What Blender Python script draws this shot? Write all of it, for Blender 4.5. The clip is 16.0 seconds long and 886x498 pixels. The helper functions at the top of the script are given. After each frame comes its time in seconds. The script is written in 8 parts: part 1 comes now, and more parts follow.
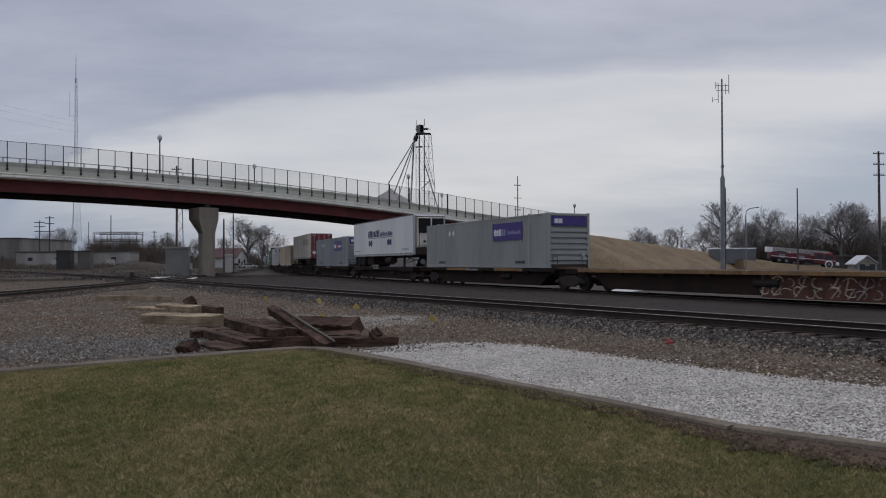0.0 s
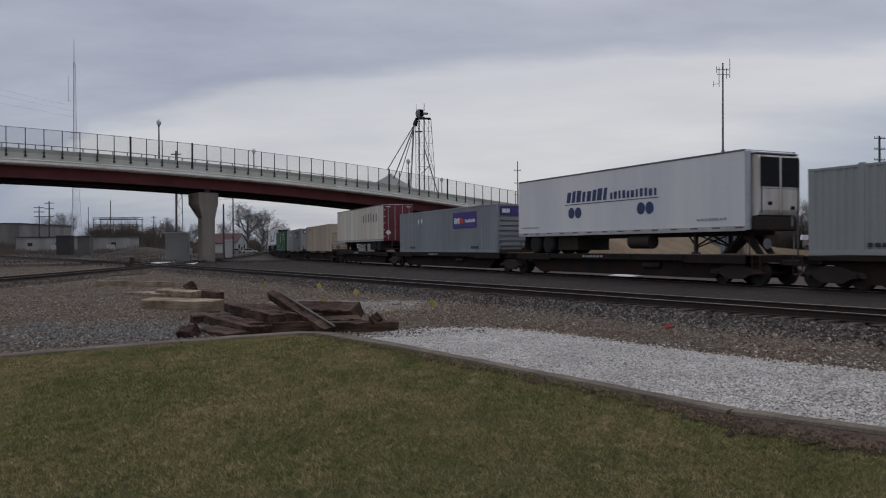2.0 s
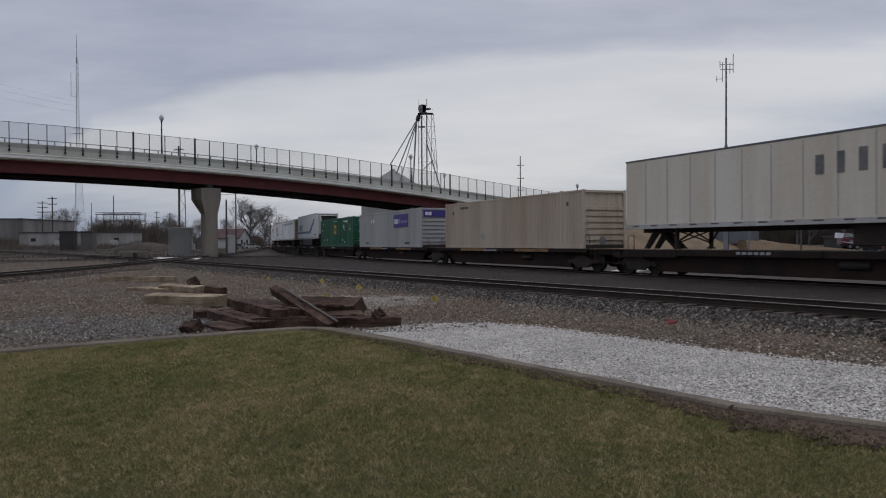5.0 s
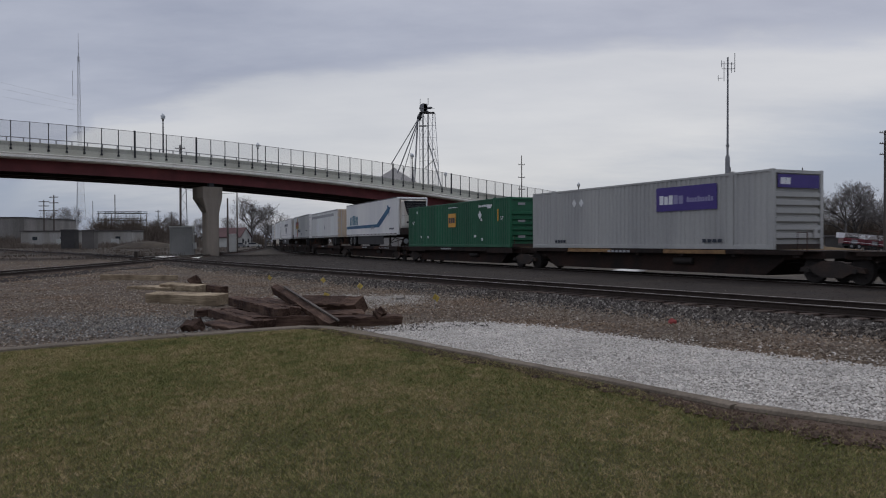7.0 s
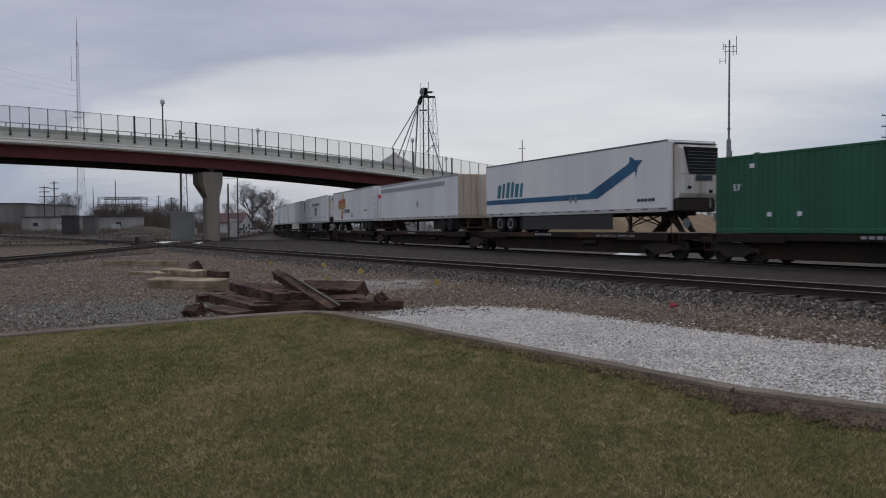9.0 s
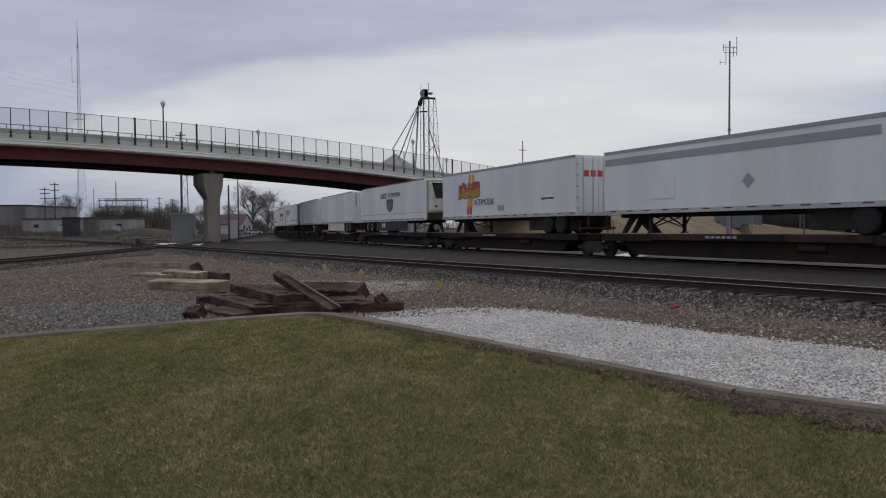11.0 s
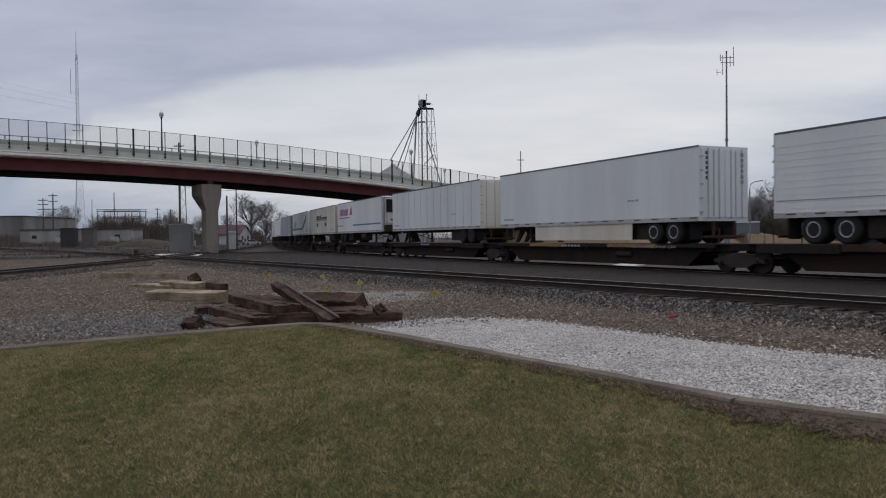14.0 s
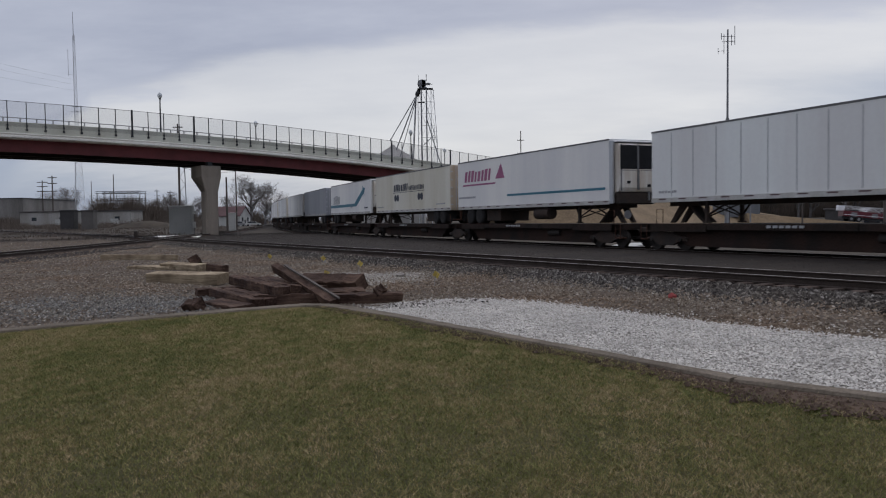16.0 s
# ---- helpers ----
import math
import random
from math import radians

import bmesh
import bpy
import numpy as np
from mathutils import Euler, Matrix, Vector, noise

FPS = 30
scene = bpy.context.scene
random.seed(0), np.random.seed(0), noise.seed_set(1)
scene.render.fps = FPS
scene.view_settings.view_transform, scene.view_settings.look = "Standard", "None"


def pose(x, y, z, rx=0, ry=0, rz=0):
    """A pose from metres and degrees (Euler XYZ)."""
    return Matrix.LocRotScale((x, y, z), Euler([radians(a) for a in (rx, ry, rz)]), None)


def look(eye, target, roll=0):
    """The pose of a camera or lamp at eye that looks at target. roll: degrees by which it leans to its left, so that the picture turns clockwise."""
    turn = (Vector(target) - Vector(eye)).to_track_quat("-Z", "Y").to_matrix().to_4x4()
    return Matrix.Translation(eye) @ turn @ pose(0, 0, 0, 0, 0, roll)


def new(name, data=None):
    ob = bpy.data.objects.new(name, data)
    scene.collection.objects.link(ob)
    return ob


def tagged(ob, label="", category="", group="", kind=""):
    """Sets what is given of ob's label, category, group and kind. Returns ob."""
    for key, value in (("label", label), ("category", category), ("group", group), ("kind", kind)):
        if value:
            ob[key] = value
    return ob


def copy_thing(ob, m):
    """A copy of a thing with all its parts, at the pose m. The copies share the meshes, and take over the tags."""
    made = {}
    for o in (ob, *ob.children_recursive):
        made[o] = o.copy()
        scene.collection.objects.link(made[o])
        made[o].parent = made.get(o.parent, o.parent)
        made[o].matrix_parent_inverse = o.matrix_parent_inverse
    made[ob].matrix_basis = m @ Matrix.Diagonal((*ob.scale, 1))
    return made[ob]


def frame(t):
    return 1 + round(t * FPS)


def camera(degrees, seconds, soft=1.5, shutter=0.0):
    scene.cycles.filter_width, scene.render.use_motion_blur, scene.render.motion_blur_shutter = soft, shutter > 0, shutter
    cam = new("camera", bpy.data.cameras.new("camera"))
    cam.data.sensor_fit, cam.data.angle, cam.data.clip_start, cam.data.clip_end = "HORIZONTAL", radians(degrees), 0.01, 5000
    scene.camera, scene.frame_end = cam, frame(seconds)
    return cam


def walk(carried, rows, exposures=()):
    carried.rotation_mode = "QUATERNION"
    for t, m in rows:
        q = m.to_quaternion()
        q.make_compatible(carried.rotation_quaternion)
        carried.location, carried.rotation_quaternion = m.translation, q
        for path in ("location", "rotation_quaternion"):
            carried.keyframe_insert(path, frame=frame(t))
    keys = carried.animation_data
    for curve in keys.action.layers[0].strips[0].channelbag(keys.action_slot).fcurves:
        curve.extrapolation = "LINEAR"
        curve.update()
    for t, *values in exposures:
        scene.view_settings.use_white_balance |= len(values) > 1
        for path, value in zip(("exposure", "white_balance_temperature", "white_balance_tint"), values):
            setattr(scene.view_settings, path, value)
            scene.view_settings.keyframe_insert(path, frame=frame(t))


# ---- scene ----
CAM_Z = 1.36
cam = camera(59.0, 16.0, soft=1.1, shutter=0.15)
# seconds, pitch, roll, yaw of the hand-held camera, which stands still on the lawn
TURNS = [
    (0, 0.953, 0.339, -0.278),
    (0.5, 0.591, 0.187, -0.336),
    (1, 0.059, 0.233, -0.226),
    (1.5, 0.368, 0.348, -0.145),
    (2, -0.140, 0.367, -0.285),
    (2.5, -0.170, 0.425, -0.206),
    (3, -0.118, 0.447, -0.148),
    (3.5, -0.364, 0.429, -0.136),
    (4, -0.486, 0.439, -0.140),
    (6.5, -0.468, 0.228, -0.007),
    (7, -0.545, 0.294, -0.007),
    (7.5, -0.568, 0.354, 0.045),
    (8, -1.612, 0.267, 0.067),
    (8.5, -1.613, 0.486, 0.104),
    (9, -1.669, 0.482, 0.048),
    (11.5, -1.555, 0.538, 0.082),
    (12, -1.503, 0.569, 0.050),
    (12.5, -1.332, 0.553, -0.017),
    (13, -1.382, 0.556, -0.108),
    (13.5, -1.003, 0.648, -0.037),
    (14, -0.842, 0.673, -0.039),
    (14.5, -1.044, 0.679, -0.085),
    (15, -1.204, 0.678, -0.137),
    (15.5, -0.983, 0.853, -0.123),
    (16, -2.243, 0.860, -0.035),
]
walk(cam, [(t, pose(0, 0, CAM_Z, 90 + p, r, w)) for t, p, r, w in TURNS],
     [(0, -0.05), (1, -0.13), (2.5, -0.06), (6.5, -0.05), (8.5, 0.04), (16, 0.10)])


# ---- sky, sun ----
def make_world():
    w = bpy.data.worlds.new("overcast_sky")
    scene.world = w
    w.use_nodes = True
    n, l = w.node_tree.nodes, w.node_tree.links
    n.clear()
    out, bg = n.new("ShaderNodeOutputWorld"), n.new("ShaderNodeBackground")
    sky = n.new("ShaderNodeTexSky")
    sky.sky_type, sky.sun_disc = "NISHITA", False
    sky.sun_elevation, sky.sun_rotation = radians(38), radians(20)
    dim = n.new("ShaderNodeVectorMath")
    dim.operation = "SCALE"
    dim.inputs["Scale"].default_value = 0.012
    l.new(sky.outputs[0], dim.inputs[0])
    tc = n.new("ShaderNodeTexCoord")
    sep = n.new("ShaderNodeSeparateXYZ")
    l.new(tc.outputs["Generated"], sep.inputs[0])

    def m(op, a, b=None, c=None):
        k = n.new("ShaderNodeMath")
        k.operation = op
        for i, v in enumerate((a, b, c)):
            if v is None:
                continue
            if isinstance(v, (int, float)):
                k.inputs[i].default_value = v
            else:
                l.new(v, k.inputs[i])
        return k.outputs[0]

    x, y, z = sep.outputs
    zz = m("ADD", m("MAXIMUM", z, 0.0), 0.16)
    comb = n.new("ShaderNodeCombineXYZ")
    l.new(m("DIVIDE", x, zz), comb.inputs[0])
    l.new(m("DIVIDE", y, zz), comb.inputs[1])

    def noise_tex(scale, detail, rough, off):
        mp = n.new("ShaderNodeMapping")
        mp.inputs["Location"].default_value = off
        mp.inputs["Scale"].default_value = (0.55, 1.0, 1.0)
        mp.inputs["Rotation"].default_value = (0, 0, radians(12))
        l.new(comb.outputs[0], mp.inputs[0])
        t = n.new("ShaderNodeTexNoise")
        t.inputs["Scale"].default_value, t.inputs["Detail"].default_value = scale, detail
        t.inputs["Roughness"].default_value = rough
        l.new(mp.outputs[0], t.inputs["Vector"])
        return t.outputs["Fac"]

    big, fine = noise_tex(0.55, 3, 0.5, (3.1, 1.7, 0)), noise_tex(1.5, 8, 0.60, (0.4, 5.2, 0))
    # a slanting edge between the dark upper deck of cloud and the bright gap under it
    edge = m("SUBTRACT", m("SUBTRACT", z, m("MINIMUM", m("MULTIPLY", x, 0.15), m("MULTIPLY", x, 0.05))), m("MULTIPLY", y, 0.225))
    edge = m("SUBTRACT", edge, m("MINIMUM", m("MULTIPLY", m("ADD", x, 0.40), 1.1), 0.0))
    edge = m("ADD", edge, m("MULTIPLY", m("SUBTRACT", big, 0.5), 0.06))
    edge = m("ADD", edge, m("MULTIPLY", m("SUBTRACT", fine, 0.5), 0.12))
    deck = n.new("ShaderNodeMapRange")
    deck.interpolation_type = "SMOOTHSTEP"
    deck.inputs["From Min"].default_value, deck.inputs["From Max"].default_value = -0.008, 0.022
    l.new(edge, deck.inputs["Value"])
    low = n.new("ShaderNodeMapRange")
    low.interpolation_type = "SMOOTHSTEP"
    low.inputs["From Min"].default_value, low.inputs["From Max"].default_value = 0.066, -0.048
    l.new(m("SUBTRACT", m("ADD", z, m("MULTIPLY", m("SUBTRACT", fine, 0.5), 0.10)), m("MAXIMUM", m("MULTIPLY", x, 0.26), m("MULTIPLY", x, -0.13))), low.inputs["Value"])

    def ramp(fac, a, b, lo=0.3, hi=0.7):
        r = n.new("ShaderNodeValToRGB")
        r.color_ramp.elements[0].position, r.color_ramp.elements[1].position = lo, hi
        r.color_ramp.elements[0].color, r.color_ramp.elements[1].color = (*a, 1), (*b, 1)
        l.new(fac, r.inputs[0])
        return r.outputs[0]

    def mixc(fac, a, b):
        k = n.new("ShaderNodeMix")
        k.data_type = "RGBA"
        l.new(fac, k.inputs[0])
        l.new(a, k.inputs[6])
        l.new(b, k.inputs[7])
        return k.outputs[2]

    dark = ramp(fine, (0.315, 0.338, 0.432), (0.495, 0.515, 0.60))
    light = ramp(fine, (0.545, 0.555, 0.60), (0.665, 0.665, 0.69))
    blue = ramp(big, (0.245, 0.30, 0.43), (0.365, 0.415, 0.52))
    cloud = mixc(low.outputs[0], mixc(deck.outputs[0], light, dark), blue)
    # an overcast sky is brightest overhead
    zen = n.new("ShaderNodeMapRange")
    zen.interpolation_type = "SMOOTHSTEP"
    zen.inputs["From Min"].default_value, zen.inputs["From Max"].default_value = 0.36, 0.95
    zen.inputs["To Min"].default_value, zen.inputs["To Max"].default_value = 1.0, 2.6
    l.new(z, zen.inputs["Value"])
    gain = n.new("ShaderNodeVectorMath")
    gain.operation = "SCALE"
    l.new(cloud, gain.inputs[0])
    l.new(zen.outputs[0], gain.inputs["Scale"])
    cloud = gain.outputs[0]
    add = n.new("ShaderNodeVectorMath")
    add.operation = "ADD"
    l.new(cloud, add.inputs[0])
    l.new(dim.outputs[0], add.inputs[1])
    l.new(add.outputs[0], bg.inputs["Color"])
    bg.inputs["Strength"].default_value = 0.88
    l.new(bg.outputs[0], out.inputs[0])


make_world()
sun = new("sun", bpy.data.lights.new("sun", "SUN"))
sun.data.energy, sun.data.angle, sun.data.color = 0.5, radians(25), (1.0, 0.97, 0.92)
sun.matrix_basis = look((0, 0, 60), (-8, -16, 22))


# ---- materials ----
def mat(name, col, rough=0.7, var=0.25, scale=2.0, fine=30.0, bump=0.2, metal=0.0, col2=None, streak=False, isl=0.0, obj=0.0, bdist=0.02, spec=0.5, grain=1.0):
    """A surface with stains at a large scale, grain at a small one, and fine relief. col2: the colour of the stains."""
    mt = bpy.data.materials.new(name)
    mt.use_nodes = True
    n, l = mt.node_tree.nodes, mt.node_tree.links
    b = n["Principled BSDF"]
    b.inputs["Metallic"].default_value = metal
    b.inputs["Specular IOR Level"].default_value = spec
    tc = n.new("ShaderNodeTexCoord")
    mp = n.new("ShaderNodeMapping")
    mp.inputs["Scale"].default_value = (1, 1, 0.12) if streak else (1, 1, 1)
    l.new(tc.outputs["Object"], mp.inputs[0])
    a, f = n.new("ShaderNodeTexNoise"), n.new("ShaderNodeTexNoise")
    a.inputs["Scale"].default_value, a.inputs["Detail"].default_value, a.inputs["Roughness"].default_value = scale, 6, 0.62
    f.inputs["Scale"].default_value, f.inputs["Detail"].default_value = fine, 4
    l.new(mp.outputs[0], a.inputs["Vector"])
    l.new(tc.outputs["Object"], f.inputs["Vector"])
    r = n.new("ShaderNodeValToRGB")
    r.color_ramp.elements[0].position, r.color_ramp.elements[1].position = 0.38, 0.66
    c2 = col2 or tuple(c * (1 - var) for c in col)
    r.color_ramp.elements[0].color, r.color_ramp.elements[1].color = (*col, 1), (*c2, 1)
    l.new(a.outputs["Fac"], r.inputs[0])
    g = n.new("ShaderNodeMapRange")
    g.inputs["From Min"].default_value, g.inputs["From Max"].default_value = 0.3, 0.7
    g.inputs["To Min"].default_value, g.inputs["To Max"].default_value = 1 - var * 0.8 * grain, 1 + var * 0.6 * grain
    l.new(f.outputs["Fac"], g.inputs["Value"])
    v = n.new("ShaderNodeVectorMath")
    v.operation = "SCALE"
    l.new(r.outputs[0], v.inputs[0])
    l.new(g.outputs[0], v.inputs["Scale"])
    last = v.outputs[0]
    for amount, node, sock in ((isl, "ShaderNodeNewGeometry", "Random Per Island"), (obj, "ShaderNodeObjectInfo", "Random")):
        if amount:
            k = n.new(node)
            g2 = n.new("ShaderNodeMapRange")
            g2.inputs["To Min"].default_value, g2.inputs["To Max"].default_value = 1 - amount, 1 + amount
            l.new(k.outputs[sock], g2.inputs["Value"])
            v2 = n.new("ShaderNodeVectorMath")
            v2.operation = "SCALE"
            l.new(last, v2.inputs[0])
            l.new(g2.outputs[0], v2.inputs["Scale"])
            last = v2.outputs[0]
    l.new(last, b.inputs["Base Color"])
    rr = n.new("ShaderNodeMapRange")
    rr.inputs["To Min"].default_value, rr.inputs["To Max"].default_value = max(0.05, rough - 0.12), min(1, rough + 0.12)
    l.new(a.outputs["Fac"], rr.inputs["Value"])
    l.new(rr.outputs[0], b.inputs["Roughness"])
    if bump:
        bp = n.new("ShaderNodeBump")
        bp.inputs["Strength"].default_value, bp.inputs["Distance"].default_value = bump, bdist
        l.new(f.outputs["Fac"], bp.inputs["Height"])
        l.new(bp.outputs[0], b.inputs["Normal"])
    return mt


def grained(name, dark, pale):
    """Weathered wood: long fibres and checks along the timber, pale where it has greyed."""
    mt = mat(name, dark, 0.9, 0.4, 2.0, 30, 0.5, spec=0.12)
    n, l = mt.node_tree.nodes, mt.node_tree.links
    b = n["Principled BSDF"]
    tc, mp, w = n.new("ShaderNodeTexCoord"), n.new("ShaderNodeMapping"), n.new("ShaderNodeTexNoise")
    mp.inputs["Scale"].default_value = (1.2, 22, 22)
    w.inputs["Scale"].default_value, w.inputs["Detail"].default_value, w.inputs["Roughness"].default_value = 1.0, 6, 0.65
    l.new(tc.outputs["Object"], mp.inputs[0])
    l.new(mp.outputs[0], w.inputs["Vector"])
    big = n.new("ShaderNodeTexNoise")
    big.inputs["Scale"].default_value, big.inputs["Detail"].default_value = 1.6, 4
    l.new(tc.outputs["Object"], big.inputs["Vector"])
    mul = n.new("ShaderNodeMath")
    mul.operation = "MULTIPLY"
    l.new(w.outputs["Fac"], mul.inputs[0])
    l.new(big.outputs["Fac"], mul.inputs[1])
    r = n.new("ShaderNodeValToRGB")
    r.color_ramp.elements[0].position, r.color_ramp.elements[1].position = 0.16, 0.36
    r.color_ramp.elements[0].color, r.color_ramp.elements[1].color = (*dark, 1), (*pale, 1)
    l.new(mul.outputs[0], r.inputs[0])
    l.new(r.outputs[0], b.inputs["Base Color"])
    bp = n.new("ShaderNodeBump")
    bp.inputs["Strength"].default_value, bp.inputs["Distance"].default_value = 0.8, 0.03
    l.new(w.outputs["Fac"], bp.inputs["Height"])
    l.new(bp.outputs[0], b.inputs["Normal"])
    return mt


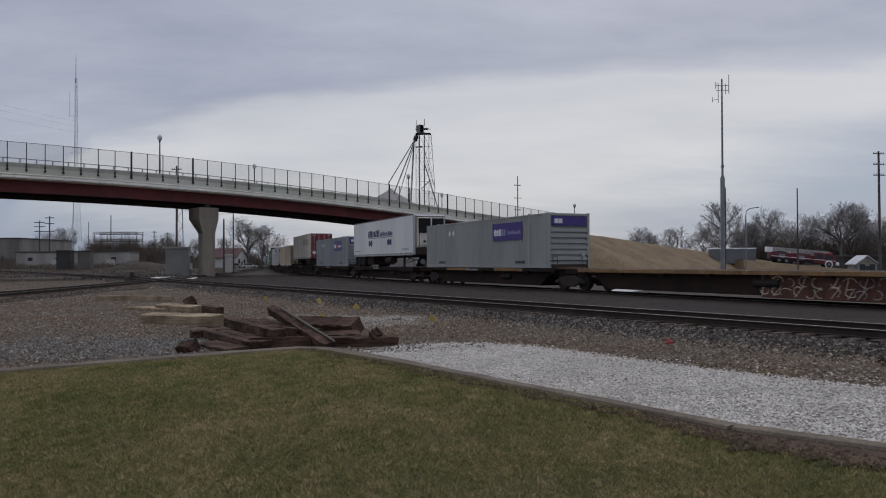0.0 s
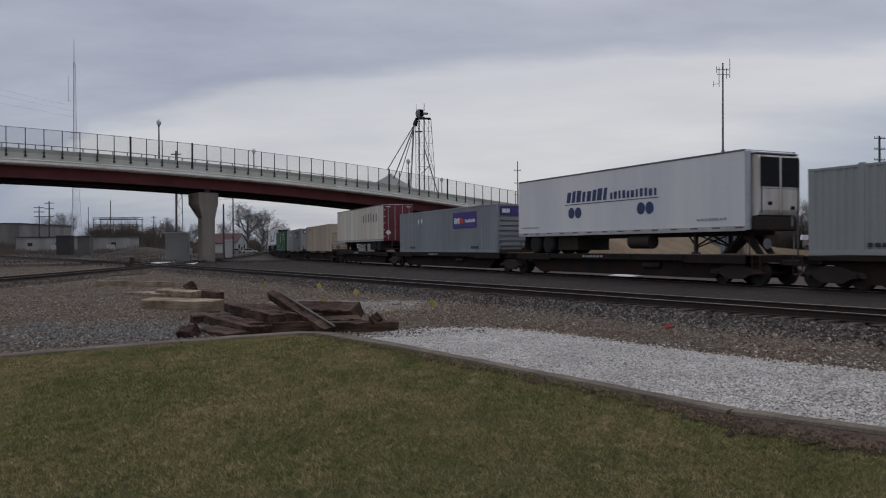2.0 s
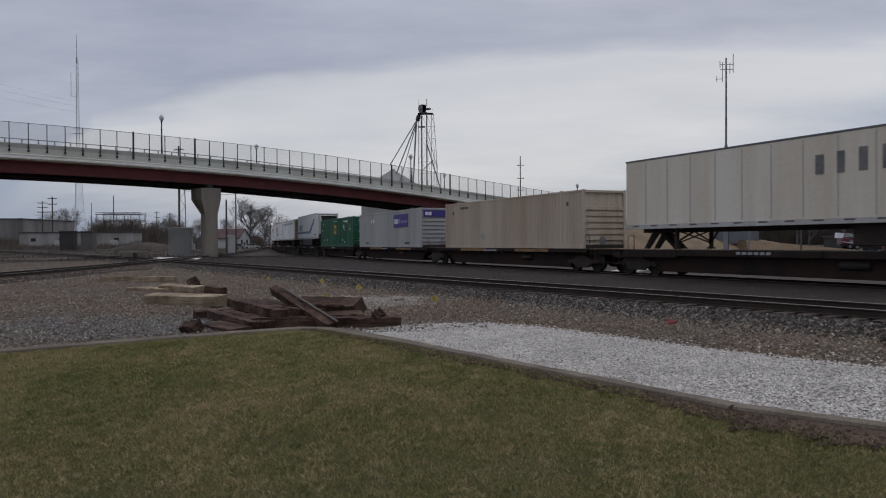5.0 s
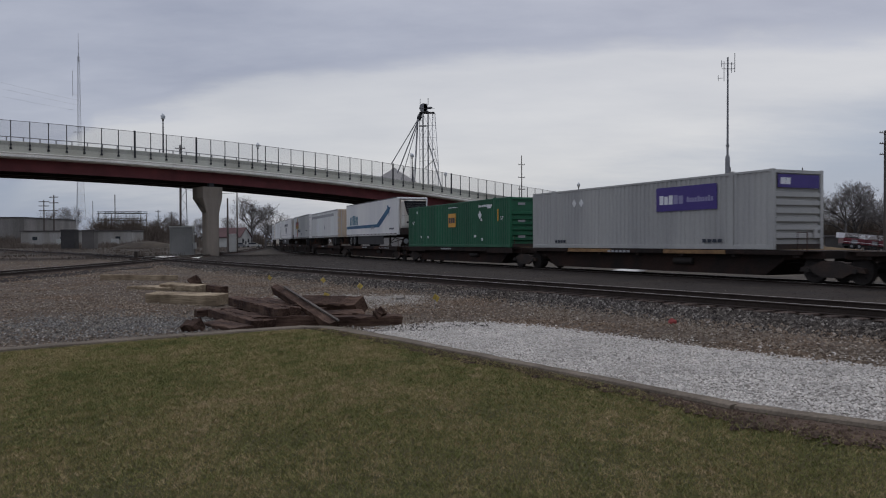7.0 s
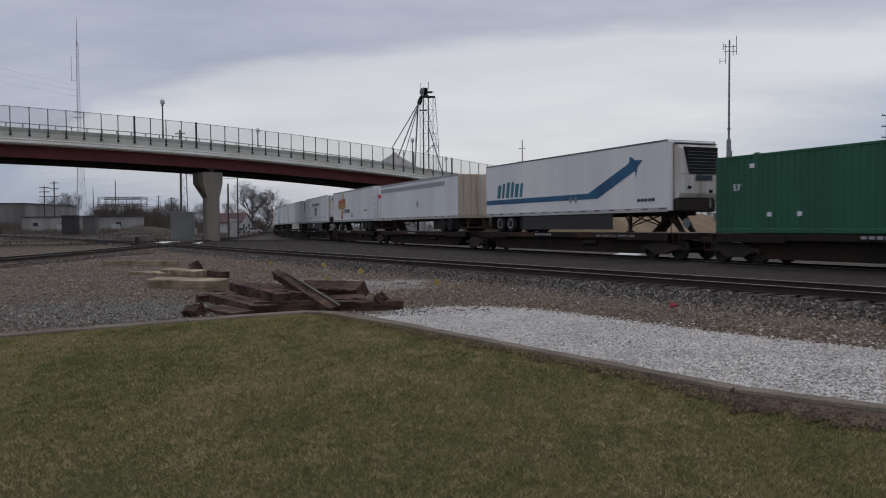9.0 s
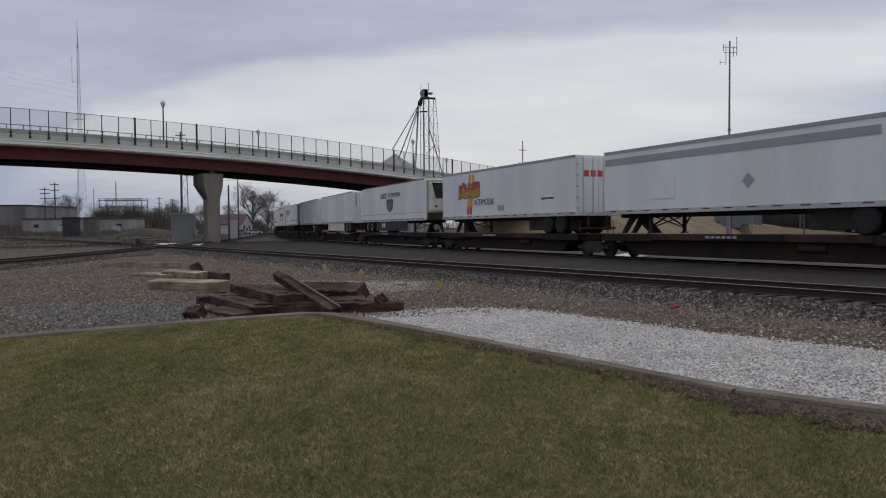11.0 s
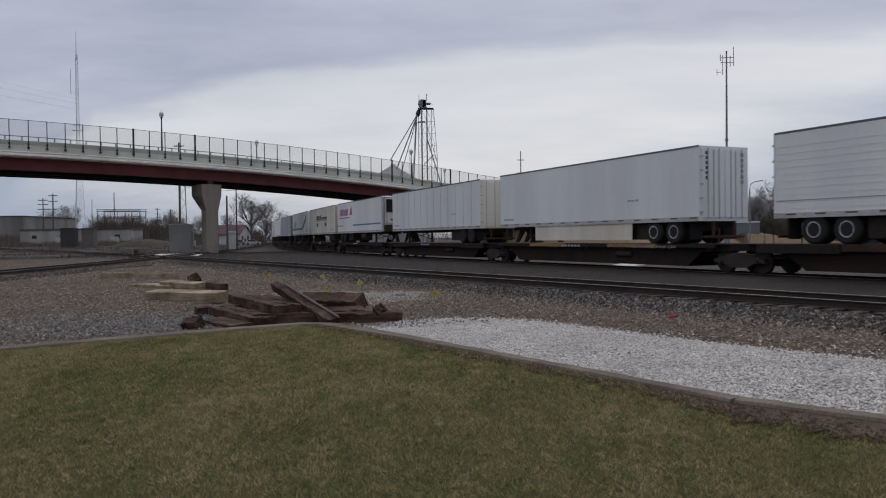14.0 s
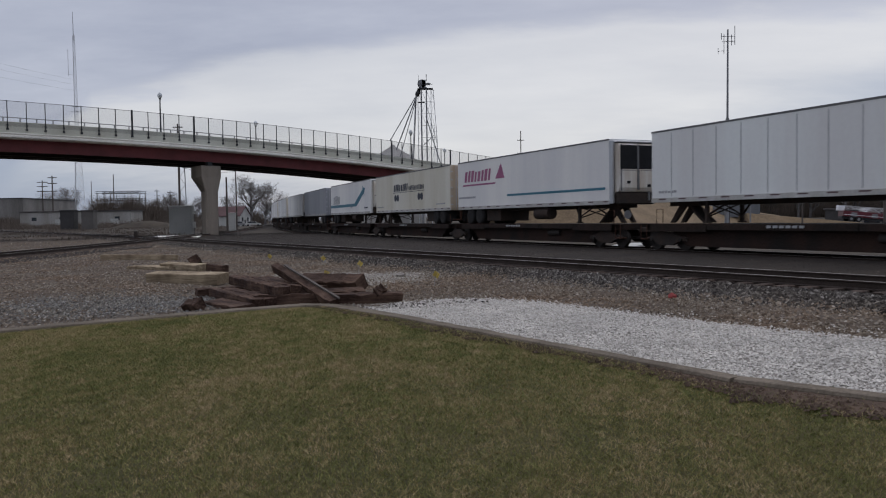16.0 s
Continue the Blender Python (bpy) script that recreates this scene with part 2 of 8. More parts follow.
M = dict(
    ground=mat("dry_earth", (0.046, 0.038, 0.030), 0.95, 0.5, 0.35, 6, 0.6, col2=(0.075, 0.062, 0.046), spec=0.12),
    yard=mat("grey_yard_gravel", (0.108, 0.086, 0.066), 0.95, 0.4, 0.5, 22, 0.9, col2=(0.08, 0.060, 0.045), bdist=0.05, spec=0.12),
    dirt=mat("dark_cinder_dirt", (0.026, 0.0215, 0.0182), 0.95, 0.3, 0.6, 12, 0.5, col2=(0.040, 0.032, 0.0255), spec=0.12),
    ballast=mat("track_ballast", (0.042, 0.034, 0.029), 0.95, 0.45, 0.8, 26, 1.0, col2=(0.028, 0.023, 0.020), bdist=0.05, spec=0.12),
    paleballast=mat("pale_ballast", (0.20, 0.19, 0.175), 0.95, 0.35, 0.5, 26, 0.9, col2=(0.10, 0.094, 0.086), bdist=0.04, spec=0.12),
    palestone=mat("white_gravel_stone", (0.535, 0.50, 0.445), 0.85, 0.2, 1.2, 50, 0.3, isl=0.28, spec=0.12),
    palebed=mat("white_gravel_bed", (0.265, 0.24, 0.208), 0.95, 0.35, 0.9, 30, 0.9, bdist=0.04, spec=0.12),
    lawn=mat("lawn_soil_and_thatch", (0.052, 0.050, 0.020), 0.95, 0.3, 0.55, 25, 0.8, col2=(0.075, 0.060, 0.027), bdist=0.04, spec=0.12),
    bareearth=mat("bare_brown_earth", (0.086, 0.058, 0.041), 0.95, 0.35, 2, 25, 0.7, spec=0.12, col2=(0.052, 0.036, 0.026)),
    kerb=mat("worn_concrete_kerb", (0.155, 0.126, 0.095), 0.9, 0.3, 1.3, 30, 0.35, col2=(0.092, 0.075, 0.056), spec=0.12),
    concrete=mat("pale_concrete", (0.80, 0.765, 0.68), 0.85, 0.2, 0.35, 8, 0.15, col2=(0.68, 0.645, 0.56), streak=True),
    pier=mat("stained_concrete", (0.25, 0.212, 0.168), 0.9, 0.25, 0.5, 8, 0.1, col2=(0.16, 0.136, 0.108), streak=True, grain=0.35),
    # the girder paint again, near-black: shade under the deck put into the colour
    shadesteel=mat("shaded_girder_steel", (0.030, 0.020, 0.018), 0.8, 0.25, 0.4, 12, 0.05),
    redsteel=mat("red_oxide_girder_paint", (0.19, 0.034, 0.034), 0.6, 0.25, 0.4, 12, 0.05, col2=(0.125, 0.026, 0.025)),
    darksteel=mat("dark_painted_steel", (0.022, 0.023, 0.025), 0.55, 0.25, 2, 30, 0.05),
    galv=mat("galvanised_steel", (0.50, 0.51, 0.52), 0.6, 0.2, 1, 15, 0.05, metal=0.1),
    greysteel=mat("weathered_grey_steel", (0.22, 0.222, 0.225), 0.6, 0.25, 1, 15, 0.05, metal=0.2),
    glass=mat("frosted_lamp_glass", (0.5, 0.52, 0.52), 0.3, 0.1, 3, 20, 0),
    rail=mat("rusted_rail_side", (0.050, 0.038, 0.031), 0.85, 0.3, 2, 30, 0.2, spec=0.15),
    railtop=mat("worn_bright_rail_head", (0.22, 0.19, 0.165), 0.4, 0.25, 1, 40, 0.02, metal=0.6),
    tie=mat("creosoted_tie", (0.044, 0.031, 0.025), 0.9, 0.4, 3, 25, 0.6, col2=(0.088, 0.066, 0.053), obj=0.35, spec=0.12),
    oldtie=grained("weathered_old_tie", (0.026, 0.0145, 0.0105), (0.105, 0.066, 0.047)),
    timber=grained("sawn_timber", (0.15, 0.112, 0.072), (0.36, 0.285, 0.19)),
    bark=mat("grey_brown_bark", (0.15, 0.138, 0.130), 0.95, 0.35, 2, 12, 0.3, isl=0.25, spec=0.12),
    twig=mat("bare_twigs", (0.215, 0.198, 0.188), 0.95, 0.3, 1, 10, 0, isl=0.3, spec=0.12),
    brush=mat("dry_brush", (0.15, 0.122, 0.098), 0.95, 0.3, 0.5, 10, 0, isl=0.4, spec=0.12),
    hill=mat("dormant_brown_grass_slope", (0.185, 0.134, 0.082), 0.95, 0.3, 0.22, 3, 0.5, col2=(0.13, 0.094, 0.058), bdist=0.08, spec=0.12),
    warehouse=mat("faded_warehouse_cladding", (0.23, 0.215, 0.195), 0.8, 0.25, 0.15, 3, 0.1, col2=(0.13, 0.12, 0.105), streak=True),
    whitewall=mat("chalky_white_wall", (0.33, 0.315, 0.285), 0.8, 0.2, 0.2, 3, 0.1, col2=(0.20, 0.185, 0.16), streak=True),
    darkbox=mat("black_brown_shed_paint", (0.035, 0.032, 0.03), 0.7, 0.25, 0.5, 8, 0.1),
    greybox=mat("grey_cabinet_paint", (0.43, 0.425, 0.39), 0.6, 0.15, 0.6, 8, 0.05),
    roof=mat("dark_shingle_roof", (0.07, 0.062, 0.058), 0.9, 0.3, 0.5, 6, 0.3),
    brickred=mat("dull_red_siding", (0.082, 0.036, 0.034), 0.8, 0.25, 0.4, 6, 0.1),
    pole=mat("weathered_utility_pole", (0.10, 0.082, 0.068), 0.9, 0.3, 0.7, 12, 0.3),
    window=mat("dark_window_glass", (0.03, 0.035, 0.04), 0.15, 0.1, 1, 10, 0),
    palecase=mat("container_grey_paint", (0.41, 0.405, 0.375), 0.55, 0.18, 0.5, 9, 0.06, col2=(0.32, 0.317, 0.30), streak=True, grain=0.25),
    greencase=mat("container_green_grey_paint", (0.315, 0.322, 0.298), 0.55, 0.18, 0.5, 9, 0.06, col2=(0.255, 0.26, 0.238), streak=True, grain=0.25),
    bluegrey=mat("container_blue_grey_paint", (0.265, 0.278, 0.275), 0.55, 0.18, 0.5, 9, 0.06, col2=(0.21, 0.22, 0.222), streak=True, grain=0.25),
    tan=mat("container_tan_paint", (0.50, 0.42, 0.32), 0.6, 0.18, 0.6, 9, 0.06, col2=(0.38, 0.29, 0.20), streak=True, grain=0.25),
    green=mat("container_green_paint", (0.010, 0.105, 0.046), 0.5, 0.2, 0.6, 9, 0.05, col2=(0.010, 0.075, 0.034), streak=True, grain=0.25),
    purple=mat("purple_sign_vinyl", (0.055, 0.032, 0.19), 0.45, 0.08, 2, 20, 0),
    white=mat("white_trailer_paint", (0.775, 0.757, 0.705), 0.45, 0.10, 0.4, 8, 0.04, col2=(0.67, 0.66, 0.635), streak=True, grain=0.25),
    palegrey=mat("pale_grey_trailer_skin", (0.735, 0.75, 0.715), 0.5, 0.12, 0.4, 8, 0.05, col2=(0.65, 0.64, 0.61), streak=True, grain=0.25),
    cream=mat("stained_cream_paint", (0.70, 0.645, 0.53), 0.6, 0.2, 0.6, 8, 0.05, col2=(0.58, 0.505, 0.385), streak=True, grain=0.25),
    dingy=mat("dingy_cream_trailer_skin", (0.66, 0.635, 0.54), 0.6, 0.15, 0.5, 8, 0.05, col2=(0.55, 0.51, 0.40), streak=True, grain=0.3),
    binsteel=mat("weathered_bin_steel", (0.30, 0.285, 0.26), 0.7, 0.2, 0.3, 6, 0.05),
    greytrailer=mat("mid_grey_trailer_skin", (0.30, 0.31, 0.325), 0.55, 0.15, 0.4, 8, 0.05, streak=True, grain=0.25),
    rustywhite=mat("rust_streaked_door", (0.55, 0.47, 0.36), 0.65, 0.25, 1.0, 9, 0.06, col2=(0.33, 0.22, 0.13), streak=True, grain=0.25),
    reddoor=mat("red_door_paint", (0.165, 0.018, 0.024), 0.5, 0.25, 0.9, 9, 0.05, col2=(0.085, 0.015, 0.017), streak=True, grain=0.25),
    alum=mat("aluminium_rail", (0.46, 0.47, 0.48), 0.4, 0.15, 1, 20, 0.03, metal=0.55),
    railgrey=mat("dull_grey_roof_rail", (0.36, 0.365, 0.37), 0.55, 0.15, 1, 20, 0.03, col2=(0.27, 0.27, 0.265)),
    housing=mat("stained_white_housing", (0.66, 0.64, 0.59), 0.5, 0.2, 1.1, 8, 0.03, col2=(0.40, 0.31, 0.21), streak=True, grain=0.3),
    darkrail=mat("dull_dark_rail", (0.095, 0.095, 0.098), 0.6, 0.2, 1, 20, 0.03, col2=(0.15, 0.145, 0.14)),
    bottomrail=mat("dirty_bottom_rail", (0.50, 0.49, 0.46), 0.6, 0.2, 1.2, 14, 0.04, col2=(0.36, 0.34, 0.30), streak=True),
    marker=mat("dull_red_black_marker", (0.085, 0.045, 0.042), 0.6, 0.2, 3, 20, 0),
    parapet=mat("greenish_cream_parapet", (0.60, 0.595, 0.495), 0.85, 0.2, 0.35, 8, 0.15, col2=(0.50, 0.485, 0.39), streak=True),
    asphalt=mat("worn_asphalt", (0.060, 0.058, 0.055), 0.9, 0.25, 0.6, 20, 0.3, col2=(0.085, 0.08, 0.074), spec=0.15),
    vent=mat("black_grille", (0.016, 0.016, 0.017), 0.8, 0.2, 2, 30, 0.05, spec=0.15),
    ink=mat("dark_lettering", (0.025, 0.03, 0.045), 0.5, 0.1, 2, 20, 0),
    faded=mat("faded_dark_lettering", (0.10, 0.098, 0.095), 0.6, 0.2, 1.5, 20, 0, col2=(0.20, 0.19, 0.17)),
    navy=mat("navy_lettering", (0.03, 0.05, 0.13), 0.5, 0.1, 2, 20, 0),
    blue=mat("blue_stripe_vinyl", (0.010, 0.105, 0.20), 0.45, 0.15, 0.5, 20, 0, col2=(0.01, 0.055, 0.145)),
    teal=mat("teal_stripe_vinyl", (0.03, 0.16, 0.22), 0.45, 0.15, 0.5, 20, 0),
    orange=mat("orange_vinyl", (0.62, 0.28, 0.035), 0.45, 0.15, 1.2, 20, 0, col2=(0.62, 0.36, 0.04)),
    redvinyl=mat("red_vinyl", (0.55, 0.06, 0.05), 0.45, 0.15, 1.2, 20, 0),
    magenta=mat("magenta_vinyl", (0.34, 0.095, 0.19), 0.45, 0.15, 1.2, 20, 0),
    whitevinyl=mat("white_vinyl", (0.75, 0.75, 0.75), 0.45, 0.08, 2, 20, 0),
    lavender=mat("pale_violet_vinyl", (0.27, 0.25, 0.40), 0.5, 0.1, 2, 20, 0),
    greyvinyl=mat("grey_vinyl", (0.33, 0.33, 0.33), 0.5, 0.1, 2, 20, 0),
    carrust=mat("rust_brown_car_paint", (0.075, 0.037, 0.025), 0.85, 0.35, 0.9, 12, 0.15, col2=(0.028, 0.0205, 0.017), spec=0.12),
    carsoot=mat("sooty_brown_car_paint", (0.036, 0.024, 0.019), 0.9, 0.35, 0.9, 12, 0.15, col2=(0.021, 0.018, 0.016), spec=0.1),
    spine=mat("sooty_car_steel", (0.021, 0.0175, 0.0155), 0.9, 0.3, 0.8, 14, 0.15, col2=(0.042, 0.025, 0.019), spec=0.12),
    platerust=mat("flaking_rust_plate", (0.13, 0.052, 0.030), 0.85, 0.35, 1.4, 14, 0.2, col2=(0.062, 0.026, 0.019)),
    caryellow=mat("faded_yellow_car_paint", (0.27, 0.155, 0.058), 0.7, 0.3, 1.1, 12, 0.1, col2=(0.15, 0.080, 0.038)),
    grime=mat("black_grime", (0.040, 0.034, 0.030), 0.9, 0.3, 1.5, 20, 0.2, col2=(0.060, 0.042, 0.033), spec=0.15),
    wheel=mat("brown_steel_wheel", (0.040, 0.034, 0.030), 0.75, 0.3, 2, 20, 0.05, spec=0.2),
    rubber=mat("tyre_rubber", (0.030, 0.029, 0.028), 0.85, 0.2, 3, 30, 0.1, spec=0.15),
    rim=mat("white_wheel_rim", (0.42, 0.41, 0.39), 0.5, 0.2, 3, 20, 0.05),
    firered=mat("fire_engine_red", (0.105, 0.008, 0.014), 0.35, 0.1, 1, 10, 0),
    yellowflag=mat("yellow_marker_flag", (0.42, 0.31, 0.06), 0.6, 0.1, 4, 30, 0),
    redcloth=mat("red_scrap", (0.24, 0.035, 0.03), 0.8, 0.2, 6, 40, 0),
)


def fence_mesh_material():
    """Chain link seen from afar: thin wire that lets most of the light pass."""
    mt = bpy.data.materials.new("chain_link_mesh")
    mt.use_nodes = True
    n, l = mt.node_tree.nodes, mt.node_tree.links
    b = n["Principled BSDF"]
    b.inputs["Base Color"].default_value, b.inputs["Roughness"].default_value = (0.10, 0.10, 0.11, 1), 0.6
    b.inputs["Alpha"].default_value = 0.22
    return mt


M["mesh"] = fence_mesh_material()


def stone_mix(name, shades, tint, patch=0.35):
    """Loose stones, each of its own shade, with patches of another tint."""
    mt = bpy.data.materials.new(name)
    mt.use_nodes = True
    n, l = mt.node_tree.nodes, mt.node_tree.links
    b = n["Principled BSDF"]
    b.inputs["Roughness"].default_value, b.inputs["Specular IOR Level"].default_value = 0.92, 0.12
    geo, tc = n.new("ShaderNodeNewGeometry"), n.new("ShaderNodeTexCoord")
    r = n.new("ShaderNodeValToRGB")
    r.color_ramp.interpolation = "LINEAR"
    while len(r.color_ramp.elements) < len(shades):
        r.color_ramp.elements.new(0.5)
    for e, (at_, c) in zip(r.color_ramp.elements, shades):
        e.position, e.color = at_, (*c, 1)
    l.new(geo.outputs["Random Per Island"], r.inputs[0])
    big = n.new("ShaderNodeTexNoise")
    big.inputs["Scale"].default_value, big.inputs["Detail"].default_value = patch, 4
    l.new(tc.outputs["Object"], big.inputs["Vector"])
    k = n.new("ShaderNodeMapRange")
    k.inputs["From Min"].default_value, k.inputs["From Max"].default_value = 0.45, 0.62
    l.new(big.outputs["Fac"], k.inputs["Value"])
    mix = n.new("ShaderNodeMix")
    mix.data_type, mix.blend_type = "RGBA", "MULTIPLY"
    l.new(k.outputs[0], mix.inputs[0])
    l.new(r.outputs[0], mix.inputs[6])
    mix.inputs[7].default_value = (*tint, 1)
    l.new(mix.outputs[2], b.inputs["Base Color"])
    return mt


def turf():
    """Winter grass: each blade of its own shade, in drifts of green, olive, straw and brown."""
    mt = bpy.data.materials.new("grass_blades")
    mt.use_nodes = True
    n, l = mt.node_tree.nodes, mt.node_tree.links
    b = n["Principled BSDF"]
    b.inputs["Roughness"].default_value, b.inputs["Specular IOR Level"].default_value = 0.8, 0.12
    geo, tc = n.new("ShaderNodeNewGeometry"), n.new("ShaderNodeTexCoord")
    mp = n.new("ShaderNodeMapping")
    mp.inputs["Scale"].default_value = (1.0, 0.55, 1.0)
    l.new(tc.outputs["Object"], mp.inputs[0])
    total = None
    for scale, weight in ((0.8, 0.80), (3.4, 0.70), (12.0, 0.75)):
        t = n.new("ShaderNodeTexNoise")
        t.inputs["Scale"].default_value, t.inputs["Detail"].default_value = scale, 3
        l.new(mp.outputs[0], t.inputs["Vector"])
        k = n.new("ShaderNodeMath")
        k.operation = "MULTIPLY_ADD"
        k.inputs[1].default_value = weight
        l.new(t.outputs["Fac"], k.inputs[0])
        if total is None:
            k.inputs[2].default_value = -0.86
        else:
            l.new(total, k.inputs[2])
        total = k.outputs[0]
    k = n.new("ShaderNodeMath")
    k.operation = "MULTIPLY_ADD"
    k.inputs[1].default_value = 0.50
    l.new(geo.outputs["Random Per Island"], k.inputs[0])
    l.new(total, k.inputs[2])
    r = n.new("ShaderNodeValToRGB")
    shades = [(0.0, (0.072, 0.088, 0.025)), (0.3, (0.134, 0.142, 0.045)), (0.55, (0.218, 0.192, 0.076)), (0.75, (0.315, 0.238, 0.120)), (1.0, (0.46, 0.345, 0.21))]
    while len(r.color_ramp.elements) < len(shades):
        r.color_ramp.elements.new(0.5)
    for e, (at_, c) in zip(r.color_ramp.elements, shades):
        e.position, e.color = at_, (*c, 1)
    l.new(k.outputs[0], r.inputs[0])
    l.new(r.outputs[0], b.inputs["Base Color"])
    return mt


M["stone"] = stone_mix("brown_and_grey_yard_stones", [(0.0, (0.055, 0.041, 0.030)), (0.35, (0.132, 0.101, 0.073)), (0.7, (0.19, 0.155, 0.118)), (0.96, (0.24, 0.212, 0.173)), (1.0, (0.38, 0.345, 0.30))], (1.04, 0.95, 0.88))
M["blade"] = turf()
M["darkstone"] = stone_mix("dark_brown_ballast_stones", [(0.0, (0.020, 0.017, 0.015)), (0.35, (0.050, 0.043, 0.037)), (0.8, (0.104, 0.093, 0.081)), (1.0, (0.24, 0.222, 0.198))], (0.97, 0.92, 0.86))


# ---- mesh building ----
class Build:
    """Collects pieces of one mesh."""
    CH = [(sx, sy, sz) for sx in (-1, 1) for sy in (-1, 1) for sz in (-1, 1)]

    def __init__(self):
        self.v, self.f, self.s = [], [], []

    def add(self, verts, faces, m=None, smooth=False):
        o = len(self.v)
        self.v += [tuple(m @ Vector(p)) for p in verts] if m is not None else [tuple(p) for p in verts]
        self.f += [tuple(i + o for i in q) for q in faces]
        self.s += [smooth] * len(faces)
        return self

    def box(self, x0, x1, y0, y1, z0, z1, ch=0.0, m=None):
        cx, cy, cz = (x0 + x1) / 2, (y0 + y1) / 2, (z0 + z1) / 2
        a, b, c = abs(x1 - x0) / 2, abs(y1 - y0) / 2, abs(z1 - z0) / 2
        ch = min(ch, a * 0.6, b * 0.6, c * 0.6)
        if ch <= 0:
            vs = [(cx + sx * a, cy + sy * b, cz + sz * c) for sx, sy, sz in self.CH]
            return self.add(vs, [(0, 1, 3, 2), (4, 6, 7, 5), (0, 4, 5, 1), (2, 3, 7, 6), (0, 2, 6, 4), (1, 5, 7, 3)], m)
        vs, idx = [], {}
        for i, (sx, sy, sz) in enumerate(self.CH):
            for ax in range(3):
                h = [a - ch, b - ch, c - ch]
                h[ax] = (a, b, c)[ax]
                idx[(i, ax)] = len(vs)
                vs.append((cx + sx * h[0], cy + sy * h[1], cz + sz * h[2]))
        fs = []
        quad = {0: ((0, 1, 3, 2), (4, 6, 7, 5)), 1: ((0, 4, 5, 1), (2, 3, 7, 6)), 2: ((0, 2, 6, 4), (1, 5, 7, 3))}
        for ax, qs in quad.items():
            fs += [tuple(idx[(i, ax)] for i in q) for q in qs]
        for i, j in ((0, 1), (2, 3), (4, 5), (6, 7), (0, 2), (1, 3), (4, 6), (5, 7), (0, 4), (1, 5), (2, 6), (3, 7)):
            ax = {1: 2, 2: 1, 4: 0}[abs(i - j)]
            p, q = [k for k in range(3) if k != ax]
            fs.append((idx[(i, p)], idx[(j, p)], idx[(j, q)], idx[(i, q)]))
        fs += [(idx[(i, 0)], idx[(i, 1)], idx[(i, 2)]) for i in range(8)]
        return self.add(vs, fs, m)

    def tube(self, pts, radii, n=8, caps=True, smooth=True):
        rings, fs = [], []
        pts = [Vector(p) for p in pts]
        for i, p in enumerate(pts):
            d = (pts[min(i + 1, len(pts) - 1)] - pts[max(i - 1, 0)]).normalized()
            up = Vector((0, 0, 1)) if abs(d.z) < 0.9 else Vector((1, 0, 0))
            u = d.cross(up).normalized()
            w = d.cross(u)
            r = radii[i] if isinstance(radii, (list, tuple)) else radii
            rings += [p + (u * math.cos(6.28319 * k / n) + w * math.sin(6.28319 * k / n)) * r for k in range(n)]
        for i in range(len(pts) - 1):
            for k in range(n):
                a, b = i * n + k, i * n + (k + 1) % n
                fs.append((a, b, b + n, a + n))
        self.add(rings, fs, None, smooth)
        if caps:
            self.add(rings[:n], [tuple(range(n))])
            self.add(rings[-n:], [tuple(range(n))])
        return self

    def disc(self, c, axis, r, t, n=20, ch=0.0):
        c, a = Vector(c), Vector(axis).normalized()
        if ch:
            return self.tube([c - a * t / 2, c - a * (t / 2 - ch), c + a * (t / 2 - ch), c + a * t / 2], [r - ch, r, r, r - ch], n)
        return self.tube([c - a * t / 2, c + a * t / 2], r, n)

    def prism(self, poly, lo, hi, axis="y", m=None):
        """A polygon drawn out along an axis; poly holds the two other coordinates in order."""
        def at(p, h):
            return {"x": (h, p[0], p[1]), "y": (p[0], h, p[1]), "z": (p[0], p[1], h)}[axis]
        n = len(poly)
        vs = [at(p, lo) for p in poly] + [at(p, hi) for p in poly]
        fs = [tuple(range(n)), tuple(range(2 * n - 1, n - 1, -1))] + [(i, (i + 1) % n, (i + 1) % n + n, i + n) for i in range(n)]
        return self.add(vs, fs, m)

    def sweep(self, profile, frames):
        """A closed profile (across, up) carried along poses (x forward)."""
        n = len(profile)
        vs = [tuple(fr @ Vector((0, a, b))) for fr in frames for a, b in profile]
        fs = [(i * n + k, i * n + (k + 1) % n, (i + 1) * n + (k + 1) % n, (i + 1) * n + k) for i in range(len(frames) - 1) for k in range(n)]
        fs += [tuple(range(n)), tuple(range(len(vs) - 1, len(vs) - n - 1, -1))]
        return self.add(vs, fs)

    def mesh(self, name, material, fix=True):
        me = bpy.data.meshes.new(name)
        me.from_pydata(self.v, [], self.f)
        me.polygons.foreach_set("use_smooth", self.s)
        if fix and len(self.f) < 40000:
            bm = bmesh.new()
            bm.from_mesh(me)
            bmesh.ops.recalc_face_normals(bm, faces=bm.faces)
            bm.to_mesh(me)
            bm.free()
        me.materials.append(material)
        me.update()
        return me


def part(name, b, material, parent=None, label="", m=None):
    """One mesh object under a thing or a part. b: a Build or a ready mesh."""
    me = b if isinstance(b, bpy.types.Mesh) else b.mesh(name, material)
    ob = new(name, me)
    if parent is not None:
        ob.parent = parent
    if m is not None:
        ob.matrix_basis = m
    return tagged(ob, label)


def thing(name, label, category, group="", kind="", m=None):
    ob = new(name)
    ob.empty_display_size = 0.3
    if m is not None:
        ob.matrix_basis = m
    return tagged(ob, label, category, group, kind)


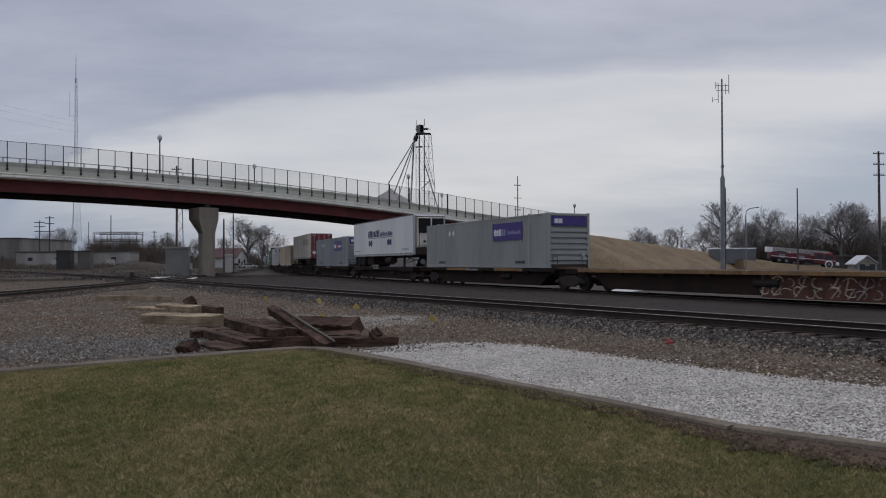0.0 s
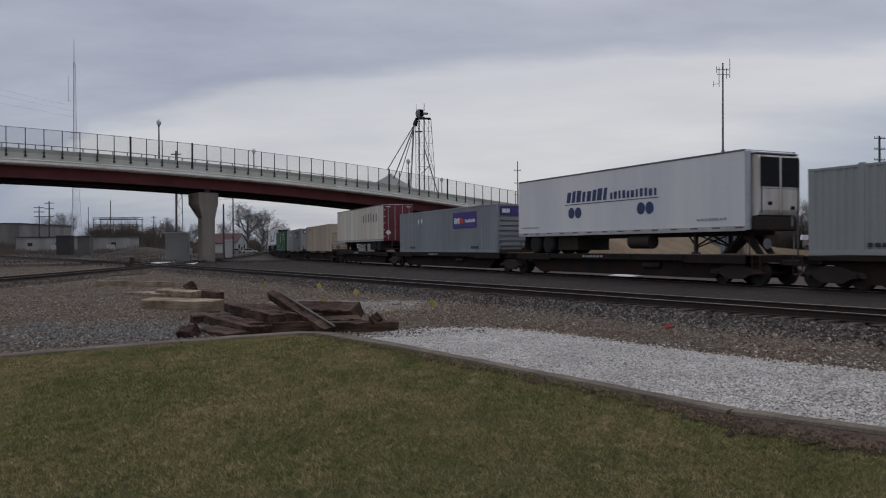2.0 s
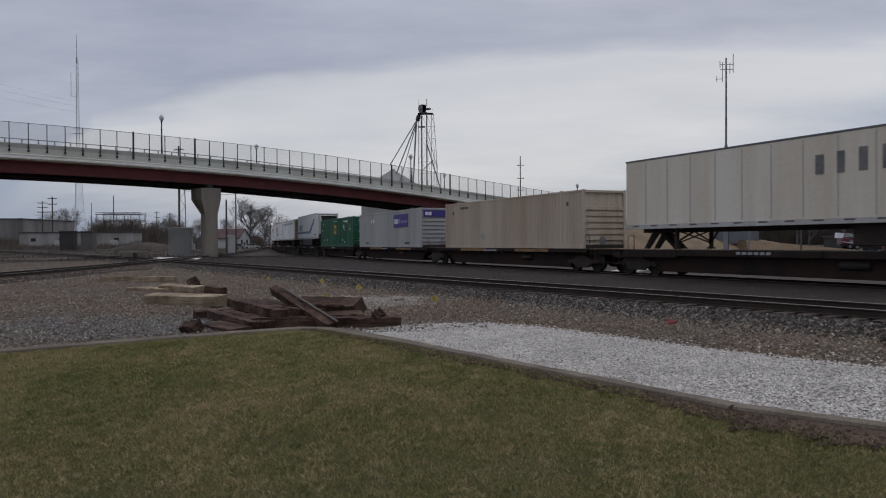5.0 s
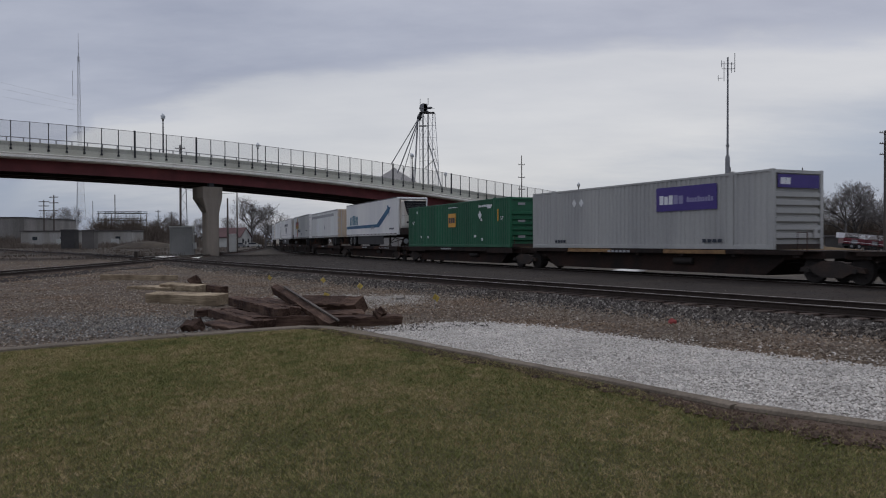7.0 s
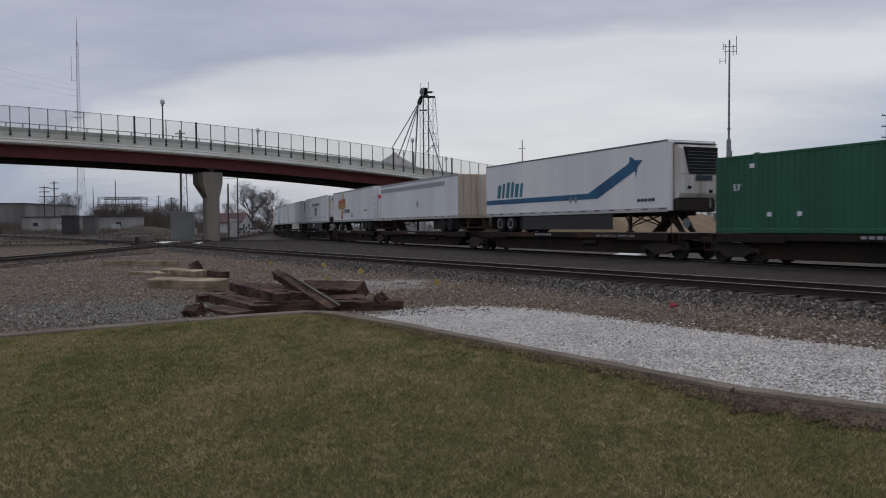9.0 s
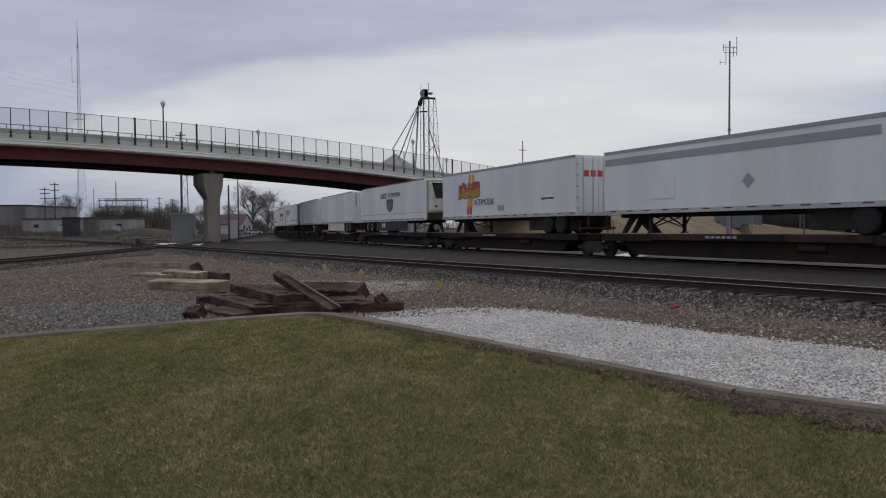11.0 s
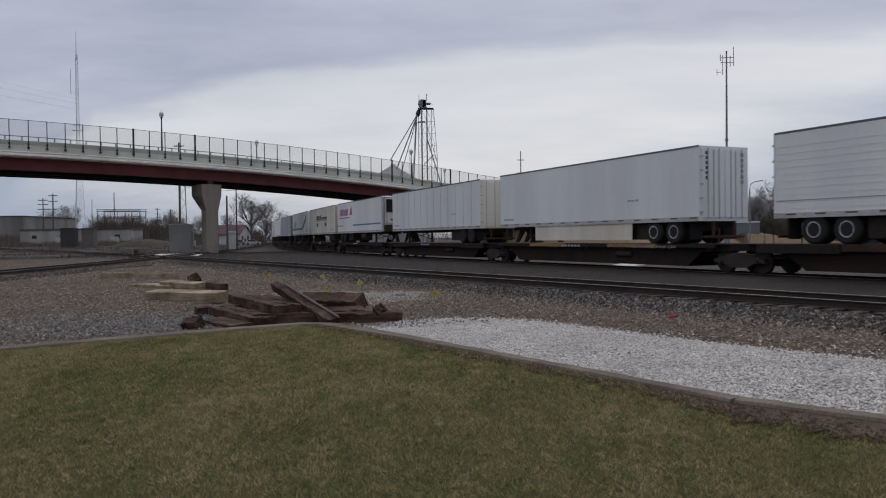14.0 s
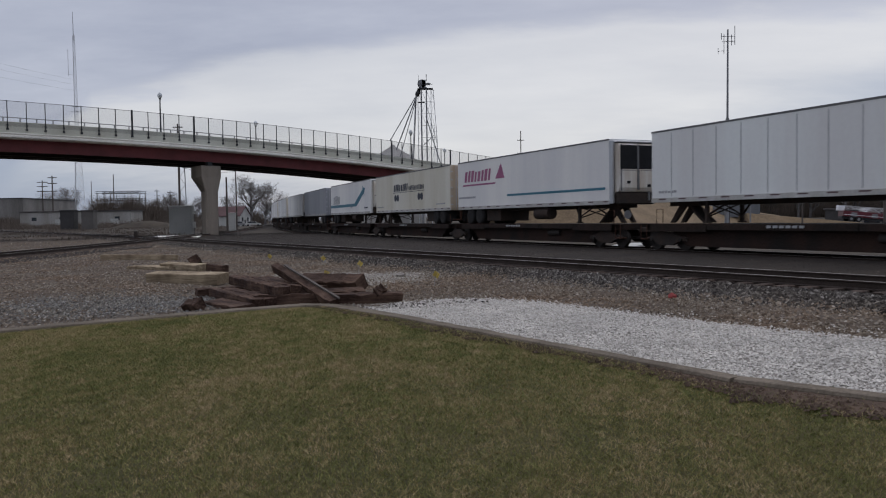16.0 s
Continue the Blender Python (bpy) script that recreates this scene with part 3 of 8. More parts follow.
def letters(name, text, size, material, parent, m, width=0, lean=0.0):
    cu = bpy.data.curves.new(name, "FONT")
    cu.body, cu.size, cu.extrude, cu.align_x, cu.shear = text, size, 0.004, "CENTER", lean
    tmp = bpy.data.objects.new(name, cu)
    scene.collection.objects.link(tmp)
    bpy.context.view_layer.update()
    me = bpy.data.meshes.new_from_object(tmp.evaluated_get(bpy.context.evaluated_depsgraph_get()))
    bpy.data.objects.remove(tmp)
    if width:
        xs = [v.co.x for v in me.vertices]
        me.transform(Matrix.Diagonal((width / (max(xs) - min(xs)), 1, 1, 1)))
    me.materials.clear()
    me.materials.append(material)
    return part(name, me, material, parent, "", m)


# ---- ground ----
def smooth(a, b, v):
    t = np.clip((v - a) / (b - a), 0, 1)
    return t * t * (3 - 2 * t)


def ground_z(x, y):
    hollow = smooth(62, 74, x) * (1 - smooth(130, 160, x)) * smooth(124, 132, y) * (1 - smooth(156, 166, y))
    return -0.42 + 0.06 * smooth(45, 95, y) + 0.34 * smooth(125, 200, y) - 1.6 * hollow


def grid_mesh(name, xs, ys, zf, material):
    X, Y = np.meshgrid(xs, ys)
    Z = zf(X, Y)
    v = np.stack([X, Y, Z], -1).reshape(-1, 3)
    w = len(xs)
    f = [(j * w + i, j * w + i + 1, (j + 1) * w + i + 1, (j + 1) * w + i) for j in range(len(ys) - 1) for i in range(w - 1)]
    me = bpy.data.meshes.new(name)
    me.from_pydata(v.tolist(), [], f)
    me.materials.append(material)
    me.polygons.foreach_set("use_smooth", [True] * len(f))
    return me


def spread(lim, near, n):
    a = np.linspace(-1, 1, n)
    return np.sign(a) * (near * np.abs(a) + (lim - near) * np.abs(a) ** 5)


tagged(part("ground", grid_mesh("ground", spread(4000, 260, 161), spread(4000, 260, 161), ground_z, M["ground"]), None),
       "bare brown earth round the railway", "ground", kind="structure")

# near track: straight line; train track: gentle curve away to the distance
T1 = Vector((2.665, 25.8, 0))
D1 = Vector((-math.sin(radians(32.1)), math.cos(radians(32.1)), 0))
N1 = Vector((D1.y, -D1.x, 0))   # away from the lawn


def lift(y):
    """The lines climb with the ground in the distance."""
    return 0.34 * float(smooth(125, 200, y))


BEND = 0.0006


def near_frame(l, off=0.0):
    """The near line: straight, then a slow bend beyond the crossing."""
    q = max(0.0, l - 60.0)
    p = T1 + D1 * l + N1 * (off - BEND * q * q)
    return pose(p.x, p.y, lift(p.y), 0, 0, 90 + 32.1 + math.degrees(2 * BEND * q))


STEP = 0.5
_s = np.arange(-300, 560, STEP)
_k = np.interp(_s, [5, 25, 55, 90, 140, 250, 260], [0, 0.1037, 0.1409, 0.0423, 0.0877, 0.0877, 0.0])
_k[_s < 5] = 0
_th = 25.64 - np.cumsum(_k) * STEP
_a = np.radians(_th)
_x, _y = -np.cumsum(np.sin(_a)) * STEP, np.cumsum(np.cos(_a)) * STEP
_i0 = int(np.argmin(np.abs(_s)))
_x, _y = _x - _x[_i0] + 16.107, _y - _y[_i0] + 22.0


LINE_Z = -0.14   # the train's rails lie a little lower than the near line's


def line_at(s):
    """A point on the centre of the train's track, s metres back from its near end."""
    return Vector((float(np.interp(s, _s, _x)), float(np.interp(s, _s, _y)), 0))


def line_frame(s):
    p, q = line_at(s + 0.5), line_at(s - 0.5)
    d = q - p
    c = line_at(s)
    return pose(c.x, c.y, LINE_Z, 0, 0, math.degrees(math.atan2(d.y, d.x)))


def chord(s0, s1):
    """The pose of a rigid thing whose ends stand at s0 (leading) and s1."""
    p, q = line_at(s0), line_at(s1)
    c, d = (p + q) / 2, p - q
    return pose(c.x, c.y, LINE_Z, 0, 0, math.degrees(math.atan2(d.y, d.x)))


CROSS = [(-19.5, -10), (-20.4, 15), (-21.5, 38.7), (-22.6, 52), (-24.4, 66.7), (-28, 90), (-37, 150), (-50, 230), (-66, 320)]


def cross_frame(l):
    ys = [c[1] for c in CROSS]
    def at(y):
        return Vector((float(np.interp(y, ys, [c[0] for c in CROSS])), y, 0))
    d = at(l + 4) - at(l - 4)
    c = (at(l - 4) + at(l) * 2 + at(l + 4)) / 4
    return pose(c.x, c.y, lift(c.y), 0, 0, math.degrees(math.atan2(d.y, d.x)))


RAIL = [(-0.07, -0.17), (0.07, -0.17), (0.07, -0.155), (0.012, -0.14), (0.012, -0.045), (0.036, -0.03), (0.036, -0.006), (-0.036, -0.006), (-0.036, -0.03), (-0.012, -0.045), (-0.012, -0.14), (-0.07, -0.155)]
HEAD = [(-0.034, -0.006), (0.034, -0.006), (0.030, 0.0), (-0.030, 0.0)]


def tie_mesh(seed):
    r = random.Random(seed)
    b = Build().box(-0.115, 0.115, -1.3, 1.3, -0.33, -0.165, 0.015)
    b.v = [(x + r.uniform(-0.008, 0.008), y + r.uniform(-0.03, 0.03), z) for x, y, z in b.v]
    return b.mesh("tie", M["tie"])


TIES = [tie_mesh(i) for i in range(4)]


def track(name, label, frames, tie_frames, bed, half=1.5, spread_=2.6):
    t = thing(name, label, "railway track", kind="structure")
    low = -0.43
    part("ballast_bed", Build().sweep([(-spread_, low), (spread_, low), (half, -0.21), (-half, -0.21)], frames), bed, t)
    for off in (-0.755, 0.755):
        r = part("rail", Build().sweep([(a + off, z) for a, z in RAIL], frames), M["rail"], t)
        part("rail_head", Build().sweep([(a + off, z) for a, z in HEAD], frames), M["railtop"], r, "polished running surface")
    for i, fr in enumerate(tie_frames):
        part("tie", TIES[i % 4], M["tie"], t, m=fr @ pose(0, random.uniform(-0.06, 0.06), random.uniform(-0.01, 0.006), 0, 0, random.uniform(-1.2, 1.2)))
    return t


track("near_track", "railway track with rusty rails on grey ballast", [near_frame(l) for l in np.arange(-60, 240, 3.0)],
      [near_frame(l) for l in np.arange(-16, 70, 0.52)], M["ballast"], 1.25, 2.6)
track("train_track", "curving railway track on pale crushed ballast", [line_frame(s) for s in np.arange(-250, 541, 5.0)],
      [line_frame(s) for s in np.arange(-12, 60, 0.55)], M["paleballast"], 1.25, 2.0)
track("crossing_track", "railway track that crosses the near line", [cross_frame(l) for l in np.arange(-6, 300, 4.0)],
      [cross_frame(l) for l in np.arange(20, 66, 0.6)], M["ballast"], 1.5, 2.4)

# ties farther off, too small to tell apart
b = Build()
for fr in [near_frame(l) for l in np.arange(70, 230, 0.55)] + [cross_frame(l) for l in np.arange(66, 170, 0.6)] + [line_frame(s) for s in np.arange(60, 150, 0.6)]:
    b.box(-0.115, 0.115, -1.3, 1.3, -0.33, -0.165, 0, fr)
tagged(part("distant_ties", b.mesh("distant_ties", M["tie"], False), M["tie"]), "dark wooden ties of the distant tracks", "railway tie", kind="stuff")

# dark cinders between the two lines
b = Build()
fr_n = [near_frame(l) for l in np.arange(-50, 96, 4.0)]
pn = [fr @ Vector((0, -2.2, -0.30)) for fr in fr_n]
pf = []
for s in np.linspace(-56, 74, len(pn)):
    pf.append(line_frame(s) @ Vector((0, -0.84, -0.06)))
b.add([tuple(p) for p in pn] + [tuple(p) for p in pf], [(i, i + 1, len(pn) + i + 1, len(pn) + i) for i in range(len(pn) - 1)])
tagged(part("cinder_strip", b, M["dirt"]), "dark cinder strip between two tracks", "ground", kind="structure")

# gravel yard on the lawn's side of the near track
b = Build()
for i, l in enumerate(np.arange(-60, 101, 2.0)):
    for n_ in (-0.3, 2.0, 4.0, 7, 12, 20, 40):
        p = T1 + D1 * l - N1 * (1.4 + n_)
        b.v.append((p.x, p.y, -0.36 + (0.10 if n_ < 0 else 0.0) + 0.02 * math.sin(p.x * 1.3) * math.cos(p.y * 0.9) + 0.03 * smooth(45, 95, p.y)))
rows_, cols = len(np.arange(-60, 101, 2.0)), 7
b.f = [(i * cols + j, i * cols + j + 1, (i + 1) * cols + j + 1, (i + 1) * cols + j) for i in range(rows_ - 1) for j in range(cols - 1)]
b.s = [True] * len(b.f)
tagged(part("gravel_yard", b, M["yard"]), "trampled grey railway gravel", "gravel", kind="structure")

# ---- lawn, kerb, white gravel ----
KERB = [(-30, -6.5), (-14, 6.6), (-7.0, 12.34), (-4.94, 14.0), (-3.3, 15.15), (-2.75, 15.42), (-2.3, 15.35), (-1.9, 14.95), (-0.84, 13.5), (0.75, 11.1), (1.95, 9.35), (2.95, 7.85), (3.97, 6.95), (6.6, 4.9), (13, 0.2), (24, -9)]


def along(poly, step):
    out = []
    for (a, b_), (c, d) in zip(poly[:-1], poly[1:]):
        n = max(1, round(math.hypot(c - a, d - b_) / step))
        out += [(a + (c - a) * i / n, b_ + (d - b_) * i / n) for i in range(n)]
    return out + [poly[-1]]


def inside(x, y, poly):
    hit = False
    for i in range(len(poly)):
        (a, b_), (c, d) = poly[i - 1], poly[i]
        if (b_ > y) != (d > y) and x < (c - a) * (y - b_) / (d - b_) + a:
            hit = not hit
    return hit


LAWN = KERB + [(24, -40), (-30, -40)]
bm = bmesh.new()
bm.faces.new([bm.verts.new((x, y, -0.325)) for x, y in LAWN])
bmesh.ops.triangulate(bm, faces=bm.faces)
for _ in range(5):
    bmesh.ops.subdivide_edges(bm, edges=[e for e in bm.edges if e.calc_length() > 1.0], cuts=1)
bmesh.ops.triangulate(bm, faces=bm.faces)
for v in bm.verts:
    v.co.z += -0.006 + 0.004 * noise.noise(v.co * 0.7) + 0.002 * noise.noise(v.co * 2.5)
me = bpy.data.meshes.new("lawn")
bm.to_mesh(me)
bm.free()
me.materials.append(M["lawn"])
tagged(part("lawn", me, M["lawn"]), "short patchy winter lawn, green and straw", "lawn", kind="structure")

kerb = thing("kerb", "low worn concrete kerb round the lawn", "kerb", kind="structure")
pts = along(KERB, 0.25)
# stones meet at joints, one of them in the crack that shows well
cuts, acc = [0], 0.0
for i in range(1, len(pts)):
    acc += math.hypot(pts[i][0] - pts[i - 1][0], pts[i][1] - pts[i - 1][1])
    if acc > 3.2 or (abs(pts[i][0] - 2.95) < 0.01):
        cuts.append(i)
        acc = 0.0
cuts.append(len(pts) - 1)
for a, c in zip(cuts[:-1], cuts[1:]):
    seg = [Vector((*p, 0)) for p in pts[a:c + 1]]
    if len(seg) < 2:
        continue
    frs = []
    for i, p in enumerate(seg):
        d = (seg[min(i + 1, len(seg) - 1)] - seg[max(i - 1, 0)]).normalized()
        q = p + d * (0.008 if i == 0 else -0.008 if i == len(seg) - 1 else 0)
        frs.append(pose(q.x, q.y, random.uniform(-0.004, 0.004), 0, 0, math.degrees(math.atan2(d.y, d.x))))
    prof = Build()
    for fr, p in zip(frs, seg):
        a = 0.12 + 0.14 * (1 - float(smooth(-2.2, 0.8, p.x)))   # broader along the far arm
        prof.v += [tuple(fr @ Vector((0, o_, z_))) for o_, z_ in ((-a, -0.45), (0.10, -0.45), (0.10, -0.30), (0.08, -0.286), (0.04 - a, -0.284), (0.015 - a, -0.29), (-a, -0.318))]
    k_ = 7
    prof.f = [(i * k_ + j, i * k_ + (j + 1) % k_, (i + 1) * k_ + (j + 1) % k_, (i + 1) * k_ + j) for i in range(len(frs) - 1) for j in range(k_)] + [tuple(range(k_)), tuple(range(len(prof.v) - 1, len(prof.v) - k_ - 1, -1))]
    prof.s = [False] * len(prof.f)
    part("kerb_stone", prof, M["kerb"], kerb)

WHITE = [(-1.85, 15.15), (-1.35, 15.2), (-0.9, 15.9), (0.1, 16.5), (1.2, 16.35), (2.1, 15.55), (2.85, 14.35), (4.05, 12.5), (5.85, 10.35), (9.2, 7.3), (16, 1.5), (26, -6), (24, -9), (13, 0.2), (6.6, 4.9), (3.97, 6.95), (2.95, 7.85), (1.95, 9.35), (0.75, 11.1), (-0.84, 13.5)]
bm = bmesh.new()
bm.faces.new([bm.verts.new((x, y, -0.345)) for x, y in WHITE])
bmesh.ops.triangulate(bm, faces=bm.faces)
me = bpy.data.meshes.new("white_gravel_bed")
bm.to_mesh(me)
bm.free()
me.materials.append(M["palebed"])
tagged(part("white_gravel", me, M["palebed"]), "bed of crushed white gravel beside the kerb", "gravel", kind="structure")


# ---- overpass ----
BY = 38.82   # the bridge's heading
BR = pose(-43.74, 79.43, 0, 0, 0, BY)


def drop(l):
    return 0.00076 * l * l if abs(l) < 62 else 2.92 + 0.08 * (abs(l) - 62)


def strip(b, y0, y1, lo, hi, l0, l1, step=1.75):
    """A beam that follows the bridge's camber."""
    ls = list(np.arange(l0, l1, step)) + [l1]
    b.sweep([(y0, lo), (y1, lo), (y1, hi), (y0, hi)], [pose(l, 0, -drop(l)) for l in ls])
    return b


def overpass():
    t = thing("overpass", "long road bridge with red girders and concrete parapets", "bridge", m=BR)
    for y in (1.45, 4.8, 8.2, 11.4):
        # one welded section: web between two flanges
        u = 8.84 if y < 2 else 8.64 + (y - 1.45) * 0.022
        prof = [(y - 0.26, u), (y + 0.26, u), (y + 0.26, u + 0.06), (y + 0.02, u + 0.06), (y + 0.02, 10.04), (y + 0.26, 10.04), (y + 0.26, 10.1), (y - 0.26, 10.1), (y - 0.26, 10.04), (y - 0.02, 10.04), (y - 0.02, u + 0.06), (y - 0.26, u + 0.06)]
        # inner girders take the darkened steel, their shade painted in; only the first is red
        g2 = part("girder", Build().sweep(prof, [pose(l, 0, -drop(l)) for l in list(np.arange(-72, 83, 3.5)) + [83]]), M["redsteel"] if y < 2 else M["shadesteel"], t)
        if y < 2:
            for l in np.arange(-70, 82, 5.25):
                part("stiffener", Build().box(l - 0.02, l + 0.02, y + 0.02, y + 0.22, 8.91 - drop(l), 10.03 - drop(l)), M["redsteel"], g2)
    part("deck", strip(Build(), 0.0, 12.6, 10.103, 10.45, -72, 83), M["concrete"], t)
    near = Build()
    run = [pose(l, 0, -drop(l)) for l in list(np.arange(-72, 83, 1.75)) + [83]]
    near.sweep([(0.0, 10.46), (0.42, 10.46), (0.40, 11.76), (0.38, 11.79), (0.03, 11.79), (0.0, 11.76)], run)
    part("parapet", near, M["parapet"], t, "greenish cream concrete parapet")
    # stepped fascia: a sharp ledge over a sunk band and the pale drip edge
    part("fascia", Build().sweep([(-0.12, 10.16), (-0.006, 10.16), (-0.006, 10.66), (-0.09, 10.66), (-0.16, 10.63), (-0.16, 10.56), (-0.10, 10.53), (-0.10, 10.40), (-0.19, 10.36), (-0.19, 10.22)], run), M["concrete"], t)
    far = strip(Build(), 12.2, 12.6, 10.455, 11.79, -72, 83)
    part("parapet", far, M["parapet"], t)
    # near fence: dark posts on the parapet's face, wire mesh between, a rail on top
    post = Build().box(-0.04, 0.04, -0.10, -0.02, 11.0, 13.9, 0.008).box(-0.11, 0.11, -0.14, 0.11, 10.93, 11.12, 0.01).box(-0.085, 0.085, -0.13, 0.11, 11.36, 11.50, 0.01).box(-0.05, 0.05, -0.11, -0.02, 11.05, 11.55, 0.01).mesh("fence_post", M["darksteel"])
    thick = Build().box(-0.09, 0.09, -0.13, 0.02, 11.0, 13.95, 0.01).box(-0.12, 0.12, -0.15, 0.11, 10.95, 11.10, 0.01).mesh("fence_post", M["darksteel"])
    ls = np.arange(-33.25, 83, 1.75)
    for i, l in enumerate(ls):
        k = round(l / 1.75)
        part("fence_post", thick if k in (7, 11, 27, 33) else post, M["darksteel"], t, m=pose(l, 0, -drop(l)))
        if i + 1 < len(ls):
            d0, d1, e = drop(l), drop(l + 1.75), 0.055
            v = [(l + 0.05, -0.045, 11.3 - d0), (l + 1.70, -0.045, 11.3 - d1), (l + 1.70, -0.045, 13.84 - d1), (l + 0.05, -0.045, 13.84 - d0)]
            part("fence_panel", Build().add(v, [(0, 1, 2, 3)]), M["mesh"], t)
    part("fence_rail", strip(Build(), -0.07, -0.03, 13.84, 13.88, -33, 83), M["darksteel"], t)
    # plain railing on the far side
    for l in np.arange(-33.25, 83, 1.75):
        part("railing_post", Build().box(l - 0.06, l + 0.06, 12.3, 12.42, 11.6 - drop(l), 13.75 - drop(l), 0.01), M["greysteel"], t)
    part("railing", strip(Build(), 12.33, 12.39, 13.66, 13.75, -33, 83), M["greysteel"], t)
    part("railing", strip(Build(), 12.33, 12.39, 12.7, 12.78, -33, 83), M["greysteel"], t)
    for l in (21.55, 62.5, -21):
        p = part("pier", Build(), M["pier"], t)
        d = drop(l)
        # flared column: narrow shaft, wide seat under the girders
        def ring(wx, wy, z, yc, c=0.14):
            return [(l - wx + c, yc - wy, z), (l + wx - c, yc - wy, z), (l + wx, yc - wy + c, z), (l + wx, yc + wy - c, z), (l + wx - c, yc + wy, z), (l - wx + c, yc + wy, z), (l - wx, yc + wy - c, z), (l - wx, yc - wy + c, z)]
        b = Build()
        rings = [ring(0.78, 0.8, -0.6, 1.5), ring(0.78, 0.8, 4.9, 1.5), ring(1.22, 1.62, 6.9 - d * 0.5, 2.45, 0.06), ring(1.22, 1.66, 8.38 - d, 2.45, 0.06)]
        for n_, (a, c) in enumerate(zip(rings[:-1], rings[1:])):
            both = a + c
            fs = [(i, (i + 1) % 8, (i + 1) % 8 + 8, i + 8) for i in range(8) if not (n_ == 1 and i in (2, 6))]
            b.add(both, fs)
            if n_ == 1:   # deep panels sunk into the two slanting faces
                for i, s in ((2, -1), (6, 1)):
                    q = [Vector(both[k]) for k in (i, i + 1, i + 9, i + 8)]
                    mid = sum(q, Vector()) / 4
                    rim = [mid + (v - mid) * 0.93 for v in q]
                    back = [v + Vector((s * (0.75 if v.z < mid.z else 0.16), 0, 0)) for v in rim]
                    v_ = [tuple(v) for v in q + rim + back]
                    b.add(v_, [(k, (k + 1) % 4, (k + 1) % 4 + 4, k + 4) for k in range(4)] + [(k + 4, (k + 1) % 4 + 4, (k + 1) % 4 + 8, k + 8) for k in range(4)] + [(8, 9, 10, 11)])
        b.add(rings[-1], [tuple(range(8))])
        p.data = b.mesh("pier", M["pier"])
        part("bearing", Build().box(l - 0.3, l + 0.3, 1.1, 1.8, 8.38 - d, 8.85 - d, 0.02), M["darksteel"], p)
    part("abutment", Build().box(81.5, 84.5, 0.2, 12.4, -0.5, 8.6 - drop(82), 0.03), M["pier"], t)
    return t


overpass()


def street_lamp(l, y, top):
    base = 10.45 - drop(l)
    p = BR @ Vector((l, y, base))
    t = thing("street_lamp", "dark lamp post with a pale acorn globe on the bridge", "street lamp", "lamps on the bridge", m=pose(p.x, p.y, p.z))
    h = top - base
    part("pole", Build().tube([(0, 0, 0), (0, 0, 0.9), (0, 0, 1.0), (0, 0, h - 0.75)], [0.17, 0.15, 0.10, 0.065], 10), M["darksteel"], t)
    part("globe", Build().tube([(0, 0, h - 0.75), (0, 0, h - 0.6), (0, 0, h - 0.35), (0, 0, h - 0.15), (0, 0, h)], [0.10, 0.24, 0.28, 0.16, 0.02], 12), M["glass"], t, "pale frosted globe")
    part("collar", Build().tube([(0, 0, h - 0.9), (0, 0, h - 0.75)], [0.07, 0.14], 10), M["darksteel"], t)


for l, y, top in ((15.5, 0.25, 16.15), (50.8, 0.25, 14.0), (86.5, 0.6, 11.35), (32.9, 12.3, 15.35), (66.7, 12.3, 13.0)):
    street_lamp(l, y, top)

# ---- approach bank of the bridge ----
def bank_z(l, w):
    top = 11.0 - drop(l) if l > 82 else 11.0 - drop(82) - (82 - l) * 0.55
    side = np.maximum(0, np.maximum(-1.0 - w, w - 12.5)) * 0.44
    return np.maximum(top - side, -0.6)


ls, ws = np.linspace(66, 180, 77), np.linspace(-20, 30, 41)
b = Build()
for l in ls:
    for w_ in ws:
        z = float(bank_z(l, w_))
        v = Vector((l, w_, z))
        b.v.append((l, w_, z + (0.12 * noise.noise(v * 0.35) + 0.05 * noise.noise(v * 1.3) if z > -0.5 else 0)))
n_ = len(ws)
b.f = [(i * n_ + j, i * n_ + j + 1, (i + 1) * n_ + j + 1, (i + 1) * n_ + j) for i in range(len(ls) - 1) for j in range(n_ - 1)]
b.s = [True] * len(b.f)
tagged(part("grass_bank", b, M["hill"], m=BR), "brown dormant grass bank under the bridge approach", "bank", kind="structure")

# ---- the train ----
SPEED = 16.0
TIMES = [i * 0.5 for i in range(33)]
MOVES = []   # things that run along the line: object, leading and trailing place at the start
SPINS = []   # wheelsets


def decal(parent, name, x0, x1, z0, z1, material, side=-1.30, t=0.006, label=""):
    y0, y1 = (side - t, side - 0.001) if side < 0 else (side + 0.001, side + t)
    return part(name, Build().box(min(x0, x1), max(x0, x1), y0, y1, z0, z1), material, parent, label)


def corrugated(x0, x1, z0, z1, y, out, period=0.277, depth=0.038):
    """A pressed steel wall; out is the side it faces."""
    n = round((x1 - x0) / period)
    p = (x1 - x0) / n
    xs, ds = [], []
    for i in range(n):
        for f_, d in ((0, 0), (0.36, 0), (0.5, 1), (0.86, 1)):
            xs.append(x0 + (i + f_) * p)
            ds.append(d)
    xs.append(x1)
    ds.append(0)
    v = [(x, y + out * (-depth * d), z) for x, d in zip(xs, ds) for z in (z0, z1)]
    return v, [(2 * i, 2 * i + 2, 2 * i + 3, 2 * i + 1) for i in range(len(xs) - 1)]


CL, CW, CZ0, CZ1 = 16.15, 1.295, 1.15, 4.05


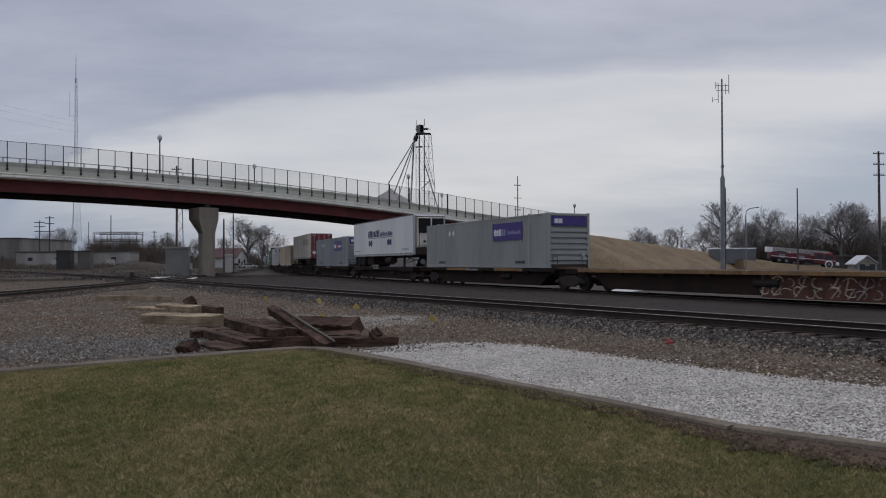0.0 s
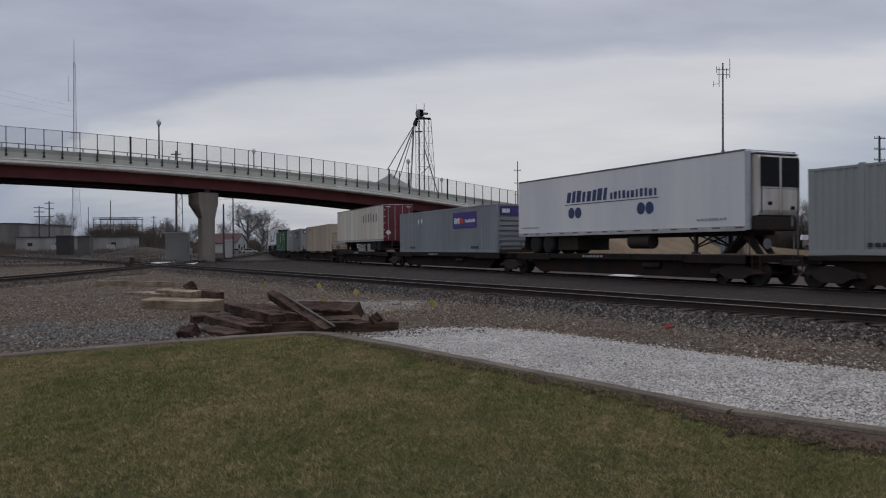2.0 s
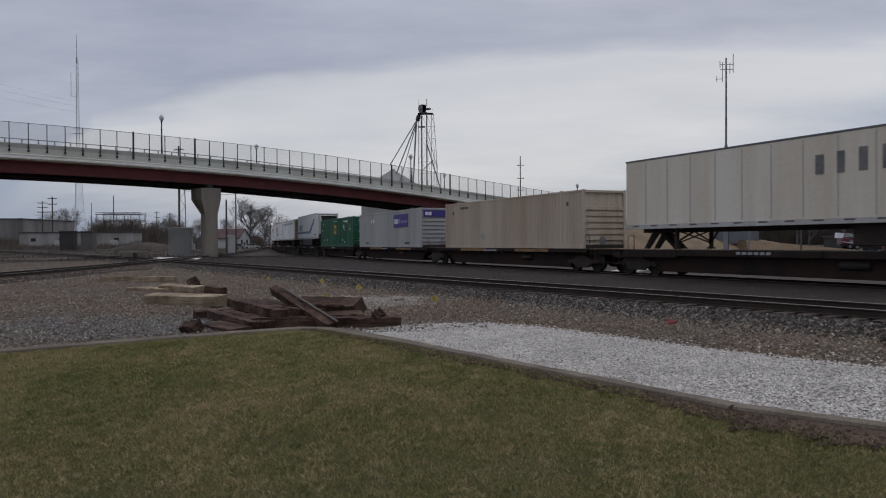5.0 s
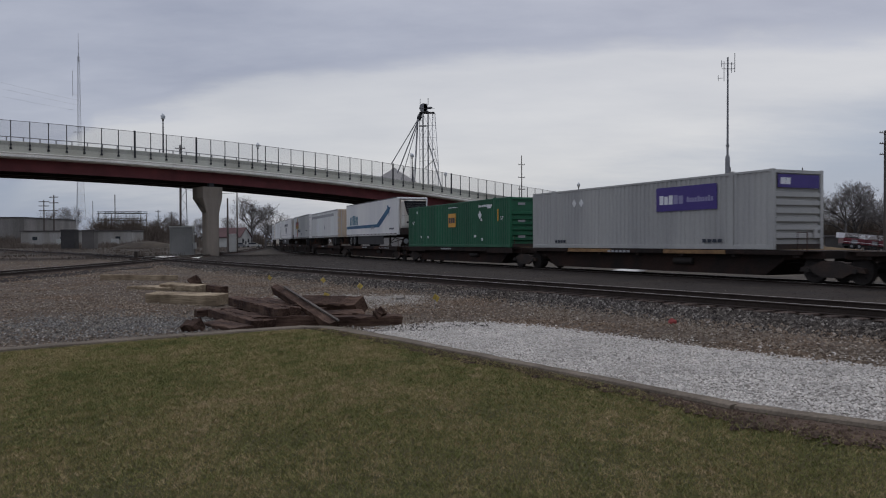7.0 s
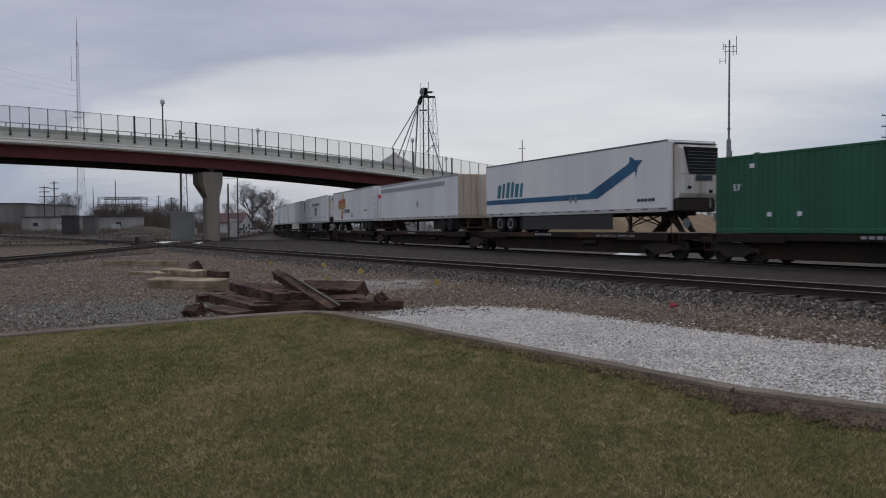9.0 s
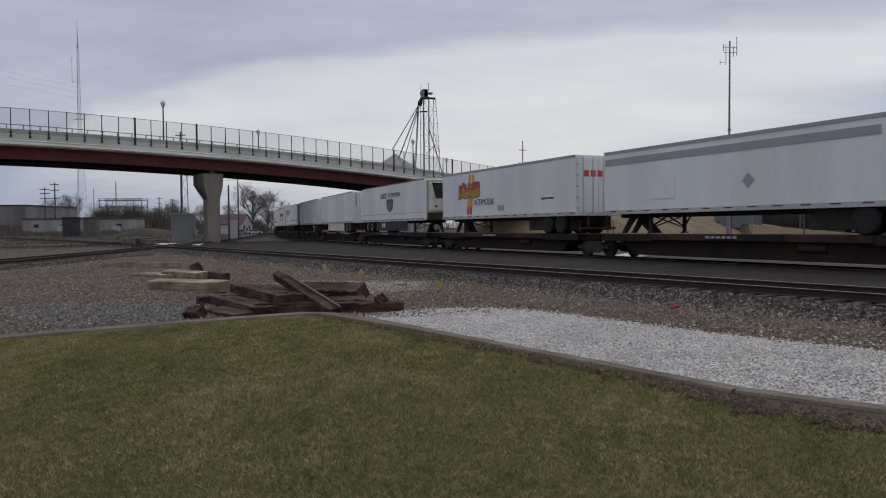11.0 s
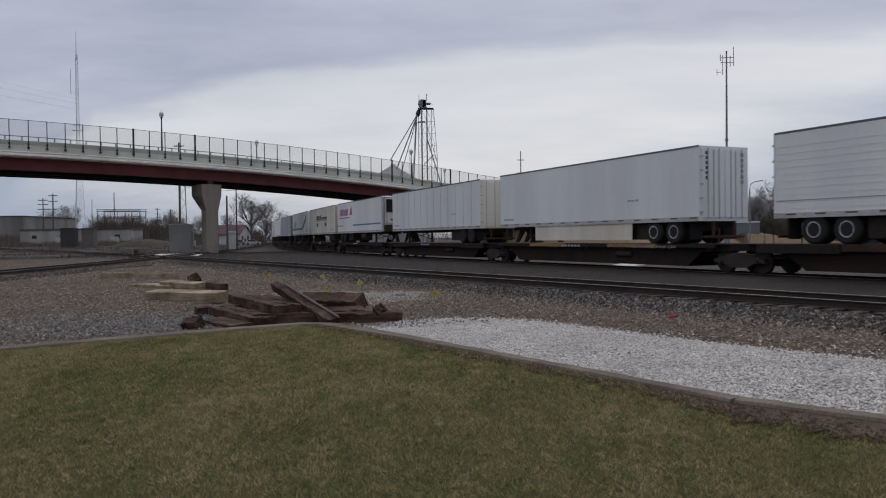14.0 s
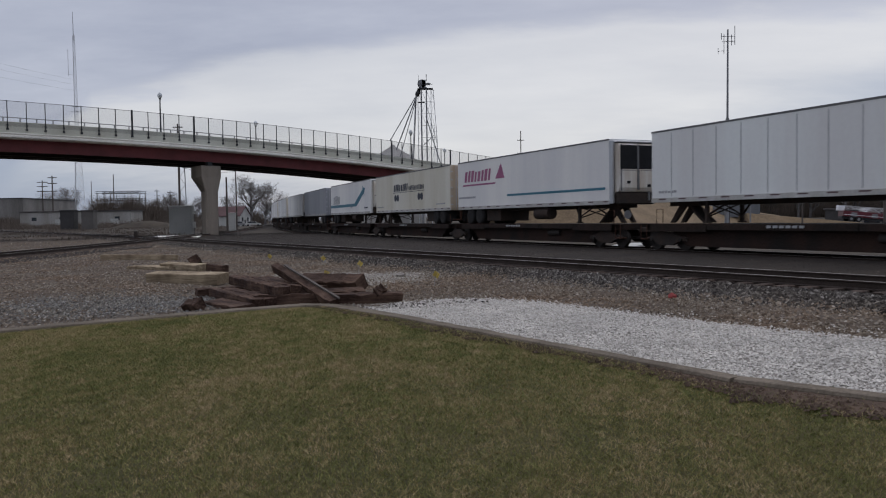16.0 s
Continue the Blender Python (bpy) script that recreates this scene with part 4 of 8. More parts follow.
def container(front, paint, label, dress):
    t = thing("shipping_container", label, "container", "containers on the train")
    h = CL / 2
    for out in (-1, 1):
        w = Build()
        w.add(*corrugated(-h + 0.15, h - 0.15, CZ0 + 0.16, CZ1 - 0.09, out * (CW - 0.008), out))
        part("side_wall", w, paint, t)
    for out in (-1, 1):
        part("bottom_rail", Build().box(-h, h, out * CW - 0.05 * (out > 0), out * CW + 0.05 * (out < 0), CZ0, CZ0 + 0.17, 0.008), paint, t)
        part("top_rail", Build().box(-h, h, out * CW - 0.06 * (out > 0), out * CW + 0.06 * (out < 0), CZ1 - 0.09, CZ1, 0.008), paint, t)
        for x in (-6.1, 6.1):   # lifting posts
            part("stacking_post", Build().box(x - 0.11, x + 0.11, out * (CW + 0.004) - 0.1 * (out > 0), out * (CW + 0.004) + 0.1 * (out < 0), CZ0 + 0.003, CZ1 + 0.05, 0.01), paint, t)
        for x in (-h, h - 0.16):
            part("corner_post", Build().box(x, x + 0.16, out * (CW + 0.002) - 0.16 * (out > 0), out * (CW + 0.002) + 0.16 * (out < 0), CZ0, CZ1 + 0.012, 0.012), paint, t)
    
    part("roof", Build().box(-h + 0.05, h - 0.05, -CW + 0.04, CW - 0.04, CZ1 - 0.06, CZ1 - 0.012), paint, t)
    part("floor", Build().box(-h + 0.05, h - 0.05, -CW + 0.05, CW - 0.05, CZ0 + 0.02, CZ0 + 0.14), M["grime"], t)
    endpaint = M["rustywhite"] if paint is M["tan"] else paint
    e = part("front_wall", Build().box(h - 0.16, h - 0.11, -CW + 0.14, CW - 0.14, CZ0 + 0.05, CZ1 - 0.04), endpaint, t)
    part("end_sill", Build().box(h - 0.12, h - 0.006, -CW + 0.15, CW - 0.15, CZ0 + 0.01, CZ0 + 0.2, 0.01), M["grime"], t)
    part("end_header", Build().box(h - 0.12, h - 0.006, -CW + 0.15, CW - 0.15, CZ1 - 0.14, CZ1 - 0.01, 0.01), paint, t)
    for i in range(6):
        z = CZ0 + 0.36 + i * 0.30
        part("end_rib", Build().prism([(h - 0.11, z), (h - 0.11, z + 0.24), (h - 0.012, z + 0.22), (h - 0.012, z + 0.06)], -CW + 0.17, CW - 0.17, "y"), endpaint, e)
    for out in (-1, 1):
        part("rear_door", Build().box(-h + 0.03, -h + 0.08, 0.02 if out > 0 else -CW + 0.15, CW - 0.15 if out > 0 else -0.02, CZ0 + 0.17, CZ1 - 0.1, 0.006), paint, t)
    dress(t, h)
    MOVES.append((t, front, front + CL))
    return t


def dress_purple(t, h, second="lavender", tail="lavender"):
    def sign(x0, x1, z0, z1, y=None):
        s = decal(t, "sign_panel", x0, x1, z0, z1, M["purple"], -CW - 0.004, 0.012, "purple sign with white and orange blocks")
        w, hh = x1 - x0, z1 - z0
        for a, b_, c, d, m_ in [(0.06, 0.13, 0.28, 0.66, "whitevinyl"), (0.145, 0.21, 0.28, 0.62, "whitevinyl"), (0.225, 0.29, 0.28, 0.66, "whitevinyl"), (0.305, 0.38, 0.28, 0.66, second), (0.395, 0.465, 0.28, 0.62, second)] + [(0.53 + 0.042 * i, 0.562 + 0.042 * i, 0.33, 0.50 + 0.05 * (i % 4 == 0), tail) for i in range(10)]:
            decal(s, "mark", x0 + a * w, x0 + b_ * w, z0 + c * hh, z0 + d * hh, M[m_], -CW - 0.017, 0.006)
    sign(1.9, 5.4, 2.72, 3.72)
    s = part("sign_panel", Build().box(h - 0.004, h + 0.012, -CW + 0.24, CW - 0.24, CZ1 - 0.66, CZ1 - 0.18), M["purple"], t, "purple sign on the end wall")
    for a, b_ in ((-CW + 0.36, -CW + 0.62), (-CW + 0.64, -CW + 0.86)):
        part("mark", Build().box(h + 0.013, h + 0.019, a, b_, CZ1 - 0.54, CZ1 - 0.30), M["whitevinyl"], s)
    for x0, x1 in ((-5.9, -4.9), (4.6, 5.7)):
        for i in range(4):
            decal(t, "number_bar", x0 + i * (x1 - x0) / 4, x0 + (i + 0.75) * (x1 - x0) / 4, CZ0 + 0.26, CZ0 + 0.40, M["ink"], -CW - 0.001)
    for x in (-4.2, -3.6):
        part("placard", Build().add([(x, -CW - 0.006, 3.15), (x + 0.18, -CW - 0.006, 3.36), (x, -CW - 0.006, 3.57), (x - 0.18, -CW - 0.006, 3.36)] + [(x, -CW, 3.15), (x + 0.18, -CW, 3.36), (x, -CW, 3.57), (x - 0.18, -CW, 3.36)], [(0, 1, 2, 3), (0, 1, 5, 4), (1, 2, 6, 5), (2, 3, 7, 6), (3, 0, 4, 7)]), M["palegrey"], t, "pale diamond placard")
    part("lock_box", Build().box(h - 0.02, h + 0.05, 0.75, 0.95, CZ0 + 0.4, CZ0 + 0.75, 0.01), paint_of("palecase"), t)


def paint_of(k):
    return M[k]


def dress_tan(t, h):
    x = -2.6
    part("placard", Build().prism([(x, 1.55), (x + 0.3, 1.85), (x, 2.15), (x - 0.3, 1.85)], -CW - 0.008, -CW + 0.001, "y"), M["greyvinyl"], t, "dark diamond placard")
    for x0 in (-5.7, -5.4, -5.1, -4.8):
        decal(t, "number_bar", x0, x0 + 0.22, 3.62, 3.76, M["ink"], -CW - 0.001)
    for x0 in (-6.9, 6.6):
        decal(t, "number_bar", x0, x0 + 0.2, 3.3, 3.5, M["ink"], -CW - 0.001)


def dress_green(t, h):
    s = decal(t, "logo_panel", -0.6, 0.6, 2.45, 3.35, M["orange"], -CW - 0.004, 0.010, "orange square with dark blocks")
    for i in range(3):
        decal(s, "mark", -0.48 + i * 0.34, -0.22 + i * 0.34, 2.72, 3.08, M["ink"], -CW - 0.015, 0.005)
    letters("size_lettering", "53'", 0.34, M["whitevinyl"], t, pose(-7.0, -CW - 0.008, 2.75, 90, 0, 0))
    letters("size_lettering", "53'", 0.30, M["whitevinyl"], t, pose(7.1, -CW - 0.008, 2.75, 90, 0, 0))
    for x, z, w in ((-6.4, 3.55, 0.22), (-5.6, 1.75, 0.2), (-4.3, 1.75, 0.2), (3.4, 1.75, 0.25), (4.3, 2.75, 0.18), (5.2, 3.5, 0.5), (4.4, 1.55, 0.2)):
        decal(t, "stencil", x, x + w, z, z + 0.16, M["whitevinyl"], -CW - 0.001)
    part("placard", Build().prism([(4.2, 2.85), (4.45, 3.12), (4.2, 3.4), (3.95, 3.12)], -CW - 0.008, -CW + 0.001, "y"), M["whitevinyl"], t, "white diamond placard")
    blocks(t, 4.0, 5.9, 3.6, 3.74, 8, M["whitevinyl"], 0, -CW + 0.004)
    blocks(t, -0.6, 0.9, 3.72, 3.78, 10, M["whitevinyl"], 0, -CW + 0.004)
    decal(t, "stencil", 6.55, 6.68, 2.7, 3.4, M["orange"], -CW - 0.004)
    for z in (3.6, 2.6, 1.7):
        part("stencil", Build().box(h + 0.001, h + 0.008, -0.75, -0.3, z, z + 0.13), M["greyvinyl"], t)


TL, TW, TZ0, TZ1 = 16.15, 1.295, 2.03, 5.05


def trailer(front, skin, label, nose=True, reefer=False, ribs=0, doors="white", skirt=None, dress=None, roofband=None, lines=0, length=TL, split=False, bright=False, top=TZ1):
    """A highway semi-trailer; nose: its front leads, else its doors lead."""
    t = thing("semi_trailer", label, "trailer", "trailers on the train")
    h, s = length / 2, 1 if nose else -1
    part("body", Build().box(-h, h, -TW, TW, TZ0 + 0.15, top - 0.02, 0.03), skin, t)
    part("roof", Build().box(-h + 0.03, h - 0.03, -TW + 0.02, TW - 0.02, top - 0.02, top + 0.015, 0.01), M["alum"], t)
    for out in (-1, 1):
        part("top_rail", Build().box(-h, h, out * TW - 0.012, out * TW + 0.012, top - (0.13 if roofband else 0.055), top + 0.02, 0.005), roofband or M["darkrail"], t)
        part("bottom_rail", Build().box(-h, h, out * TW - 0.018, out * TW + 0.018, TZ0, TZ0 + 0.19, 0.006), M["bottomrail"], t)
    for i in range(ribs):
        x = -h + (i + 1) * length / (ribs + 1)
        part("side_post", Build().box(x - 0.014, x + 0.014, -TW - 0.012, -TW + 0.002, TZ0 + 0.24, top - 0.14), M["railgrey"], t)
    for i in range(lines):
        z = TZ0 + 0.33 + i * (2.4 / lines)
        part("side_rib", Build().box(-h + 0.1, h - 0.1, -TW - 0.009, -TW + 0.002, z, z + 0.016), skin if reefer else M["palegrey"], t)
    for i in range(14):
        x = -h + 0.5 + i * (length - 1) / 13
        part("marker_strip", Build().box(x, x + 0.42, -TW - 0.023, -TW - 0.018, TZ0 + 0.11, TZ0 + 0.16), M["marker"], t)
    # doors
    xe = -s * h
    d = s * -1
    dm = M[doors]
    part("door_frame", Build().box(min(xe, xe + d * 0.05), max(xe, xe + d * 0.05), -TW, TW, TZ0, top, 0.01), dm, t)
    for y0, y1 in ((-TW + 0.09, -0.02), (0.02, TW - 0.09)):
        dd = part("door", Build().box(min(xe + d * 0.05, xe + d * 0.085), max(xe + d * 0.05, xe + d * 0.085), y0, y1, TZ0 + 0.14, top - 0.12, 0.008), dm, t)
        for y in (y0 + 0.3, y1 - 0.3):
            part("lock_rod", Build().tube([(xe + d * 0.11, y, TZ0 + 0.1), (xe + d * 0.11, y, top - 0.1)], 0.022, 8), M["galv"], dd)
    for i in range(5):
        z = TZ0 + 0.35 + i * 0.55
        part("hinge", Build().box(min(xe + d * 0.05, xe + d * 0.11), max(xe + d * 0.05, xe + d * 0.11), -TW - 0.012, -TW + 0.16, z, z + 0.07, 0.008), M["galv"], t)
    part("bumper", Build().box(xe - 0.06, xe + 0.06, -1.1, 1.1, 1.35, 1.45, 0.01).box(xe - 0.05, xe + 0.05, -0.6, -0.5, 1.4, TZ0 + 0.05).box(xe - 0.05, xe + 0.05, 0.5, 0.6, 1.4, TZ0 + 0.05), M["carrust"], t)
    # nose
    xn = s * h
    if reefer:
        u = thing("refrigeration_unit", "", "")
        u.parent = t

        def slab(name, y0, y1, z0, z1, out0, out1, m_, ch=0.01, label=""):
            return part(name, Build().box(*sorted((xn + s * out0, xn + s * out1)), y0, y1, z0, z1, ch), m_, u, label)
        part("housing", Build().prism([(xn, 2.58), (xn + s * 0.36, 2.62), (xn + s * 0.44, 2.80), (xn + s * 0.44, 4.66), (xn + s * 0.34, 4.84), (xn, 4.90)], -1.04, 1.04, "y"), M["housing"], u)
        if split:   # two dark panes over white doors
            slab("grille", -1.0, -0.05, 3.66, 4.76, 0.43, 0.462, M["vent"], 0.03, "black air grille")
            slab("grille", 0.06, 1.0, 3.66, 4.76, 0.43, 0.462, M["vent"], 0.03, "black air grille")
            slab("divider", -0.045, 0.055, 2.7, 4.8, 0.43, 0.475, M["housing"] if skin is M["white"] and dress is dress_discs else M["darkrail"])
            for y in (-0.98, 0.9):
                slab("edge_strip", y, y + 0.07, 2.66, 4.8, 0.425, 0.452, M["darkrail"], 0.005)
        else:   # one large pane with a slanting edge
            prof = [(-0.84, 4.74), (1.02, 4.74), (1.02, 3.62), (-0.50, 3.62), (-0.60, 3.80)]
            part("grille", Build().prism(prof, *sorted((xn + s * 0.43, xn + s * 0.464)), "x"), M["vent"], u, "black air grille")
            for i in range(7):
                slab("louvre", -0.62, 0.98, 3.70 + i * 0.14, 3.72 + i * 0.14, 0.46, 0.472, M["darkrail"], 0)
        for y, z in ((-0.62, 2.98), (0.55, 2.82)):
            slab("latch", y, y + 0.2, z, z + 0.13, 0.435, 0.46, M["vent"], 0.005)
        slab("seam", 0.08, 0.10, 2.70, 3.60, 0.436, 0.446, M["darkrail"], 0)
        slab("seam", -1.0, 1.0, 3.585, 3.605, 0.436, 0.446, M["darkrail"], 0)
        slab("cap", -1.08, 1.08, 4.88, 4.925, -0.05, 0.36, M["darkrail"], 0.01)
        for y in (-1.16, 1.16):
            part("corner_cover", Build().tube([(xn, y, TZ0 + 0.05), (xn, y, top - 0.06)], 0.13, 14), skin if not split else M["alum"], u)
        slab("under_tray", -1.05, 1.05, 2.02, 2.59, 0.02, 0.34, M["grime"], 0.06)
        part("exhaust_pipe", Build().tube([(xn + s * 0.36, 0.7, 2.2), (xn + s * 0.36, 0.7, 2.62)], 0.05, 8), M["greysteel"], u)
    else:
        part("nose_panel", Build().box(min(xn, xn + s * 0.03), max(xn, xn + s * 0.03), -TW + 0.05, TW - 0.05, TZ0 + 0.1, top - 0.1, 0.01), skin, t)
    # running gear
    part("underframe", Build().box(-h + 0.3, h - 0.3, -0.55, 0.55, TZ0 - 0.16, TZ0 + 0.15, 0.01), M["grime"], t)
    sl = part("bogie_frame", Build().box(*(sorted((-s * (h - 0.7), -s * (h - 3.6)))), -0.62, 0.62, 1.62, TZ0 - 0.12, 0.02), M["grime"], t)
    for xa in (h - 1.55, h - 2.8):
        x = -s * xa
        part("axle", Build().tube([(x, -0.95, 1.62), (x, 0.95, 1.62)], 0.065, 8), M["grime"], sl)
        for out in (-1, 1):
            w = part("wheel", Build().tube([(x, out * 0.62, 1.62), (x, out * 0.66, 1.62), (x, out * 0.90, 1.62), (x, out * 0.94, 1.62), (x, out * 0.96, 1.62), (x, out * 1.20, 1.62), (x, out * 1.24, 1.62)], [0.42, 0.5, 0.5, 0.44, 0.5, 0.5, 0.42], 22), M["rubber"], t, "black dual tyres")
            rb = Build()
            for (ra, ya), (rc, yc) in (((0.28, 1.245), (0.25, 1.25)), ((0.25, 1.25), (0.19, 1.20)), ((0.19, 1.20), (0.10, 1.19)), ((0.10, 1.19), (0.09, 1.235)), ((0.09, 1.235), (0.001, 1.24))):
                ring = [(x + ra * math.cos(6.28319 * k / 18), out * ya, 1.62 + ra * math.sin(6.28319 * k / 18)) for k in range(18)] + [(x + rc * math.cos(6.28319 * k / 18), out * yc, 1.62 + rc * math.sin(6.28319 * k / 18)) for k in range(18)]
                rb.add(ring, [(k, (k + 1) % 18, (k + 1) % 18 + 18, k + 18) for k in range(18)])
            part("rim", rb, M["rim"] if bright else M["wheel"], w, "wheel rim")
    # dark block added ahead of the axles, standing in for deep shade under the floor
    part("slider_box", Build().box(*sorted((-s * (h - 3.35), -s * (h - 5.1))), -0.98, 0.98, 1.30, TZ0 - 0.02, 0.03), M["grime"], t)
    for out in (-1, 1):
        x = s * (h - 2.9)
        lg = part("landing_leg", Build().box(x - 0.07, x + 0.07, out * 0.95 - 0.07, out * 0.95 + 0.07, 1.22, TZ0 + 0.02, 0.01).box(x - 0.14, x + 0.14, out * 0.95 - 0.12, out * 0.95 + 0.12, 1.16, 1.22, 0.01), M["grime"], t)
        part("brace", Build().tube([(x, out * 0.95, 1.45), (x - s * 0.85, out * 0.6, TZ0 - 0.02)], 0.045, 6).tube([(x, out * 0.95, 1.45), (x + s * 0.85, out * 0.6, TZ0 - 0.02)], 0.035, 6), M["grime"], lg)
        if out < 0:
            part("cross_brace", Build().tube([(x, -0.95, 1.4), (x, 0.95, 1.95)], 0.03, 6).tube([(x, 0.95, 1.4), (x, -0.95, 1.95)], 0.03, 6), M["grime"], t)
        part("mudflap", Build().box(-s * (h - 0.55) - 0.008, -s * (h - 0.55) + 0.008, out * 0.62, out * 1.24, 1.3, TZ0), M["rubber"], t)
    part("kingpin_stand", Build().prism([(s * (h - 1.2), TZ0 - 0.02), (s * (h - 0.75), TZ0 - 0.02), (s * (h - 0.1), 1.16), (s * (h - 0.35), 1.16)], -0.35, -0.22, "y").prism([(s * (h - 1.2), TZ0 - 0.02), (s * (h - 0.75), TZ0 - 0.02), (s * (h - 0.1), 1.16), (s * (h - 0.35), 1.16)], 0.22, 0.35, "y").prism([(s * (h - 1.1), TZ0 - 0.02), (s * (h - 0.9), TZ0 - 0.02), (s * (h - 2.0), 1.16), (s * (h - 2.2), 1.16)], -0.3, 0.3, "y").box(*sorted((s * (h - 1.35), s * (h - 0.65))), -0.5, 0.5, TZ0 - 0.06, TZ0 + 0.02, 0.01), M["grime"], t)
    if skirt:
        part("side_skirt", Build().box(*sorted((-s * (h - 4.2), s * (h - 3.8))), -TW + 0.03, -TW + 0.06, 1.28, TZ0, 0.005), M[skirt], t)
    else:
        part("fuel_tank", Build().tube([(s * 1.2, -0.95, 1.68), (s * 2.6, -0.95, 1.68)], 0.31, 16), M["grime"], t) if reefer else None
    if dress:
        dress(t, h)
    MOVES.append((t, front, front + length))
    return t


def blocks(t, x0, x1, z0, z1, n, m_, slant=0.0, y=None, name="lettering_bar", fill=1.0):
    """A row of plain upright blocks that stands for a word."""
    y = -TW if y is None else y
    w = (x1 - x0) / n
    rr = random.Random(int(x0 * 100 + n))
    for i in range(n):
        k = rr.uniform(0.0, 0.12)
        a, e = x0 + (i + k) * w, x0 + (i + rr.uniform(0.74, 0.92) * fill) * w
        lo, hi = z0, z1 - (z1 - z0) * rr.choice((0, 0, 0.06, 0.14))
        part(name, Build().prism([(a, lo), (e, lo), (e + slant, hi), (a + slant, hi)], y - 0.014, y - 0.006, "y"), m_, t)


def strokes(t, x0, x1, z0, z1, n, m_, slant=0.0, heavy=0.3):
    """A row of plain upright bars that stands for a word."""
    w = (x1 - x0) / n
    for i in range(n):
        k = w * (0.30 + heavy * (0.9, 0.5, 1.1, 0.7)[(i * 3 + n) % 4])
        lo, hi = z0, z1 - (z1 - z0) * (0.0, 0.14, 0.0, 0.07, 0.14)[(i * 2 + n) % 5]
        a = x0 + i * w + (w - k) / 2
        s1 = slant * (hi - lo) / (z1 - z0)
        part("lettering_bar", Build().prism([(a, lo), (a + k, lo), (a + k + s1, hi), (a + s1, hi)], -TW - 0.014, -TW - 0.006, "y"), m_, t)


def dots(t, x, z, r, m_):
    for dx in (-r * 1.05, r * 1.05):
        part("disc_mark", Build().disc((x + dx, -TW - 0.011, z), (0, 1, 0), r, 0.008, 20), m_, t)


def dress_discs(t, h, m_="navy"):
    strokes(t, -3.5, -0.15, 3.66, 4.22, 8, M[m_], 0.10, 0.50)
    strokes(t, 0.0, 3.3, 3.66, 4.02, 11, M[m_], 0.0, 0.38)
    decal(t, "underline", -3.6, 3.35, 3.545, 3.58, M["ink"], -TW - 0.004)
    dots(t, -2.75, 3.14, 0.27, M[m_])
    dots(t, 2.5, 3.14, 0.27, M[m_])
    blocks(t, -7.8, -6.0, 2.46, 2.54, 9, M["greyvinyl"])
    blocks(t, 5.6, 7.2, 2.46, 2.56, 8, M["greyvinyl"])


def dress_faded(t, h):
    strokes(t, 1.6, 6.4, 3.70, 4.46, 6, M["faded"], 0.0, 0.10)
    for y in (-0.9, 0.6):
        part("placard", Build().prism([(y, 2.5), (y + 0.24, 2.74), (y, 2.98), (y - 0.24, 2.74)], h + 0.09, h + 0.10, "x"), M["whitevinyl"], t, "white diamond placard")
    for y0, y1 in ((-1.1, -0.7), (0.7, 1.1)):
        part("corner_mark", Build().box(h + 0.088, h + 0.095, y0, y1, TZ1 - 0.22, TZ1 - 0.16), M["whitevinyl"], t)


def dress_swoosh(t, h, m_="blue", word="teal"):
    a, c = M[m_], M[word]
    strokes(t, -6.8, -3.75, 3.1, 3.98, 6, c, 0.16, 0.40)
    y0, y1 = -TW - 0.012, -TW - 0.004
    part("stripe", Build().prism([(-h + 0.02, 2.74), (3.14, 2.75), (2.4, 3.02), (-h + 0.02, 3.0)], y0, y1, "y"), a, t, "blue stripe that sweeps upward")
    part("stripe", Build().prism([(3.14, 2.75), (5.95, 3.9), (5.4, 4.2), (2.4, 3.02)], y0 - 0.004, y1, "y"), a, t)
    part("arrow_head", Build().prism([(5.95, 3.88), (6.02, 3.6), (6.12, 4.05), (6.45, 4.32), (5.95, 4.36), (5.6, 4.55), (5.55, 4.28), (5.2, 4.1)], y0 - 0.008, y1, "y"), a, t)
    for x in (0.9, 1.35):
        part("placard", Build().prism([(x, 2.55), (x + 0.2, 2.75), (x, 2.95), (x - 0.2, 2.75)], y0, y1, "y"), M["greyvinyl"], t)
    blocks(t, 6.1, 7.3, 2.5, 2.64, 5, M["ink"])
    part("lettering_bar", Build().box(h + 0.476, h + 0.482, -0.2, 0.7, 3.35, 3.56), M["ink"], t)


def dress_band(t, h):
    decal(t, "roof_stripe", -h + 0.1, h - 2.2, 4.28, 4.58, M["greyvinyl"], -TW - 0.004, 0.010, "faded grey stripe")
    p = decal(t, "access_panel", -4.7, -3.3, 2.65, 3.55, M["whitevinyl"], -TW - 0.004, 0.02)
    part("placard", Build().prism([(0.6, 2.85), (0.9, 3.15), (0.6, 3.45), (0.3, 3.15)], -TW - 0.012, -TW - 0.004, "y"), M["greyvinyl"], t)


